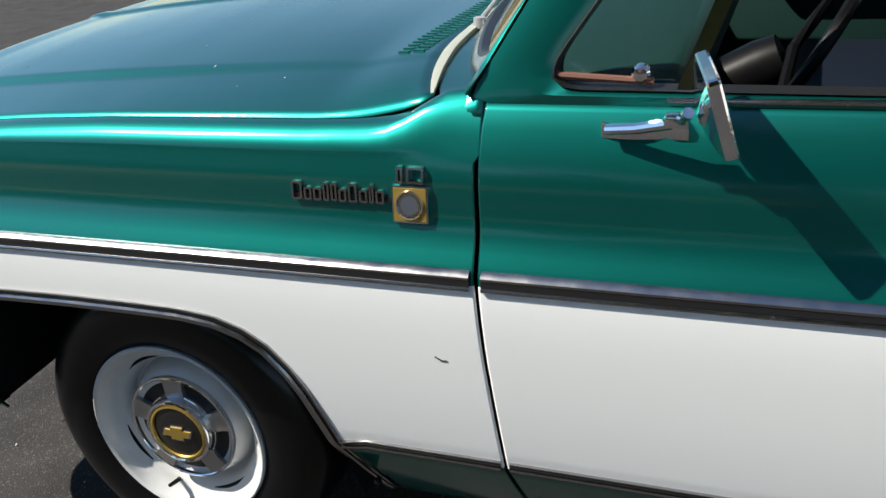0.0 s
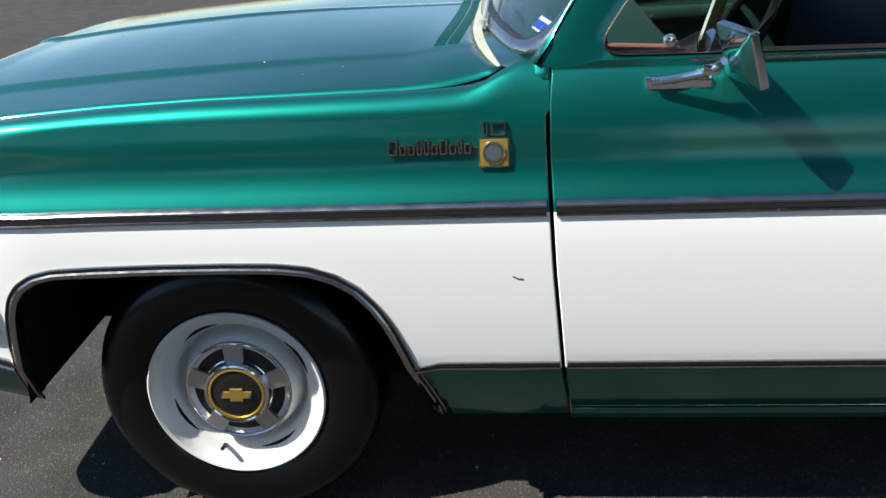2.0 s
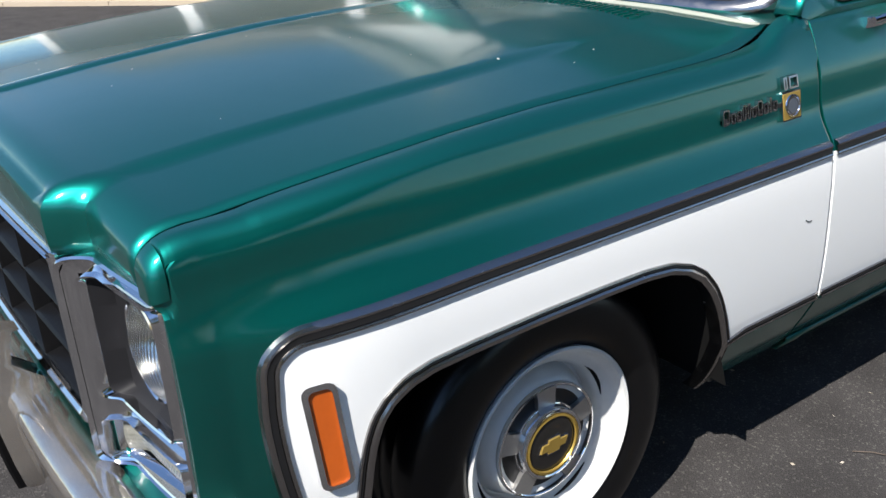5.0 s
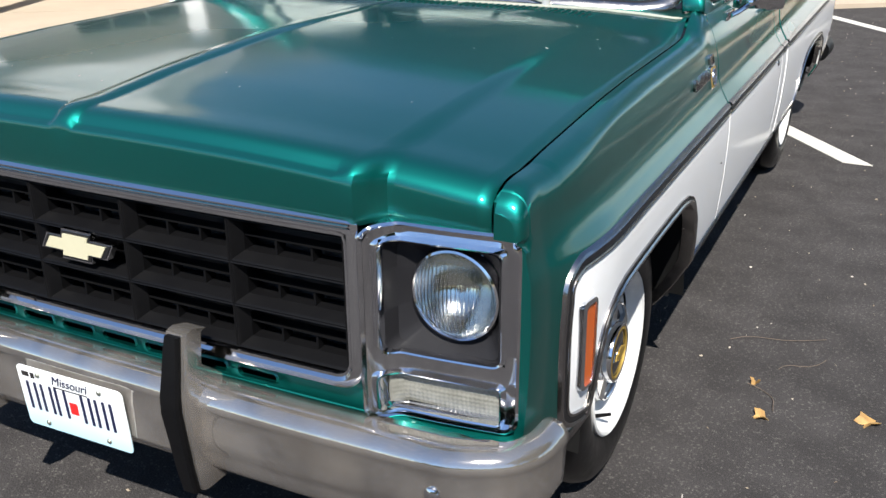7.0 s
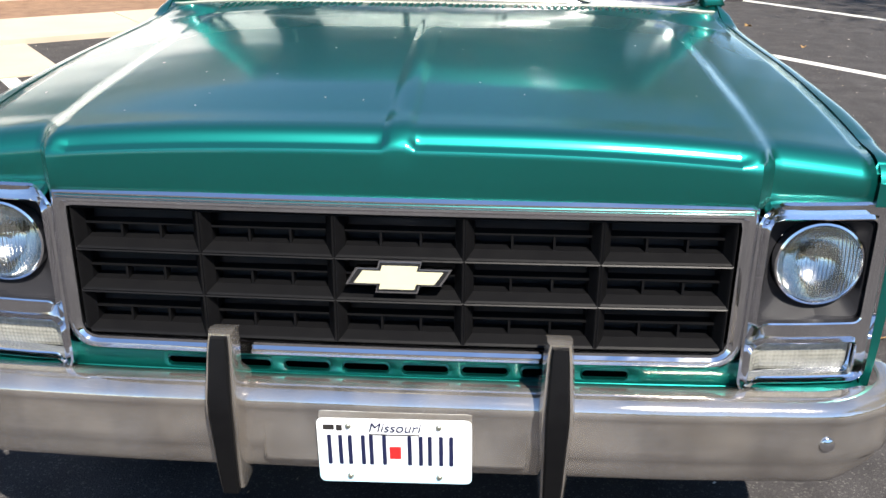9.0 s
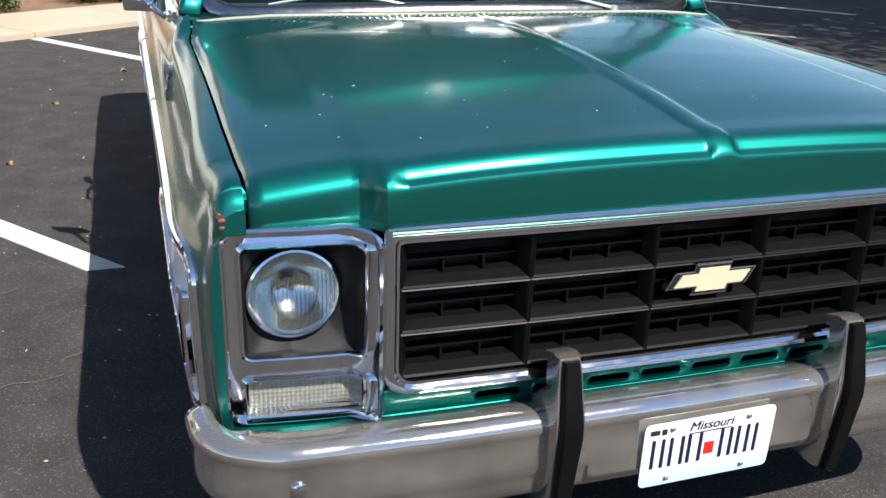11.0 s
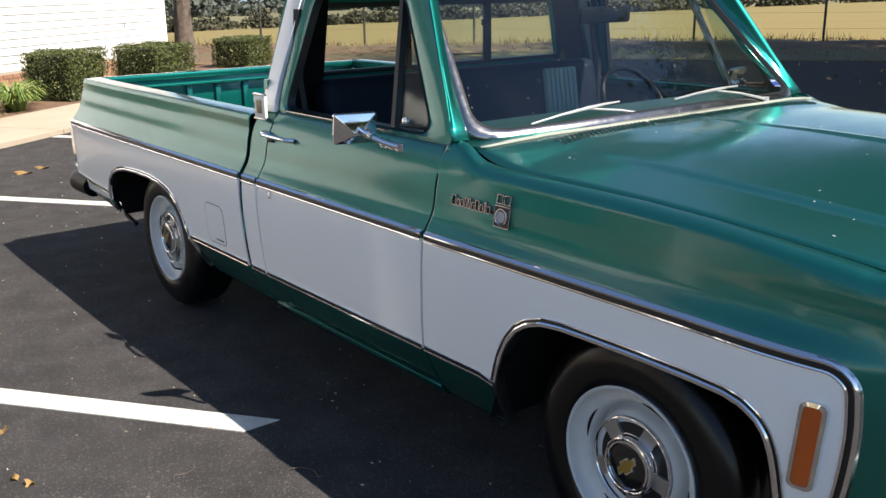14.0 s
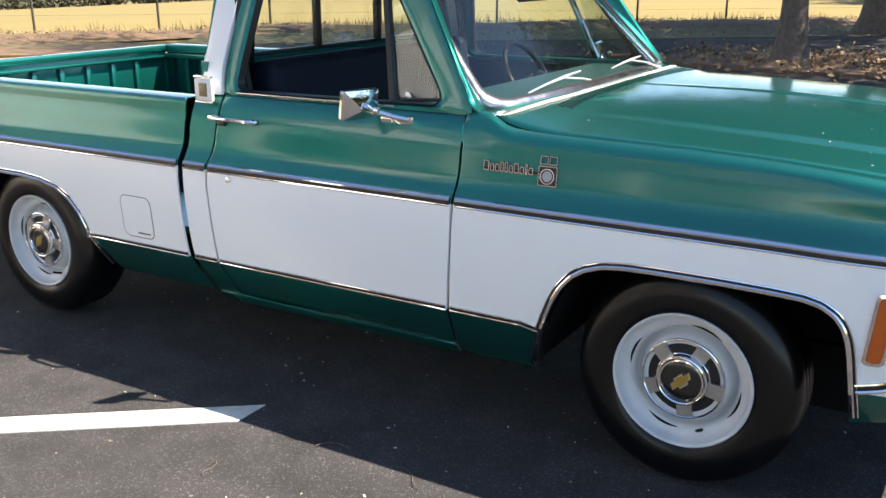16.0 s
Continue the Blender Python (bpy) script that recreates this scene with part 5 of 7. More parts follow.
# headlight bezels
for s in (1, -1):
    def bz(a, b, d=0.0, s=s):
        y = -0.792 + 0.065 * sstep(0.668, 0.73, a) * 0.75 + 0.026 * max(0, (a - 0.70) / 0.25) ** 1.5
        return Vector((s * a, y - d, b))
    bez = new("headlight_bezel")
    bez.parent = truck
    bez["label"] = "chrome headlight bezel"
    bm = bmesh.new()
    N_ = 120
    # plate as four bands around the two openings
    A = (0.698, 0.668, 0.912, 0.884)
    B = (0.694, 0.549, 0.912, 0.622)
    cols = [0.676, 0.684, A[0] - 0.004, 0.715, 0.74, 0.77, 0.80, 0.83, 0.86, 0.885, A[2] + 0.004, 0.926, 0.938]
    rowz = [0.539, B[1] - 0.002, B[3] + 0.002, 0.645, A[1] - 0.004, A[3] + 0.004, 0.912]
    V = {}
    for a in cols:
        for b in rowz:
            k = 0.008 if a in (cols[0], cols[-1]) and b in (rowz[0], rowz[-1]) else 0.0
            V[a, b] = bm.verts.new(bz(a - k if a == cols[-1] else a + k, b + (k if b == rowz[0] else -k), 0.0 if a in (cols[0], cols[-1]) or b in (rowz[0], rowz[-1]) else -0.007))
    for i in range(len(cols) - 1):
        for j in range(len(rowz) - 1):
            inx = A[0] - 0.005 < (cols[i] + cols[i + 1]) / 2 < A[2] + 0.005
            if inx and j in (1, 4):
                continue
            bm.faces.new((V[cols[i], rowz[j]], V[cols[i + 1], rowz[j]], V[cols[i + 1], rowz[j + 1]], V[cols[i], rowz[j + 1]]))
    # rolled outer rim
    inner = resample(rounded(0.676, 0.539, 0.938, 0.912, 0.024, 5), N_)
    outer = resample(rounded(0.668, 0.531, 0.946, 0.920, 0.032, 5), N_)
    grid(bm, [[bz(a, b, 0.001) for a, b in inner], [bz(*p, 0.008) for p in resample(rounded(0.672, 0.535, 0.942, 0.916, 0.028, 5), N_)], [bz(a, b, 0.004) for a, b in outer], [bz(a, b, -0.03) for a, b in outer]], closed_v=True)
    # raised lips round the openings
    for (x0, z0, x1, z1), r in ((A, 0.014), (B, 0.008)):
        o2 = resample(rounded(x0 - 0.008, z0 - 0.008, x1 + 0.008, z1 + 0.008, r + 0.006, 5), N_)
        o1 = resample(rounded(x0 - 0.003, z0 - 0.003, x1 + 0.003, z1 + 0.003, r + 0.003, 5), N_)
        o0 = resample(rounded(x0, z0, x1, z1, r, 5), N_)
        grid(bm, [[bz(a, b, -0.008) for a, b in o2], [bz(a, b, 0.008) for a, b in o1], [bz(a, b, 0.006) for a, b in o0], [bz(a, b, -0.012) for a, b in o0]], closed_v=True)
    outward(bm)
    part("bezel_plate", bm, CHROME, bez, "chrome bezel plate")
    # black bucket
    hx, hz, hr = 0.818, 0.785, 0.0850
    bm = bmesh.new()
    o0 = resample(rounded(A[0], A[1], A[2], A[3], 0.014, 5), N_)
    k0 = int(np.argmax([p[0] - abs(p[1] - hz) for p in o0]))
    o0 = o0[k0:] + o0[:k0]
    yb = -0.700
    def flat(a, b, y):
        return Vector((s * a, y, b))
    circ = [(hx + (hr + 0.004) * math.cos(math.atan2(b - hz, a - hx)), hz + (hr + 0.004) * math.sin(math.atan2(b - hz, a - hx))) for a, b in o0]
    mid = [(0.45 * a + 0.55 * p, 0.45 * b + 0.55 * q) for (a, b), (p, q) in zip(o0, circ)]
    sh = [(hx + (a - hx) * 0.93, hz + (b - hz) * 0.93) for a, b in o0]
    grid(bm, [[bz(a, b, -0.010) for a, b in o0], [flat(a, b, -0.722) for a, b in sh], [flat(a, b, yb + 0.004) for a, b in circ]], closed_v=True)
    outward(bm)
    part("bucket", bm, mat("bucket_black", (0.016, 0.016, 0.018), 0.5, 0.0, 0.3, 20.0, spec=0.12), bez, "satin black headlight recess")
    # sealed beam lamp
    LG = mat("lamp_glass", (0.97, 0.98, 0.96), 0.02, 0.0, trans=1.0, ior=1.3)
    lamp = new("headlight")
    lamp.parent = truck
    lamp["label"] = "round sealed-beam headlight with fluted glass"
    M = Matrix.Translation((s * hx, -0.706, hz)) @ Matrix.Rotation(radians(-90), 4, "Z")
    bm = bmesh.new()
    lathe(bm, [(hr - 0.006, 0.012), (hr - 0.003, 0.016), (hr + 0.001, 0.014), (hr + 0.003, 0.006), (hr + 0.003, -0.012)], 64, M)
    outward(bm)
    part("retaining_ring", bm, CHROME, lamp, "bright retaining ring")
    bm = bmesh.new()
    lathe(bm, [(hr - 0.003, 0.006), (hr * 0.8, -0.022), (hr * 0.5, -0.048), (hr * 0.2, -0.060), (0.0, -0.062)], 64, M)
    outward(bm)
    part("reflector", bm, mat("reflector", (0.62, 0.63, 0.61), 0.12, 1.0), lamp, "silvered bowl")
    # lens with vertical flutes
    bm = bmesh.new()
    rows = []
    R_ = hr - 0.004
    for p in np.linspace(-0.998, 0.998, 161) * R_:
        half = math.sqrt(R_ * R_ - p * p)
        rows.append([M @ Vector((0.012 + 0.020 * (1 - (p * p + q * q) / (R_ * R_)) + 0.0007 * math.sin(p * 2 * math.pi / 0.0082), p, q)) for q in np.linspace(-half, half, 15)])
    grid(bm, rows)
    facing(bm, Vector((0, -1, 0)))
    o = solid(part("lens", bm, LG, lamp, "fluted clear glass lens", angle=0), 0.004)
    o.visible_shadow = False
    bm = bmesh.new()
    lathe(bm, [(0.0, -0.018), (0.008, -0.020), (0.010, -0.028), (0.009, -0.05)], 20, M)
    outward(bm)
    part("bulb_shield", bm, CHROME, lamp)
    # park and turn lamp
    turn = new("turn_signal")
    turn.parent = truck
    turn["label"] = "rectangular clear turn signal lamp"
    bm = bmesh.new()
    o0 = rounded(B[0], B[1], B[2], B[3], 0.008, 4)
    grid(bm, [[bz(a, b, -0.010) for a, b in o0], [bz(0.803 + (a - 0.803) * 0.93, 0.5855 + (b - 0.5855) * 0.86, -0.022) for a, b in o0]], closed_v=True)
    outward(bm)
    part("lamp_recess", bm, CHROME, turn, "chrome lamp recess")
    bm = bmesh.new()
    rows = []
    for a in np.linspace(B[0] + 0.006, B[2] - 0.006, 80):
        rows.append([bz(a, b, -0.020 + 0.006 * math.sin(math.pi * (b - B[1]) / (B[3] - B[1])) + 0.0009 * math.sin(a * 2 * math.pi / 0.0085) + 0.0005 * math.sin(b * 2 * math.pi / 0.009)) for b in np.linspace(B[1] + 0.004, B[3] - 0.004, 40)])
    grid(bm, rows)
    outward(bm)
    part("lens", bm, mat("turn_lens", (0.20, 0.20, 0.175), 0.22, 0.0, 0.5, 30.0, coat=0.8, dark=(0.09, 0.09, 0.075)), turn, "ribbed cloudy lens", angle=0)

# green pan below the grille with a row of slots cut through
SLOTS = [-0.478 + k * 0.1205 for k in range(8)]
pan_y = lambda x: 0.05 * sstep(0.68, 0.76, abs(x)) + 0.02 * (abs(x) / 0.9) ** 2
bm = bmesh.new()
PAN = [(0.598, -0.770), (0.585, -0.776), (0.565, -0.778), (0.545, -0.778), (0.535, -0.778), (0.524, -0.790), (0.516, -0.815), (0.508, -0.835), (0.47, -0.836)]
xs = sorted(set([round(v, 4) for v in np.linspace(-0.945, 0.945, 51)] + [round(v, 4) for a in SLOTS for v in (a, a + 0.092)]))
xs = [x for x in xs if not any(a + 0.001 < x < a + 0.091 for a in SLOTS)]
rows = []
for x in xs:
    top = 0.0 - 0.068 * sstep(0.672, 0.70, abs(x))
    rows.append([Vector((x, y + pan_y(x), min(z, 0.598 + top))) for z, y in PAN])
V = grid(bm, rows)
open_ = {(round(a, 4)) for a in SLOTS}
gone = [f for f in bm.faces if 0.546 < f.calc_center_median().z < 0.564 and any(a < f.calc_center_median().x < a + 0.092 for a in SLOTS)]
bmesh.ops.delete(bm, geom=gone, context="FACES")
clean(bm)
facing(bm, Vector((0, -1, 0)))
pan = solid(part("front_pan", bm, GREEN, truck, "green front pan with a row of slots"), 0.004)
# dark sheets paint in the shade seen through the slots
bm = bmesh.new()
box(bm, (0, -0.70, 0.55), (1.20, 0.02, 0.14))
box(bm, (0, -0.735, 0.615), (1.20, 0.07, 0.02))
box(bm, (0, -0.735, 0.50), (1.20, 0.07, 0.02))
part("pan_backing", bm, DARKIN, truck, "dark sheets standing for the shade behind the slots")
for x0 in SLOTS:
    bm = bmesh.new()
    o0, o1 = rounded(x0 - 0.004, 0.541, x0 + 0.096, 0.569, 0.011, 3), rounded(x0, 0.545, x0 + 0.092, 0.565, 0.008, 3)
    pl = lambda a, b, d: Vector((a, -0.776 - d + 0.02 * (abs(a) / 0.9) ** 2, b))
    grid(bm, [[pl(a, b, 0.0015) for a, b in o0], [pl(a, b, 0.005) for a, b in o1], [pl(a, b, -0.006) for a, b in o1]], closed_v=True)
    outward(bm)
    part("slot_lip", bm, GREEN, pan)

# bumper
bumper = new("front_bumper")
bumper.parent = truck
bumper["label"] = "weathered chrome front bumper with guards"
SEC = [(0.085, 0.538), (0.055, 0.545), (0.032, 0.549), (0.018, 0.548), (0.006, 0.543), (-0.003, 0.535), (-0.008, 0.526), (-0.0095, 0.517), (-0.007, 0.509), (-0.004, 0.499), (-0.003, 0.47), (-0.002, 0.44), (0.000, 0.42), (0.005, 0.411), (0.009, 0.395), (0.014, 0.372), (0.022, 0.358), (0.036, 0.350), (0.06, 0.346)]
PLAN = corner([(-1.016, -0.665), (-1.010, -0.74), (-0.972, -0.805), (-0.87, -0.852), (-0.55, -0.866), (0, -0.870), (0.55, -0.866), (0.87, -0.852), (0.972, -0.805), (1.010, -0.74), (1.016, -0.665)], 0.05, 7)
PLAN = resample(PLAN, 150, False)
bm = bmesh.new()
rows = []
for i, (px, py) in enumerate(PLAN):
    ax, ay = PLAN[max(0, i - 1)]
    bx, by = PLAN[min(len(PLAN) - 1, i + 1)]
    t = Vector((bx - ax, by - ay)).normalized()
    n = Vector((t.y, -t.x))
    if n.y > 0 and abs(px) < 0.5:
        n = -n
    endk = sstep(0.86, 0.985, abs(px))
    row = []
    for d, z in SEC:
        dd = min(d, 0.085 - 0.045 * endk)
        zz = z + 0.004 * endk * (1 if z > 0.45 else 0.4) + (0.02 * endk if z < 0.4 else 0)
        row.append(Vector((px - n.x * dd, py - n.y * dd, zz)))
    rows.append(row)
grid(bm, rows)
outward(bm)
solid(part("bumper_bar", bm, BUMPER, bumper, "pitted chrome bumper bar"), 0.004)
# bolts and embossed licence panel
for x in (-0.84, 0.84):
    bm = bmesh.new()
    lathe(bm, [(0.0, 0.012), (0.008, 0.0115), (0.014, 0.008), (0.0165, 0.0), (0.0165, -0.006)], 24, Matrix.Translation((x, -0.852, 0.462)) @ Matrix.Rotation(radians(-90), 4, "Z"))
    outward(bm)
    part("bolt", bm, CHROME, bumper, "round chrome bumper bolt")
bm = bmesh.new()
o0, o1 = rounded(-0.268, 0.386, 0.262, 0.498, 0.014, 4), rounded(-0.262, 0.392, 0.256, 0.492, 0.010, 4)
pl = lambda a, b, d: Vector((a, -0.868 + 0.010 * (0.45 - b) * (b < 0.45) - d, b))
grid(bm, [[pl(a, b, -0.012) for a, b in o0], [pl(a, b, 0.0005) for a, b in o0], [pl(a, b, 0.0035) for a, b in o1]], closed_v=True)
prism(bm, o1, pl, 0.0, 0.0035)
outward(bm)
part("licence_panel", bm, BUMPER, bumper, "raised flat panel behind the plate")
for x in (-0.335, 0.310):
    sx = 1 if x > 0 else -1
    G = [(0.676, -0.872, 0.020), (0.674, -0.886, 0.020), (0.65, -0.892, 0.023), (0.60, -0.902, 0.026), (0.555, -0.912, 0.029), (0.52, -0.914, 0.029), (0.45, -0.905, 0.026), (0.38, -0.896, 0.024), (0.325, -0.886, 0.022), (0.318, -0.878, 0.021)]
    bm = bmesh.new()
    rows = []
    for z, y, w_ in G:
        yb = y + 0.05 if z > 0.57 else -0.80
        zb = z - (0.012 if z > 0.67 else 0.0)
        rows.append([Vector((x - w_ - 0.004, yb, zb)), Vector((x - w_ - 0.004, y + 0.014, z)), Vector((x - w_, y + 0.004, z)), Vector((x + w_, y + 0.004, z)), Vector((x + w_ + 0.004, y + 0.014, z)), Vector((x + w_ + 0.004, yb, zb))])
    grid(bm, rows)
    bm.verts.ensure_lookup_table()
    top_, bot = rows[0], rows[-1]
    bm.faces.new([bm.verts.new(p) for p in top_]); bm.faces.new([bm.verts.new(p) for p in bot[::-1]])
    clean(bm, 1e-4)
    outward(bm)
    guard = part("bumper_guard", bm, BUMPER, bumper, "chrome upright guard")
    bm = bmesh.new()
    rows = []
    for z, y, w_ in G[1:-1]:
        k = 0.78
        rows.append([Vector((x - w_ * k, y + 0.006, z - 0.004)), Vector((x - w_ * k, y - 0.006, z - 0.004)), Vector((x - w_ * k * 0.8, y - 0.011, z - 0.004)), Vector((x + w_ * k * 0.8, y - 0.011, z - 0.004)), Vector((x + w_ * k, y - 0.006, z - 0.004)), Vector((x + w_ * k, y + 0.006, z - 0.004))])
    V = grid(bm, rows)
    bm.faces.new(V[0]); bm.faces.new(V[-1][::-1])
    outward(bm)
    part("guard_pad", bm, BLACK, guard, "black rubber guard pad")

# licence plate, its number as plain bars
plate = new("licence_plate")
plate.parent = truck
plate["label"] = "white and pale blue licence plate with dark bars"
PM = Matrix.Translation((-0.003, -0.8795, 0.425)) @ Matrix.Rotation(radians(3), 4, "X") @ Matrix.Rotation(radians(-1.0), 4, "Y")
PW = bpy.data.materials.new("plate_paint")
PW.use_nodes = True
pn = PW.node_tree
tc = pn.nodes.new("ShaderNodeTexCoord")
sp = pn.nodes.new("ShaderNodeSeparateXYZ")
cr = pn.nodes.new("ShaderNodeValToRGB")
cr.color_ramp.elements[0].position, cr.color_ramp.elements[0].color = 0.0, (0.42, 0.66, 0.74, 1)
cr.color_ramp.elements[1].position, cr.color_ramp.elements[1].color = 0.55, (0.80, 0.82, 0.82, 1)
pn.links.new(tc.outputs["Generated"], sp.inputs[0])
pn.links.new(sp.outputs["Z"], cr.inputs[0])
pn.links.new(cr.outputs[0], pn.nodes["Principled BSDF"].inputs["Base Color"])
pn.nodes["Principled BSDF"].inputs["Roughness"].default_value = 0.35
bm = bmesh.new()
prism(bm, rounded(-0.1525, -0.076, 0.1525, 0.076, 0.012, 4), lambda a, b, d: PM @ Vector((a, -d, b)), 0.0, 0.002)
outward(bm)
part("plate_sheet", bm, PW, plate, "white plate fading to pale blue")
INK = mat("plate_ink", (0.010, 0.013, 0.045), 0.4)
for x0, w_ in ((-0.133, 0.030), (-0.092, 0.034), (-0.050, 0.034), (0.026, 0.030), (0.066, 0.030), (0.108, 0.014)):
    for xa in ((x0, x0 + w_ - 0.008) if w_ > 0.02 else (x0,)):
        bm = bmesh.new()
        prism(bm, rounded(xa, -0.032, xa + 0.008, 0.038, 0.002, 2), lambda a, b, d: PM @ Vector((a, -d, b)), 0.0015, 0.003)
        outward(bm)
        part("bar", bm, INK, plate)
bm = bmesh.new()
prism(bm, rounded(-0.010, -0.017, 0.013, 0.012, 0.001, 2), lambda a, b, d: PM @ Vector((a, -d, b)), 0.0015, 0.003)
part("sticker", bm, mat("red_sticker", (0.62, 0.02, 0.02), 0.4), plate, "small red square sticker")
tcu = bpy.data.curves.new("state_name", "FONT")
tcu.body, tcu.size, tcu.align_x, tcu.align_y, tcu.extrude = "Missouri", 0.030, "CENTER", "CENTER", 0.0006
tcu.shear = 0.25
tob = new("state_name", tcu)
dep = bpy.context.evaluated_depsgraph_get()
tme = bpy.data.meshes.new_from_object(tob.evaluated_get(dep))
bpy.data.objects.remove(tob)
tme.materials.clear()
tme.materials.append(INK)
tx = new("state_name", tme)
tx.parent = plate
tx.matrix_basis = PM @ Matrix.Translation((0, -0.003, 0.056)) @ Matrix.Rotation(radians(90), 4, "X")
for x0, w_, z0, h_ in ((-0.140, 0.022, 0.050, 0.012), (-0.114, 0.012, 0.048, 0.014), (-0.050, 0.10, 0.0385, 0.003)):
    bm = bmesh.new()
    prism(bm, rounded(x0, z0, x0 + w_, z0 + h_, 0.001, 2), lambda a, b, d: PM @ Vector((a, -d, b)), 0.0015, 0.0026)
    outward(bm)
    part("bar", bm, TRIMGREY, plate)
for x, z in ((-0.09, 0.060), (0.088, 0.060), (-0.09, -0.060), (0.088, -0.060)):
    bm = bmesh.new()
    lathe(bm, [(0.0, 0.005), (0.004, 0.0045), (0.006, 0.002), (0.006, 0.0)], 14, PM @ Matrix.Translation((x, -0.002, z)) @ Matrix.Rotation(radians(-90), 4, "Z"))
    outward(bm)
    part("bolt", bm, mat("zinc_bolt", (0.35, 0.36, 0.30), 0.4, 0.8), plate, "small plate bolt")

# ---- hood vents, wipers ----
for x0, x1 in ((-0.685, -0.245), (-0.228, 0.205), (0.222, 0.655)):
    bm, lips = bmesh.new(), bmesh.new()
    n = 21
    for k in range(n):
        xc = x0 + (x1 - x0) * (k + 0.5) / n
        yc = 0.546 - 0.031 * (xc / 0.69) ** 2
        w_ = (x1 - x0) / n * 0.22
        for y0, y1 in ((yc - 0.028, yc - 0.003), (yc + 0.003, yc + 0.028)):
            pts = [(xc - w_ - 0.004, y0), (xc + w_ - 0.004, y0), (xc + w_ + 0.004, y1), (xc - w_ + 0.004, y1)]
            prism(bm, pts, lambda a, b, d: Vector((a, b, hood_z(a, b) + d)), -0.006, 0.0008)
            pts = [(xc + w_ - 0.005, y0), (xc + w_ - 0.001, y0), (xc + w_ + 0.007, y1), (xc + w_ + 0.003, y1)]
            prism(lips, pts, lambda a, b, d: Vector((a, b, hood_z(a, b) + d)), -0.004, 0.0036)
    outward(bm)
    outward(lips)
    part("louvre_lip", lips, GREEN, truck, "green lips of the louvre slots")["kind"] = "stuff"
    part("louvre_strip", bm, BLACKTRIM, truck, "row of dark louvre slots in the hood")["kind"] = "stuff"
WIPER = mat("wiper_metal", (0.62, 0.61, 0.58), 0.32, 0.55, 0.2, 60.0)
for piv, joint, b0, b1 in (((-0.165, 0.598, 1.118), (-0.437, 0.636, 1.161), (-0.655, 0.660, 1.131), (-0.296, 0.628, 1.172)), ((0.48, 0.598, 1.118), (0.189, 0.620, 1.171), (-0.041, 0.608, 1.159), (0.353, 0.635, 1.173))):
    wiper = new("wiper")
    wiper.parent = truck
    wiper["label"] = "bright metal windshield wiper"
    bm = bmesh.new()
    tube(bm, [piv, tuple(0.5 * (Vector(piv) + Vector(joint)) + Vector((0, -0.004, 0.006))), joint], [0.006, 0.0042, 0.0036], 8)
    lathe(bm, [(0.0, 0.010), (0.012, 0.008), (0.014, -0.012)], 14, Matrix.Translation(piv) @ Matrix.Rotation(radians(-90), 4, "Y"))
    outward(bm)
    part("wiper_arm", bm, WIPER, wiper, "bright wiper arm")
    bm = bmesh.new()
    m_ = Vector(joint) + Vector((0, -0.004, 0.002))
    tube(bm, [b0, tuple(0.5 * (Vector(b0) + m_) + Vector((0, -0.002, 0.003))), tuple(m_), tuple(0.5 * (Vector(b1) + m_) + Vector((0, -0.002, 0.002))), b1], [0.003, 0.0042, 0.0062, 0.0042, 0.003], 8)
    outward(bm)
    part("wiper_blade", bm, WIPER, wiper, "bright wiper blade")

# ---- fuel door, rear bumper, tail lamp ----
bm = bmesh.new()
o0 = rounded(2.135, 0.492, 2.305, 0.662, 0.03, 5)
fp = lambda a, b, d: Vector((-(side_x(a, b) + d), a, b))
grid(bm, [[fp(a, b, 0.0006) for a, b in rounded(2.132, 0.489, 2.308, 0.665, 0.033, 5)], [fp(a, b, 0.0012) for a, b in o0]], closed_v=True, mi=1)
grid(bm, [[fp(a, b, 0.0012) for a, b in o0], [fp(a, b, 0.0025) for a, b in rounded(2.139, 0.496, 2.301, 0.658, 0.028, 5)]], closed_v=True, mi=0)
prism(bm, rounded(2.138, 0.495, 2.302, 0.659, 0.028, 5), fp, -0.001, 0.0025, 0)
outward(bm)
fd = part("fuel_door", bm, [WHITE, BLACKTRIM], truck, "white fuel filler door")
bm = bmesh.new()
prism(bm, [(2.155, 0.508), (2.225, 0.508), (2.225, 0.513), (2.155, 0.513)], fp, 0.002, 0.0034)
part("bar", bm, BLACKTRIM, fd)
bm = bmesh.new()
tube(bm, corner([(-0.96, 3.96, 0.46), (-0.97, 4.22, 0.46), (-0.85, 4.30, 0.46), (0.85, 4.30, 0.46), (0.97, 4.22, 0.46), (0.96, 3.96, 0.46)], 0.08, 6), 0.062, 14)
outward(bm)
part("rear_bumper", bm, BLACK, truck, "black tubular rear bumper")
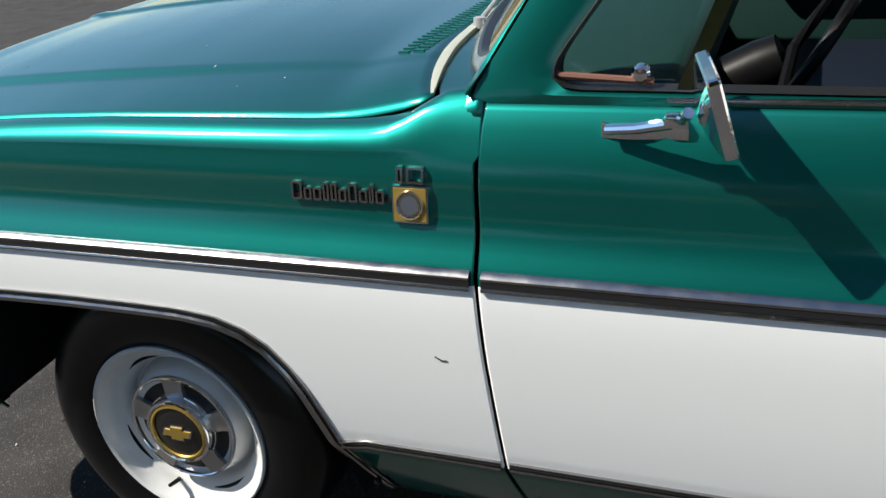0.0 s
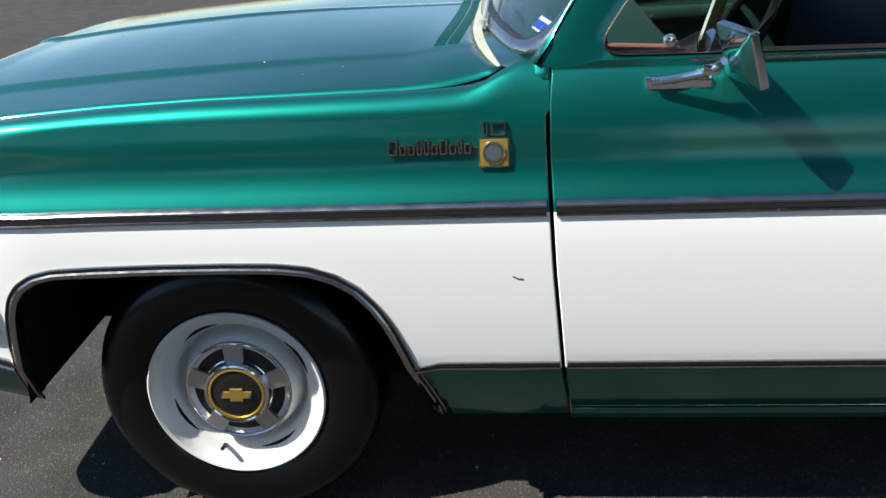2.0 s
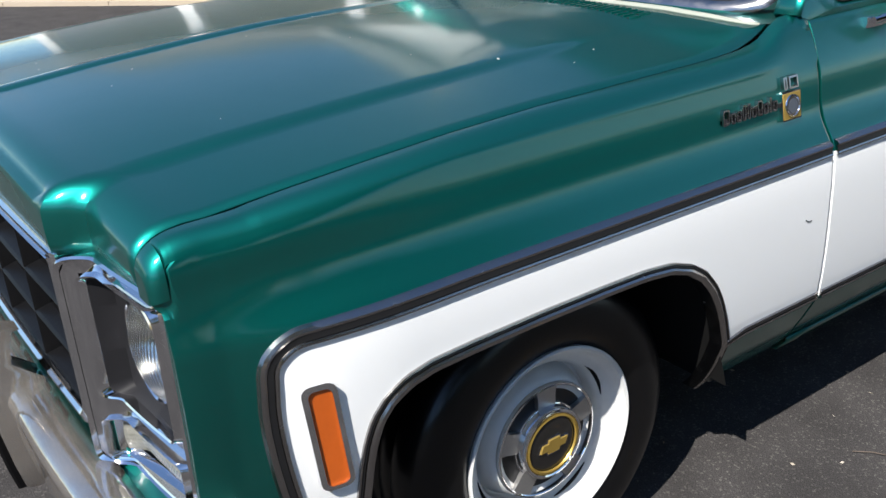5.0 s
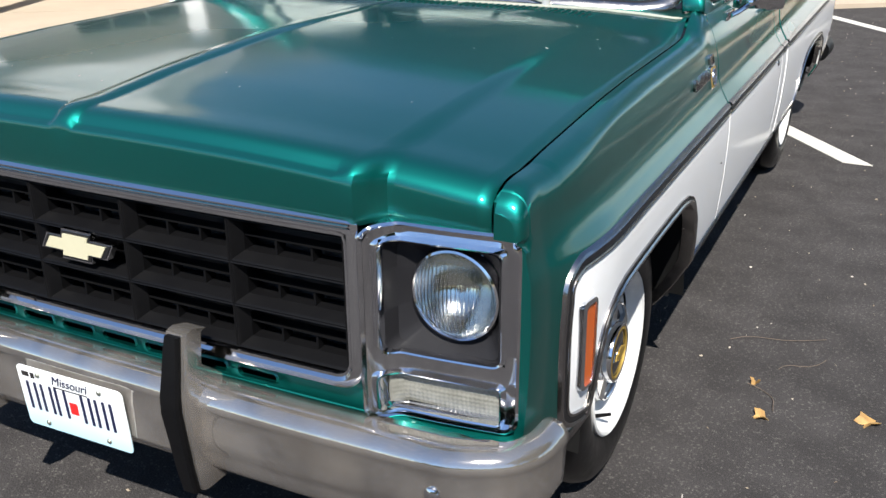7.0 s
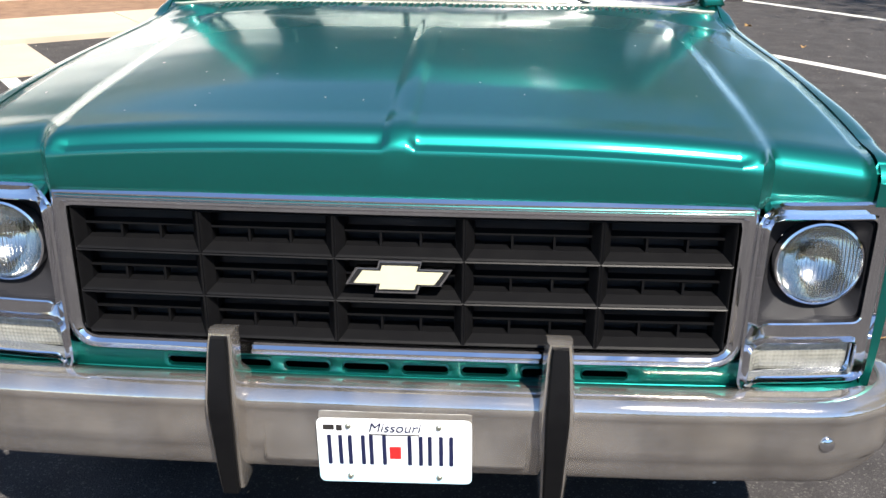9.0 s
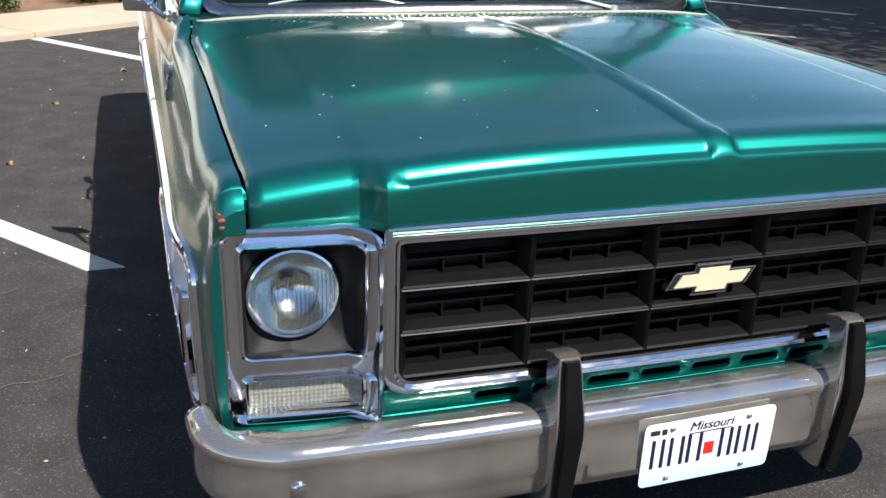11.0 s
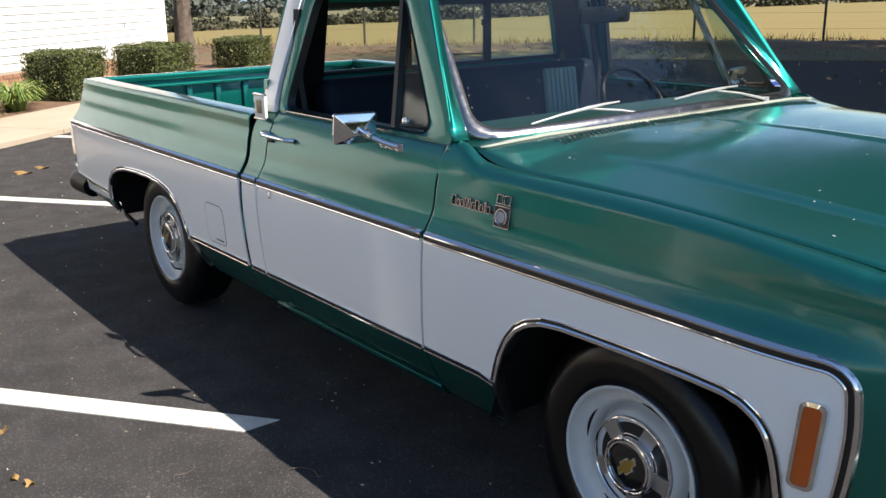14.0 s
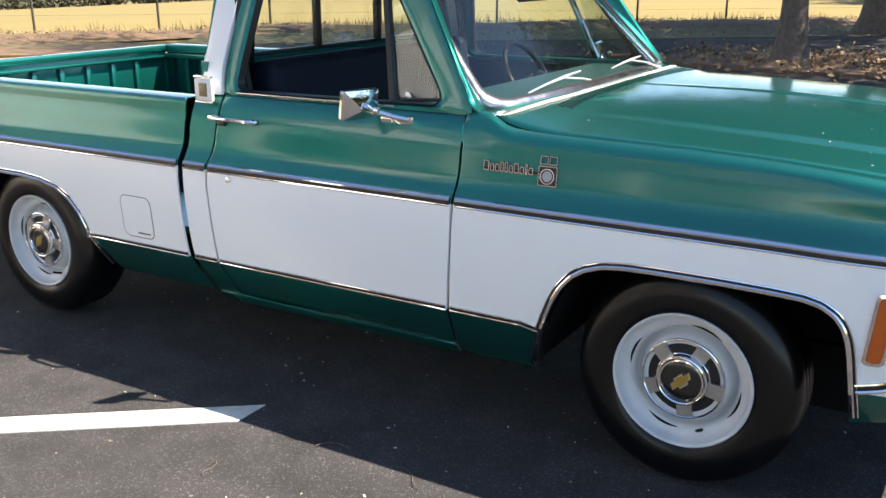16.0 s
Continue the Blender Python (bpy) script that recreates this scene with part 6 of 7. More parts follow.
for s in (1, -1):
    bm = bmesh.new()
    prism(bm, [(4.085, 0.56), (4.137, 0.56), (4.137, 0.78), (4.085, 0.78)], lambda a, b, d: Vector((s * (side_x(a, b) + d), a, b)), -0.05, 0.006)
    outward(bm)
    tl = part("tail_lamp", bm, CHROME, truck, "chrome framed tail lamp")
    bm = bmesh.new()
    prism(bm, [(4.115, 0.57), (4.15, 0.57), (4.15, 0.77), (4.115, 0.77)], lambda a, b, d: Vector((s * (side_x(a, b) + d), a, b)), -0.06, 0.0)
    outward(bm)
    part("lens", bm, mat("red_lens", (0.45, 0.01, 0.01), 0.2), tl, "red tail lens")
    # mud shield hanging behind the rear wheel opening
    bm = bmesh.new()
    tube(bm, [(s * 0.93, 3.60, 0.44), (s * 0.93, 3.55, 0.36), (s * 0.93, 3.42, 0.335)], 0.012, 8)
    outward(bm)
    part("bracket", bm, BLACK, truck, "dark bracket behind the wheel")

# ---- cab interior ----
VINYL = mat("dark_vinyl", (0.005, 0.009, 0.018), 0.6, 0.0, 0.3, 14.0, 0.06, 80.0, spec=0.2)
PALEV = mat("pale_ribbed_vinyl", (0.34, 0.44, 0.42), 0.45, 0.0, 0.25, 20.0)
seat = new("bench_seat")
seat.parent = truck
seat["label"] = "dark vinyl bench seat with a pale ribbed panel"
bm = bmesh.new()
box(bm, (0, 1.42, 0.70), (1.50, 0.54, 0.20), 0.05, segs=3)
part("seat_cushion", bm, VINYL, seat, "dark seat cushion")
bm = bmesh.new()
box(bm, (0, 1.725, 0.94), (1.50, 0.15, 0.52), 0.05, Matrix.Rotation(radians(-9), 3, "X"), segs=3)
part("backrest", bm, VINYL, seat, "dark seat backrest")
bm = bmesh.new()
for k in range(7):
    box(bm, (0.39 + 0.028 * k, 1.640, 0.955), (0.026, 0.03, 0.44), 0.009, Matrix.Rotation(radians(-9), 3, "X"))
part("ribbed_panel", bm, PALEV, seat, "pale ribbed seat panel")
dash = new("dashboard")
dash.parent = truck
dash["label"] = "green padded dashboard"
bm = bmesh.new()
box(bm, (0, 0.86, 1.03), (1.54, 0.34, 0.13), 0.03, segs=3)
box(bm, (0, 0.68, 1.06), (1.30, 0.12, 0.05), 0.015, segs=2)
box(bm, (0, 0.84, 0.88), (1.50, 0.10, 0.22), 0.02)
part("dash_pad", bm, mat("green_vinyl", (0.006, 0.034, 0.029), 0.5, 0.0, 0.25, 16.0, 0.05, 70.0), dash, "green dash pad")
bm = bmesh.new()
lathe(bm, [(0.0, 0.0), (0.05, 0.0), (0.055, 0.04), (0.05, 0.16), (0.0, 0.17)], 24, Matrix.Translation((0.455, 1.17, 1.035)) @ Matrix.Rotation(radians(-90), 4, "Z") @ Matrix.Rotation(radians(25), 4, "Y"))
outward(bm)
part("column", bm, BLACK, dash, "black steering column")
bm = bmesh.new()
SM = Matrix.Translation((0.455, 1.20, 1.045)) @ Matrix.Rotation(radians(-32), 4, "X")
tube(bm, [SM @ Vector((0.175 * math.cos(a), 0, 0.175 * math.sin(a))) for a in np.linspace(0, 2 * math.pi, 41)[:-1]], 0.012, 8, closed=True)
for a in (radians(-20), radians(200)):
    tube(bm, [SM @ Vector((0, -0.02, 0)), SM @ Vector((0.17 * math.cos(a), 0, 0.17 * math.sin(a)))], 0.011, 8)
outward(bm)
part("steering_wheel", bm, BLACK, dash, "black steering wheel")
bm = bmesh.new()
box(bm, (0.0, 0.97, 1.432), (0.26, 0.02, 0.06), 0.012)
tube(bm, [(0.0, 0.97, 1.445), (0.01, 0.985, 1.53)], 0.008, 8)
part("rear_view_mirror", bm, BLACK, truck, "dark rear-view mirror")
for s in (1, -1):
    bm = bmesh.new()
    box(bm, (s * 0.885, 1.28, 0.80), (0.02, 0.98, 0.56), 0.008)
    box(bm, (s * 0.865, 1.30, 0.93), (0.05, 0.40, 0.05), 0.015)
    part("door_card", bm, mat("door_card_green", (0.010, 0.040, 0.034), 0.6, 0.0, 0.2, 14.0, spec=0.3), truck, "dark green inner door panel")
    bm = bmesh.new()
    box(bm, (s * 0.878, 1.26, 1.082), (0.034, 0.94, 0.034), 0.008)
    part("inner_sill", bm, GREEN, truck, "green painted inner window sill")
    bm = bmesh.new()
    tube(bm, [(s * 0.80, 1.79, 1.46), (s * 0.83, 1.77, 1.2), (s * 0.80, 1.74, 0.85)], 0.022, 6)
    part("seat_belt", bm, BLACKTRIM, truck, "hanging black seat belt")
bm = bmesh.new()
prism(bm, [(0.87, 0.063), (0.965, 0.057), (0.96, 0.118), (0.87, 0.125)], lambda a, b, d: ws_at(a, b, d), -0.006, -0.004)
stk = part("sticker", bm, mat("blue_sticker", (0.008, 0.035, 0.30), 0.4), truck, "blue and white windshield sticker")
for h0 in (0.064, 0.104, 0.112):
    bm = bmesh.new()
    prism(bm, [(0.875, h0), (0.955, h0 - 0.004), (0.955, h0 + 0.003), (0.875, h0 + 0.007)], lambda a, b, d: ws_at(a, b, d), -0.0042, -0.003)
    part("bar", bm, mat("sticker_white", (0.55, 0.57, 0.60), 0.5), stk)
# worn spots on the fenders
CHIP = mat("red_primer", (0.42, 0.07, 0.04), 0.7)
for y0, z0, w_, h_ in ((-0.730, 0.952, 0.010, 0.003), (-0.734, 0.944, 0.004, 0.006), (-0.728, 0.946, 0.006, 0.002), (-0.735, 0.930, 0.003, 0.004)):
    bm = bmesh.new()
    prism(bm, rounded(y0, z0 - h_, y0 + w_, z0, 0.002, 2), lambda a, b, d: Vector((-(side_x(a, b) + d), a, b)), -0.002, 0.0016)
    outward(bm)
    part("paint_chip", bm, CHIP, truck, "chipped paint showing red primer")
bm = bmesh.new()
prism(bm, [(0.664, 0.678), (0.676, 0.671), (0.685, 0.672), (0.684, 0.6705), (0.675, 0.6695), (0.663, 0.6765)], lambda a, b, d: Vector((side_x(a, b) + d, a, b)), -0.001, 0.0012)
outward(bm)
part("paint_scratch", bm, BLACKTRIM, truck, "short dark scratch in the white paint")

# pale specks of grit and chipped paint on the hood
rs = random.Random(11)
bm = bmesh.new()
for _ in range(34):
    x, y, r_ = rs.uniform(-0.82, 0.82), rs.uniform(-0.66, 0.42), rs.uniform(0.0008, 0.0022)
    turn_, long_ = rs.uniform(0, 3.14), rs.uniform(1.0, 2.2)
    pts = [(x + r_ * (long_ * math.cos(k) * math.cos(turn_) - math.sin(k) * math.sin(turn_)), y + r_ * (long_ * math.cos(k) * math.sin(turn_) + math.sin(k) * math.cos(turn_))) for k in (0, 1.1, 2.0, 3.2, 4.1, 5.3)]
    prism(bm, pts, lambda a, b, d: Vector((a, b, hood_z(a, b) + d)), -0.001, 0.0007)
outward(bm)
part("paint_speck", bm, mat("pale_speck", (0.34, 0.38, 0.36), 0.7), truck, "pale specks scattered over the hood")["kind"] = "stuff"

# ---- building behind the walk ----
house = tagged(new("house"), "white lap-sided building on a low brick base", "house")
bm = bmesh.new()
uvbox(bm, -10.0, 13.2, 10.22, 10.45, 0.0, 4.0)
uvbox(bm, -10.0, -9.78, 10.45, 16.0, 0.0, 4.0)
uvbox(bm, 12.98, 13.2, 10.45, 16.0, 0.0, 4.0)
part("wall", bm, SIDING, house, "white sided wall", smooth=False)
def board(bm, u0, u1, z, h=0.118):
    prism(bm, [(0.0, 0.0), (0.020, 0.0), (0.004, h), (0.0, h)], lambda a, b, d: uv(d, 10.22 - a, z + b), u0, u1)
bm = bmesh.new()
board(bm, -10.0, 13.1, 0.0)
outward(bm)
b0 = part("siding_board", bm, SIDING, house, smooth=False)
b0.location.z = 0.40
for k in range(1, 31):
    b = new("siding_board", b0.data)
    b.parent = house
    b.location.z = 0.40 + 0.115 * k
bm = bmesh.new()
uvbox(bm, 13.1, 13.215, 10.18, 10.30, 0.30, 4.0)
part("corner_board", bm, SIDING, house, "white corner board", smooth=False)
bm = bmesh.new()
uvbox(bm, -10.01, 13.15, 10.205, 10.25, 0.0, 0.40)
base_w = part("foundation", bm, mat("mortar", (0.45, 0.38, 0.30), 0.95, 0.0, 0.3, 20.0), house, "brick foundation", smooth=False)
bm = bmesh.new()
prism(bm, [(-0.098, -0.030), (0.098, -0.030), (0.098, 0.030), (-0.098, 0.030)], lambda a, b, d: Vector((0.8 * a - 0.6 * d, 0.6 * a + 0.8 * d, b)), -0.008, 0.02)
brick_me = finish("brick", bm, BRICK, base_w, smooth=False)
first = True
for r in range(5):
    for k in range(48):
        u_ = 3.6 + 0.208 * k + (0.104 if r % 2 else 0)
        ob = brick_me if first else new("brick", brick_me.data)
        first = False
        ob.parent = base_w
        ob.location = uv(u_, 10.203, 0.042 + 0.072 * r)
bm = bmesh.new()
prism(bm, [(9.75, 3.95), (9.75, 4.12), (13.4, 5.8), (16.6, 4.12), (16.6, 3.95)], lambda a, b, d: uv(d, a, b), -10.45, 13.7)
part("roof", bm, mat("grey_shingles", (0.12, 0.115, 0.11), 0.9, 0.0, 0.4, 14.0, 0.4, 30.0), house, "grey shingle roof", smooth=False)
# gabled entrance porch with a window in its shade
upv = lambda a, b, d: uv(a, d, b)
porch_roof_mat = bpy.data.materials["grey_shingles"]
PU = -2.08
for s_ in (1, -1):
    bm = bmesh.new()
    prism(bm, [(PU, 5.05), (PU + 1.62 * s_, 3.42), (PU + 1.62 * s_, 3.54), (PU, 5.18)], upv, 7.62, 10.21)
    outward(bm)
    part("porch_roof", bm, porch_roof_mat, house, "grey shingle porch roof", smooth=False)
    bm = bmesh.new()
    prism(bm, [(PU, 4.86), (PU + 1.58 * s_, 3.27), (PU + 1.58 * s_, 3.41), (PU, 5.04)], upv, 7.64, 7.69)
    outward(bm)
    part("rake_board", bm, SIDING, house, "white rake board", smooth=False)
    bm = bmesh.new()
    uc = PU + 1.14 * s_
    uvbox(bm, uc - 0.10, uc + 0.10, 7.86, 8.06, 0.05, 2.95)
    uvbox(bm, uc - 0.14, uc + 0.14, 7.82, 8.10, 0.05, 0.22)
    uvbox(bm, uc - 0.13, uc + 0.13, 7.83, 8.09, 2.84, 2.955)
    part("porch_post", bm, SIDING, house, "square white porch post", smooth=False)
bm = bmesh.new()
prism(bm, [(7.58, 3.10), (7.58, 3.21), (10.19, 4.22), (10.19, 4.10)], lambda a, b, d: uv(d, a, b), -10.4, -0.45)
outward(bm)
part("porch_roof", bm, mat("tan_shingles", (0.30, 0.255, 0.22), 0.9, 0.0, 0.4, 14.0, 0.4, 30.0), house, "tan shingle roof over the long porch", smooth=False)
for uc in (-5.5, -7.8, -10.1):
    bm = bmesh.new()
    uvbox(bm, uc - 0.10, uc + 0.10, 7.86, 8.06, 0.05, 2.95)
    uvbox(bm, uc - 0.14, uc + 0.14, 7.82, 8.10, 0.05, 0.22)
    uvbox(bm, uc - 0.13, uc + 0.13, 7.83, 8.09, 2.84, 2.955)
    part("porch_post", bm, SIDING, house, "square white porch post", smooth=False)
bm = bmesh.new()
uvbox(bm, -10.3, PU - 1.345, 7.86, 8.06, 2.96, 3.12)
part("porch_beam", bm, SIDING, house, smooth=False)
bm = bmesh.new()
prism(bm, [(PU - 1.36, 3.235), (PU + 1.36, 3.235), (PU, 4.80)], upv, 7.86, 7.96)
outward(bm)
part("pediment", bm, SIDING, house, "white gable face", smooth=False)
bm = bmesh.new()
uvbox(bm, PU - 1.34, PU + 1.34, 7.84, 8.08, 2.96, 3.23)
part("porch_beam", bm, SIDING, house, smooth=False)
bm = bmesh.new()
uvbox(bm, PU - 1.32, PU + 1.32, 8.08, 10.19, 3.10, 3.15)
part("porch_ceiling", bm, SIDING, house, smooth=False)
win = new("window")
win.parent = house
bm = bmesh.new()
for u0, u1, z0, z1 in ((-2.75, -2.68, 0.95, 2.35), (-1.32, -1.25, 0.95, 2.35), (-2.75, -1.25, 2.35, 2.44), (-2.80, -1.20, 0.87, 0.95)):
    uvbox(bm, u0, u1, 10.14, 10.20, z0, z1)
part("window_frame", bm, SIDING, win, "white window frame", smooth=False)
for k in range(3):
    bm = bmesh.new()
    uvbox(bm, -2.68 + 0.4533 * k, -2.68 + 0.4533 * (k + 1) - 0.03, 10.165, 10.18, 0.95, 2.35)
    part("pane", bm, mat("dark_window_glass", (0.02, 0.022, 0.025), 0.08), win, "dark reflecting glass", smooth=False)
# ---- foliage helpers ----
def leaves(name, centres, size, material, parent=None, label="", flat=0.0, aspect=0.5):
    """Many small folded leaves at the given points, as one mesh."""
    rng = np.random.default_rng(len(centres) + int(1000 * size))
    n = len(centres)
    c = np.asarray(centres, float)
    a = rng.normal(size=(n, 3))
    a[:, 2] *= 1 - flat
    a /= np.linalg.norm(a, axis=1)[:, None]
    b = np.cross(a, rng.normal(size=(n, 3)))
    b /= np.linalg.norm(b, axis=1)[:, None]
    k = size * rng.uniform(0.6, 1.3, (n, 1))
    v = np.stack([c - a * k * 0.5, c + b * k * aspect * 0.5, c + a * k * 0.5, c - b * k * aspect * 0.5], 1).reshape(-1, 3)
    me = bpy.data.meshes.new(name)
    me.from_pydata(v.tolist(), [], np.arange(4 * n).reshape(n, 4).tolist())
    me.materials.append(material)
    ob = new(name, me)
    if parent is not None:
        ob.parent = parent
    tagged(ob, label, kind="stuff")
    return ob

def island_leaf(name, c1, c2, c3, rough=0.5):
    m = bpy.data.materials.new(name)
    m.use_nodes = True
    nt = m.node_tree
    g = nt.nodes.new("ShaderNodeNewGeometry")
    r = nt.nodes.new("ShaderNodeValToRGB")
    r.color_ramp.elements[0].color, r.color_ramp.elements[1].color = (*c1, 1), (*c3, 1)
    e = r.color_ramp.elements.new(0.5)
    e.color = (*c2, 1)
    nt.links.new(g.outputs["Random Per Island"], r.inputs[0])
    nt.links.new(r.outputs[0], nt.nodes["Principled BSDF"].inputs["Base Color"])
    nt.nodes["Principled BSDF"].inputs["Roughness"].default_value = rough
    return m

HEDGE = island_leaf("hedge_leaves", (0.036, 0.050, 0.012), (0.070, 0.090, 0.020), (0.15, 0.155, 0.045))
CROWN = island_leaf("crown_leaves", (0.03, 0.06, 0.012), (0.07, 0.10, 0.02), (0.16, 0.13, 0.03))
# distance haze is mixed into these pale, greyed leaf colours
FAR = island_leaf("far_leaves_hazed", (0.082, 0.092, 0.072), (0.088, 0.098, 0.076), (0.100, 0.106, 0.082), 0.95)
BLADE = island_leaf("blade_leaves", (0.06, 0.12, 0.02), (0.13, 0.20, 0.035), (0.26, 0.27, 0.07))
DRY = island_leaf("dry_leaves", (0.10, 0.055, 0.025), (0.24, 0.15, 0.07), (0.42, 0.30, 0.16), 0.8)

rng = np.random.default_rng(7)
def hedge(u0, u1, v0, v1, h):
    root = tagged(new("hedge"), "clipped green box hedge beside the white wall", "hedge", "hedges along the wall")
    # solid dark box gives the shade between the leaves by its colour
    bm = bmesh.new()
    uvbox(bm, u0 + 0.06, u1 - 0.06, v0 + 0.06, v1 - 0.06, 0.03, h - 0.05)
    part("core", bm, mat("hedge_inner_shade", (0.018, 0.022, 0.008), 0.95), root, "dark box for the shade inside the hedge", smooth=False)
    pts = []
    area = (u1 - u0) * (v1 - v0) + 2 * h * ((u1 - u0) + (v1 - v0))
    for _ in range(int(area * 3000)):
        f = rng.random()
        a, b, c = rng.random(3)
        top = (u1 - u0) * (v1 - v0) / area
        if f < top:
            p = (u0 + a * (u1 - u0), v0 + b * (v1 - v0), h)
        elif rng.random() < (u1 - u0) / ((u1 - u0) + (v1 - v0)):
            p = (u0 + a * (u1 - u0), v0 if c < 0.6 else v1, 0.06 + b * (h - 0.06))
        else:
            p = (u0 if c < 0.5 else u1, v0 + a * (v1 - v0), 0.06 + b * (h - 0.06))
        bulge = 0.022 * math.sin(p[0] * 9.1) * math.cos(p[2] * 8 + p[1] * 5)
        q = uv(p[0], p[1], p[2])
        cen = uv((u0 + u1) / 2, (v0 + v1) / 2, h / 2)
        d = (q - cen).normalized()
        q = q + d * (bulge + rng.normal() * 0.020 - 0.008)
        pts.append(tuple(q))
    leaves("leaves", pts, 0.034, HEDGE, root, "small glossy green leaves", aspect=0.6)
for h in ((5.80, 6.88, 8.75, 9.2, 0.76), (8.35, 9.25, 8.8, 9.6, 0.70), (10.5, 11.72, 8.8, 9.6, 0.65), (13.8, 14.85, 8.8, 9.6, 0.59), (2.4, 3.8, 8.75, 9.6, 0.78)):
    hedge(*h)

def clump(u_, v_, r=0.36, n=150, hgt=0.42):
    bm = bmesh.new()
    for k in range(n):
        a, l = rng.random() * 2 * math.pi, hgt * rng.uniform(0.6, 1.25)
        rr = rng.random() * 0.10
        base = uv(u_ + rr * math.cos(a), v_ + rr * math.sin(a), 0.03)
        out = Vector((math.cos(a), math.sin(a), 0))
        side = Vector((-out.y, out.x, 0)) * 0.010
        pts = [base, base + out * l * 0.28 + Vector((0, 0, l * 0.55)), base + out * l * 0.62 + Vector((0, 0, l * 0.66)), base + out * l * 0.95 + Vector((0, 0, l * 0.42))]
        wv = [1.0, 1.0, 0.8, 0.1]
        L = [bm.verts.new(p + side * w_) for p, w_ in zip(pts, wv)]
        R_ = [bm.verts.new(p - side * w_) for p, w_ in zip(pts, wv)]
        for i in range(3):
            bm.faces.new((L[i], L[i + 1], R_[i + 1], R_[i]))
    ob = finish("ornamental_grass", bm, BLADE)
    tagged(ob, "arching green ornamental grass clump in mulch", "grass clump", "grass clumps")
for u_, v_ in ((7.35, 8.95), (5.25, 8.78), (7.75, 9.3), (4.85, 9.0)):
    clump(u_, v_)

# ---- verge, dirt strip, fence, trees, far woods ----
GRASS = mat("verge_grass", (0.13, 0.115, 0.045), 0.95, 0.0, 0.7, 0.9, 0.6, 25.0, dark=(0.10, 0.07, 0.035))
DIRT = mat("leafy_dirt", (0.20, 0.125, 0.065), 0.95, 0.0, 0.8, 2.2, 0.9, 14.0, dark=(0.085, 0.055, 0.035))
bm = bmesh.new()
uvbox(bm, 17.005, 20.2, -40, 5.0, -0.2, 0.012)
uvbox(bm, 17.005, 17.75, 5.004, 30, -0.2, 0.012)
verge = tagged(finish("verge", bm, GRASS, smooth=False), "patchy grass verge beyond the lot", "grass", kind="structure")
bm = bmesh.new()
uvbox(bm, 14.9, 17.0, 5.0, 14.0, -0.2, 0.014)
tagged(finish("dirt_patch", bm, DIRT, smooth=False), "bare brown dirt at the lot's corner", "dirt", kind="structure")
bm = bmesh.new()
us, vs = np.linspace(20.2, 23.4, 12), np.linspace(-40, 34, 120)
grid(bm, [[uv(a - 2.5 * sstep(2.5, 7.5, b), b, 0.012 + (0.0 if i in (0, 11) else 0.16 * math.sin(math.pi * i / 11) * (0.6 + 0.8 * noise.noise((a * 0.7, b * 0.5, 0))))) - Vector((0, 0, 0.25 if i == 11 else 0)) for b in vs] for i, a in enumerate(us)])
outward(bm)
dirt = tagged(finish("dirt_bank", bm, DIRT), "low brown dirt bank along the field fence", "dirt bank", kind="structure")
pts = []
for _ in range(9000):
    a, b = rng.uniform(17.0, 23.2), rng.uniform(-30, 28)
    if a < 20.2 and b > 2.0:
        continue
    pts.append(tuple(uv(a - 2.5 * sstep(2.5, 7.5, b), b, 0.03 + (0.13 * math.sin(math.pi * (a - 20.2) / 3.2) if a > 20.2 else 0))))
tagged(leaves("leaf_litter", pts, 0.05, DRY, flat=0.3, aspect=0.5), "dry brown leaf litter on the verge", "leaf litter")
# island of mulch round the near tree
bm = bmesh.new()
pts_i = [(12.9 + 2.4 * math.cos(a) * 0.8 - 4.0 * math.sin(a) * 0.1, 0.2 + 4.4 * math.sin(a)) for a in np.linspace(0, 2 * math.pi, 40)[:-1]]
prism(bm, pts_i, lambda a, b, d: Vector((a, b, d)), -0.05, 0.05)
tagged(finish("mulch_island", bm, MULCH, smooth=False), "brown mulch island round the tree", "mulch", kind="structure")
pts = [(12.9 + rng.normal() * 1.3, 0.2 + rng.normal() * 2.4, 0.06 + rng.random() * 0.03) for _ in range(2500)]
tagged(leaves("fallen_leaves", pts, 0.10, DRY, flat=0.4), "fallen leaves on mulch", "leaf litter")

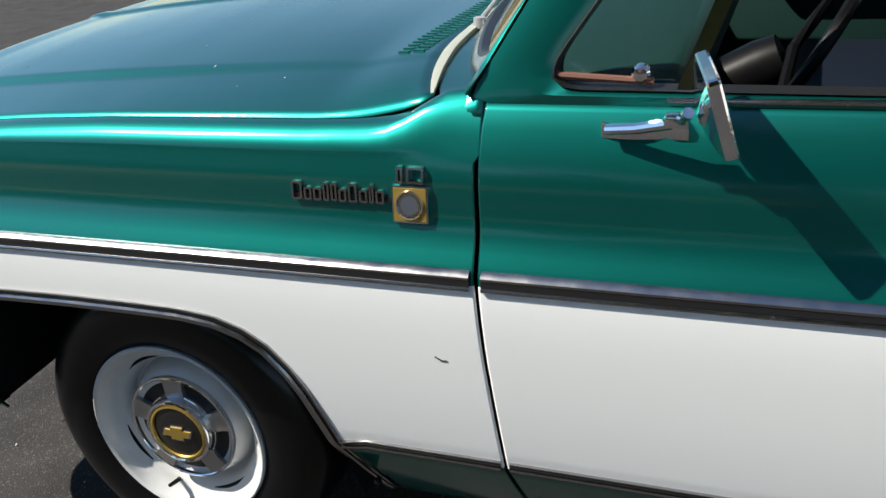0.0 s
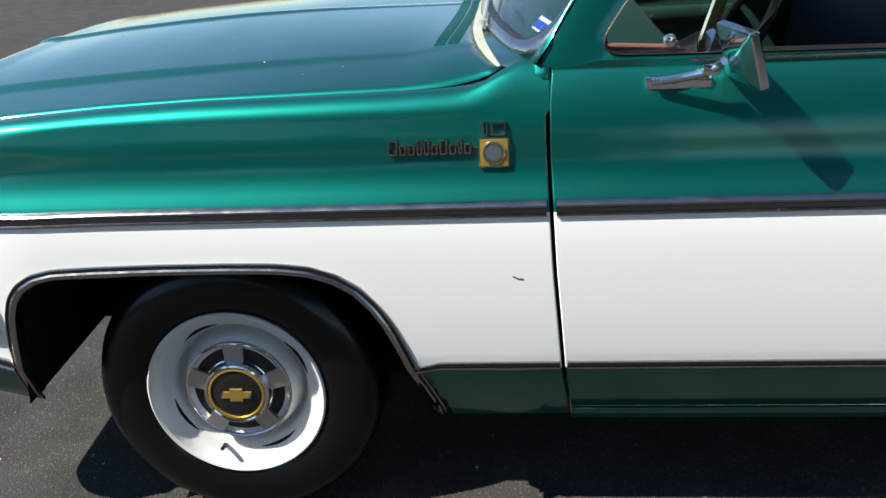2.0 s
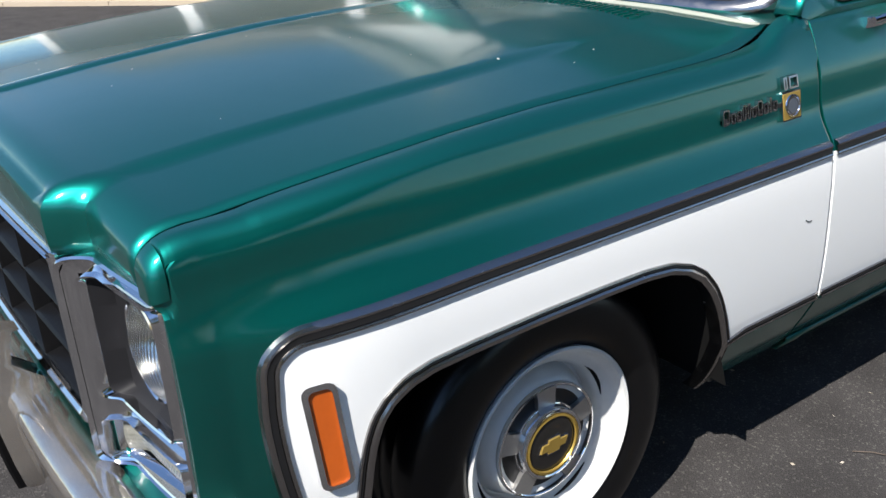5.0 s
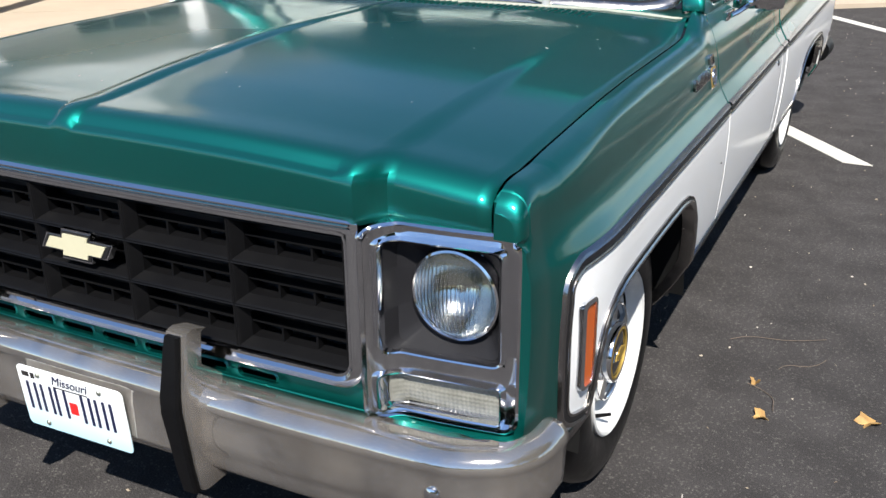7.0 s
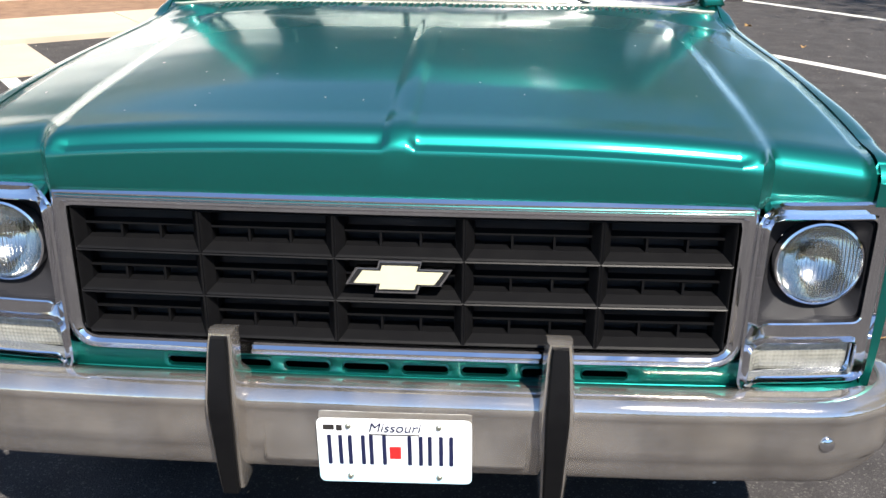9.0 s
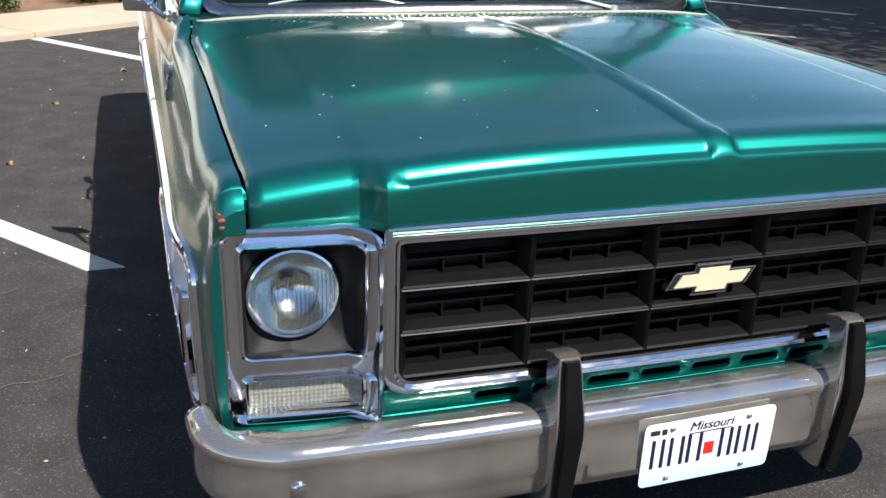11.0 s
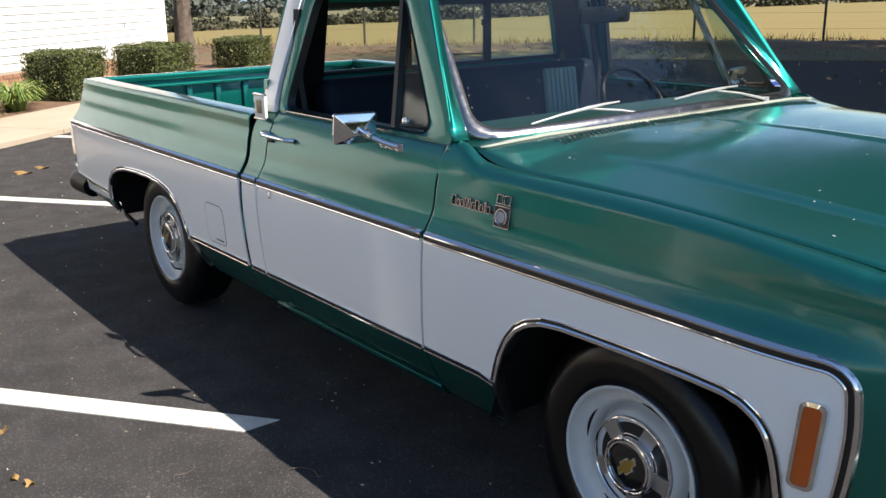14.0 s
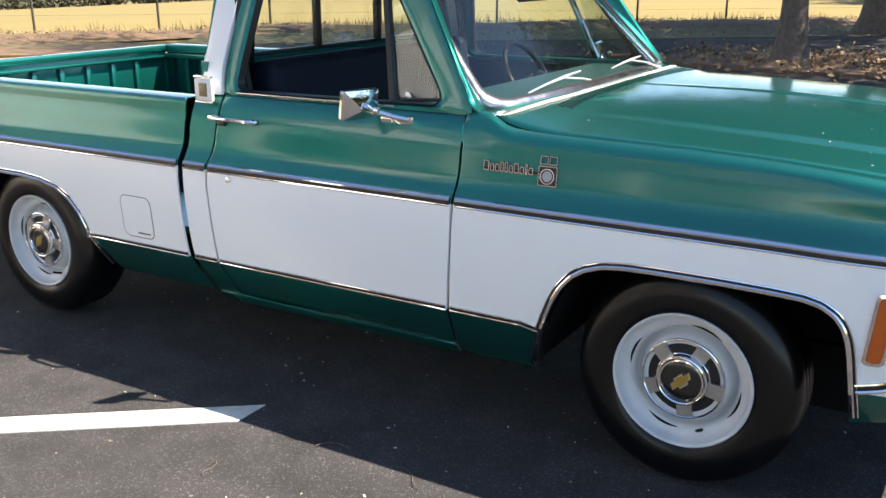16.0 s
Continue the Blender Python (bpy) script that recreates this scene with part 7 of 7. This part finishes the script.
def tree(x, y, r, h, spread, nleaf, leaf=0.16, lean=0.0, label="broad shade tree with a rough trunk"):
    root = tagged(new("tree"), label, "tree", "trees beside the lot")
    bm = bmesh.new()
    rows = []
    for k, z in enumerate(np.linspace(-0.1, h * 0.55, 26)):
        t = max(0, z) / (h * 0.55)
        rad_ = r * (1 - 0.55 * t) * (1 + 0.75 * math.exp(-max(0, z) * 3.2))
        rows.append([Vector((x + lean * z + rad_ * math.cos(a) * (1 + 0.10 * noise.noise((3 * math.cos(a), 3 * math.sin(a), z * 0.8))), y + rad_ * math.sin(a) * (1 + 0.12 * noise.noise((3 * math.cos(a) + 9, 3 * math.sin(a), z * 0.8))), z)) for a in np.linspace(0, 2 * math.pi, 25)[:-1]])
    V = grid(bm, rows, closed_v=True)
    bm.faces.new(V[-1])
    outward(bm)
    part("trunk", bm, BARK, root, "rough brown bark trunk")
    bm = bmesh.new()
    tips = []
    for k in range(9):
        a = 2 * math.pi * k / 9 + rng.random() * 0.5
        z0 = h * rng.uniform(0.32, 0.54)
        p0 = Vector((x + lean * z0, y, z0))
        p2 = p0 + Vector((math.cos(a) * spread * 0.75, math.sin(a) * spread * 0.75, h * rng.uniform(0.12, 0.40)))
        p1 = (p0 + p2) / 2 + Vector((0, 0, h * 0.05))
        tube(bm, [p0, p1, p2], [r * 0.30, r * 0.18, r * 0.05], 8)
        tips += [p1, p2, (p1 + p2) / 2]
    outward(bm)
    part("limbs", bm, BARK, root, "spreading limbs")
    pts = []
    cents = [t + Vector(rng.normal(size=3) * (0.8, 0.8, 0.5)) for t in tips for _ in range(3)]
    for _ in range(nleaf):
        c = cents[int(rng.integers(len(cents)))]
        pts.append(tuple(c + Vector(rng.normal(size=3)) * (spread * 0.16)))
    leaves("crown", pts, leaf, CROWN, root, "loose leafy crown")
tree(12.6, 2.45, 0.21, 11.0, 6.0, 70000, 0.17)
tree(20.5, 2.1, 0.40, 11.0, 7.0, 34000, 0.30)
# unseen tree, added outside the camera's view to throw shade
tree(13.5, -5.5, 0.26, 10.0, 4.8, 11000, 0.24)
tree(5.64, 18.05, 0.185, 10.0, 4.2, 11000, 0.17, 0.0, "leafy tree with a rough dark trunk beyond the wall's end")

pts = []
for _ in range(2600):
    b = rng.uniform(-30, 28)
    base = uv(22.5 + 0.9 * rng.random() - 2.5 * sstep(2.5, 7.5, b), b, 0.04)
    h = rng.uniform(0.10, 0.45) * (0.6 + 0.5 * noise.noise((b * 0.6, 3.0, 0)))
    tip = base + Vector((rng.normal() * 0.08, rng.normal() * 0.08, h))
    side = Vector((rng.normal(), rng.normal(), 0)).normalized() * 0.012
    pts += [tuple(base + side), tuple(base - side), tuple(tip)]
me = bpy.data.meshes.new("dry_grass")
me.from_pydata(pts, [], [(k, k + 1, k + 2) for k in range(0, len(pts), 3)])
me.materials.append(DRY)
tagged(new("dry_grass", me), "dry grass standing along the top of the bank", "dry grass", kind="stuff")

post_me = None
for v_ in (-17, -13.4, -9.2, -6.6, -2.6, 0.6, 3.6, 6.6, 9.8, 13.2, 17, 21):
    if post_me is None:
        bm = bmesh.new()
        box(bm, (0, 0, 0.75), (0.05, 0.05, 1.9), 0.006)
        post = finish("fence_post", bm, mat("dark_post", (0.05, 0.045, 0.04), 0.8, 0.0, 0.3, 20.0))
        post_me = post
    else:
        post = new("fence_post", post_me.data)
    post.location = uv(23.3 + 0.3 * math.sin(v_), v_, -0.05)
    tagged(post, "thin dark fence post at the field's edge", "fence post", "field fence posts")
for z_ in (0.35, 0.75, 1.15, 1.5):
    bm = bmesh.new()
    tube(bm, [uv(23.3, -26, z_), uv(23.3, 0, z_ - 0.02), uv(23.3, 28, z_)], 0.002, 5)
    tagged(finish("fence_wire", bm, post_me.data.materials[0]), "thin wire strung along the fence posts", "fence wire", "field fence wires")

# the land falls away towards the far woods
def fall(az):
    return 0.039 * max(0.15, math.sin(az - radians(10)) / math.sin(radians(58)))
for v in ground.data.vertices:
    r_ = math.hypot(v.co.x, v.co.y)
    v.co.z = -0.03 - fall(math.atan2(v.co.y, v.co.x)) * max(0, r_ - 24)
def far_z(az, r):
    """The far land: falling to a hedgerow, then a gentler slope beyond it."""
    near = -0.03 - fall(az) * (min(r, 175) - 24)
    return near if r < 175 else near + (1.5 - 0.62 * fall(az) * 430 - near) * (r - 175) / 255
bm = bmesh.new()
grid(bm, [[(r * math.cos(a), r * math.sin(a), far_z(a, r) + (0.06 if r > 176 else -0.5)) for a in np.linspace(radians(2), radians(95), 60)] for r in (174, 178, 240, 330, 430, 480)])
facing(bm, Vector((0, 0, 1)))
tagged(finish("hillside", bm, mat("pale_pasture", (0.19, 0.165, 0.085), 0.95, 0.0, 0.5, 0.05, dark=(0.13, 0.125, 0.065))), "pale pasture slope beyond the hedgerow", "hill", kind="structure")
def bushes(n, r0, r1, h0, h1, w0, w1, per):
    out = []
    for _ in range(n):
        az, r_ = radians(rng.uniform(5, 92)), rng.uniform(r0, r1)
        hh, wd = rng.uniform(h0, h1) * rng.uniform(0.6, 1.3), rng.uniform(w0, w1)
        for _ in range(3):
            ox, oy, oh = rng.normal() * wd * 0.6, rng.normal() * wd * 0.6, rng.uniform(0.55, 1.0)
            for _ in range(per):
                dv = Vector(rng.normal(size=3)).normalized() * rng.random() ** 0.35
                out.append((r_ * math.cos(az) + ox + dv.x * wd * 0.6, r_ * math.sin(az) + oy + dv.y * wd * 0.6, far_z(az, r_) + hh * oh * (0.46 + 0.5 * dv.z)))
    return out
ROW = island_leaf("hedgerow_leaves", (0.045, 0.045, 0.026), (0.065, 0.066, 0.036), (0.105, 0.090, 0.055), 0.95)
tagged(leaves("hedgerow", bushes(170, 158, 174, 1.8, 3.6, 1.8, 3.8, 95), 0.62, ROW, aspect=0.9), "brown and olive bushes at the far edge of the field", "hedgerow")
tagged(leaves("far_woods", bushes(300, 300, 430, 3.0, 8.0, 5.0, 9.0, 70), 2.0, FAR, aspect=0.9), "distant woods with haze in their colour on the slope beyond the field", "woods")
# dark tree line added out of view beyond the lot's other side, for reflections
pts = []
for k in range(150):
    az = radians(rng.uniform(-105, 4))
    r_ = rng.uniform(42, 60)
    hh, wd = rng.uniform(5.0, 9.5), rng.uniform(2.0, 3.6)
    for _ in range(260):
        dv = Vector(rng.normal(size=3)).normalized() * rng.random() ** 0.4
        pts.append((r_ * math.cos(az) + dv.x * wd * 1.3, r_ * math.sin(az) + dv.y * wd * 1.3, -0.5 + hh * (0.5 + 0.5 * dv.z)))
tagged(leaves("tree_line", pts, 0.75, CROWN, aspect=0.9), "unseen dark line of trees added beyond the lot", "woods")
# pale sky low over the falling land
bm = bmesh.new()
grid(bm, [[(1800 * math.cos(a), 1800 * math.sin(a), z) for a in np.linspace(radians(-10), radians(120), 60)] for z in (-110, -40, 0, 12)])
outward(bm)
BACK = bpy.data.materials.new("low_sky")
BACK.use_nodes = True
bn = BACK.node_tree
em = bn.nodes.new("ShaderNodeEmission")
em.inputs["Color"].default_value = (0.42, 0.50, 0.64, 1)
em.inputs["Strength"].default_value = 1.0
bn.links.new(em.outputs[0], bn.nodes["Material Output"].inputs["Surface"])
tagged(finish("backdrop", bm, BACK), "pale blue sky low over the horizon", "sky", kind="structure")

# ---- litter on the asphalt ----
def leaf(x, y, size, rot):
    bm = bmesh.new()
    n = 11
    rim_ = []
    for k in range(n):
        a = 2 * math.pi * k / n
        rr = size * (0.5 + 0.22 * math.cos(5 * a) * (1 if k % 2 else 0.4))
        rim_.append(Vector((rr * math.cos(a), rr * math.sin(a) * 0.8, 0.008 + 0.012 * math.sin(2 * a + rot))))
    lo = [bm.verts.new(p) for p in rim_]
    hi = [bm.verts.new(p + Vector((0, 0, 0.0016))) for p in rim_]
    c0, c1 = bm.verts.new((0, 0, 0.003)), bm.verts.new((0, 0, 0.0046))
    for k in range(n):
        bm.faces.new((c1, hi[k], hi[(k + 1) % n]))
        bm.faces.new((c0, lo[(k + 1) % n], lo[k]))
        bm.faces.new((lo[k], lo[(k + 1) % n], hi[(k + 1) % n], hi[k]))
    ob = finish("leaf", bm, LEAFY, smooth=False)
    ob.matrix_basis = pose(x, y, 0.0, 0, 0, math.degrees(rot))
    tagged(ob, "curled dry yellow leaf lying on asphalt", "leaf", "fallen leaves on the asphalt")
LEAFY = mat("yellow_leaf", (0.36, 0.22, 0.075), 0.7, 0.0, 0.7, 40.0, dark=(0.14, 0.075, 0.03), random_amt=0.3)
for x, y, sz in ((1.245, 0.428, 0.05), (1.53, 0.53, 0.07), (1.20, 0.62, 0.03), (-1.99, 2.02, 0.05), (-2.02, 1.55, 0.035), (-2.05, 1.62, 0.03), (-0.55, 7.2, 0.16), (-0.35, 7.35, 0.12), (-1.15, 5.75, 0.07), (-2.2, 1.2, 0.03), (1.9, 3.1, 0.05), (2.3, 4.2, 0.06), (2.9, 7.9, 0.08), (3.1, 6.6, 0.06), (-1.75, 3.1, 0.04), (-1.6, 4.6, 0.05)):
    leaf(x, y, sz, rng.random() * 6)
pts = [(rng.uniform(-5, 5), rng.uniform(-3, 9), 0.004) for _ in range(2600)]
tagged(leaves("grit", pts, 0.013, island_leaf("grit_bits", (0.16, 0.11, 0.07), (0.32, 0.27, 0.20), (0.55, 0.50, 0.44), 0.9), flat=0.85, aspect=0.5), "scattered twigs and grit on asphalt", "grit")
def twig(x, y, l, rot):
    bm = bmesh.new()
    p = [(l * (t - 0.5), 0.02 * math.sin(5 * t + rot), 0.004 + 0.003 * math.sin(9 * t)) for t in np.linspace(0, 1, 8)]
    tube(bm, p, 0.0013, 5)
    outward(bm)
    ob = finish("twig", bm, BARK)
    ob.matrix_basis = pose(x, y, 0.001, 0, 0, math.degrees(rot))
    tagged(ob, "thin dry twig lying on asphalt", "twig", "twigs on the asphalt")
for x, y, l, r_ in ((1.22, 0.95, 0.32, 0.5), (1.32, 0.80, 0.18, 0.9), (1.24, 0.55, 0.16, 2.2), (-1.45, 0.55, 0.2, 0.4), (-1.32, 0.72, 0.15, 1.2), (-1.28, 1.05, 0.12, 2.0), (-1.6, 1.3, 0.1, 0.7)):
    twig(x, y, l, r_)
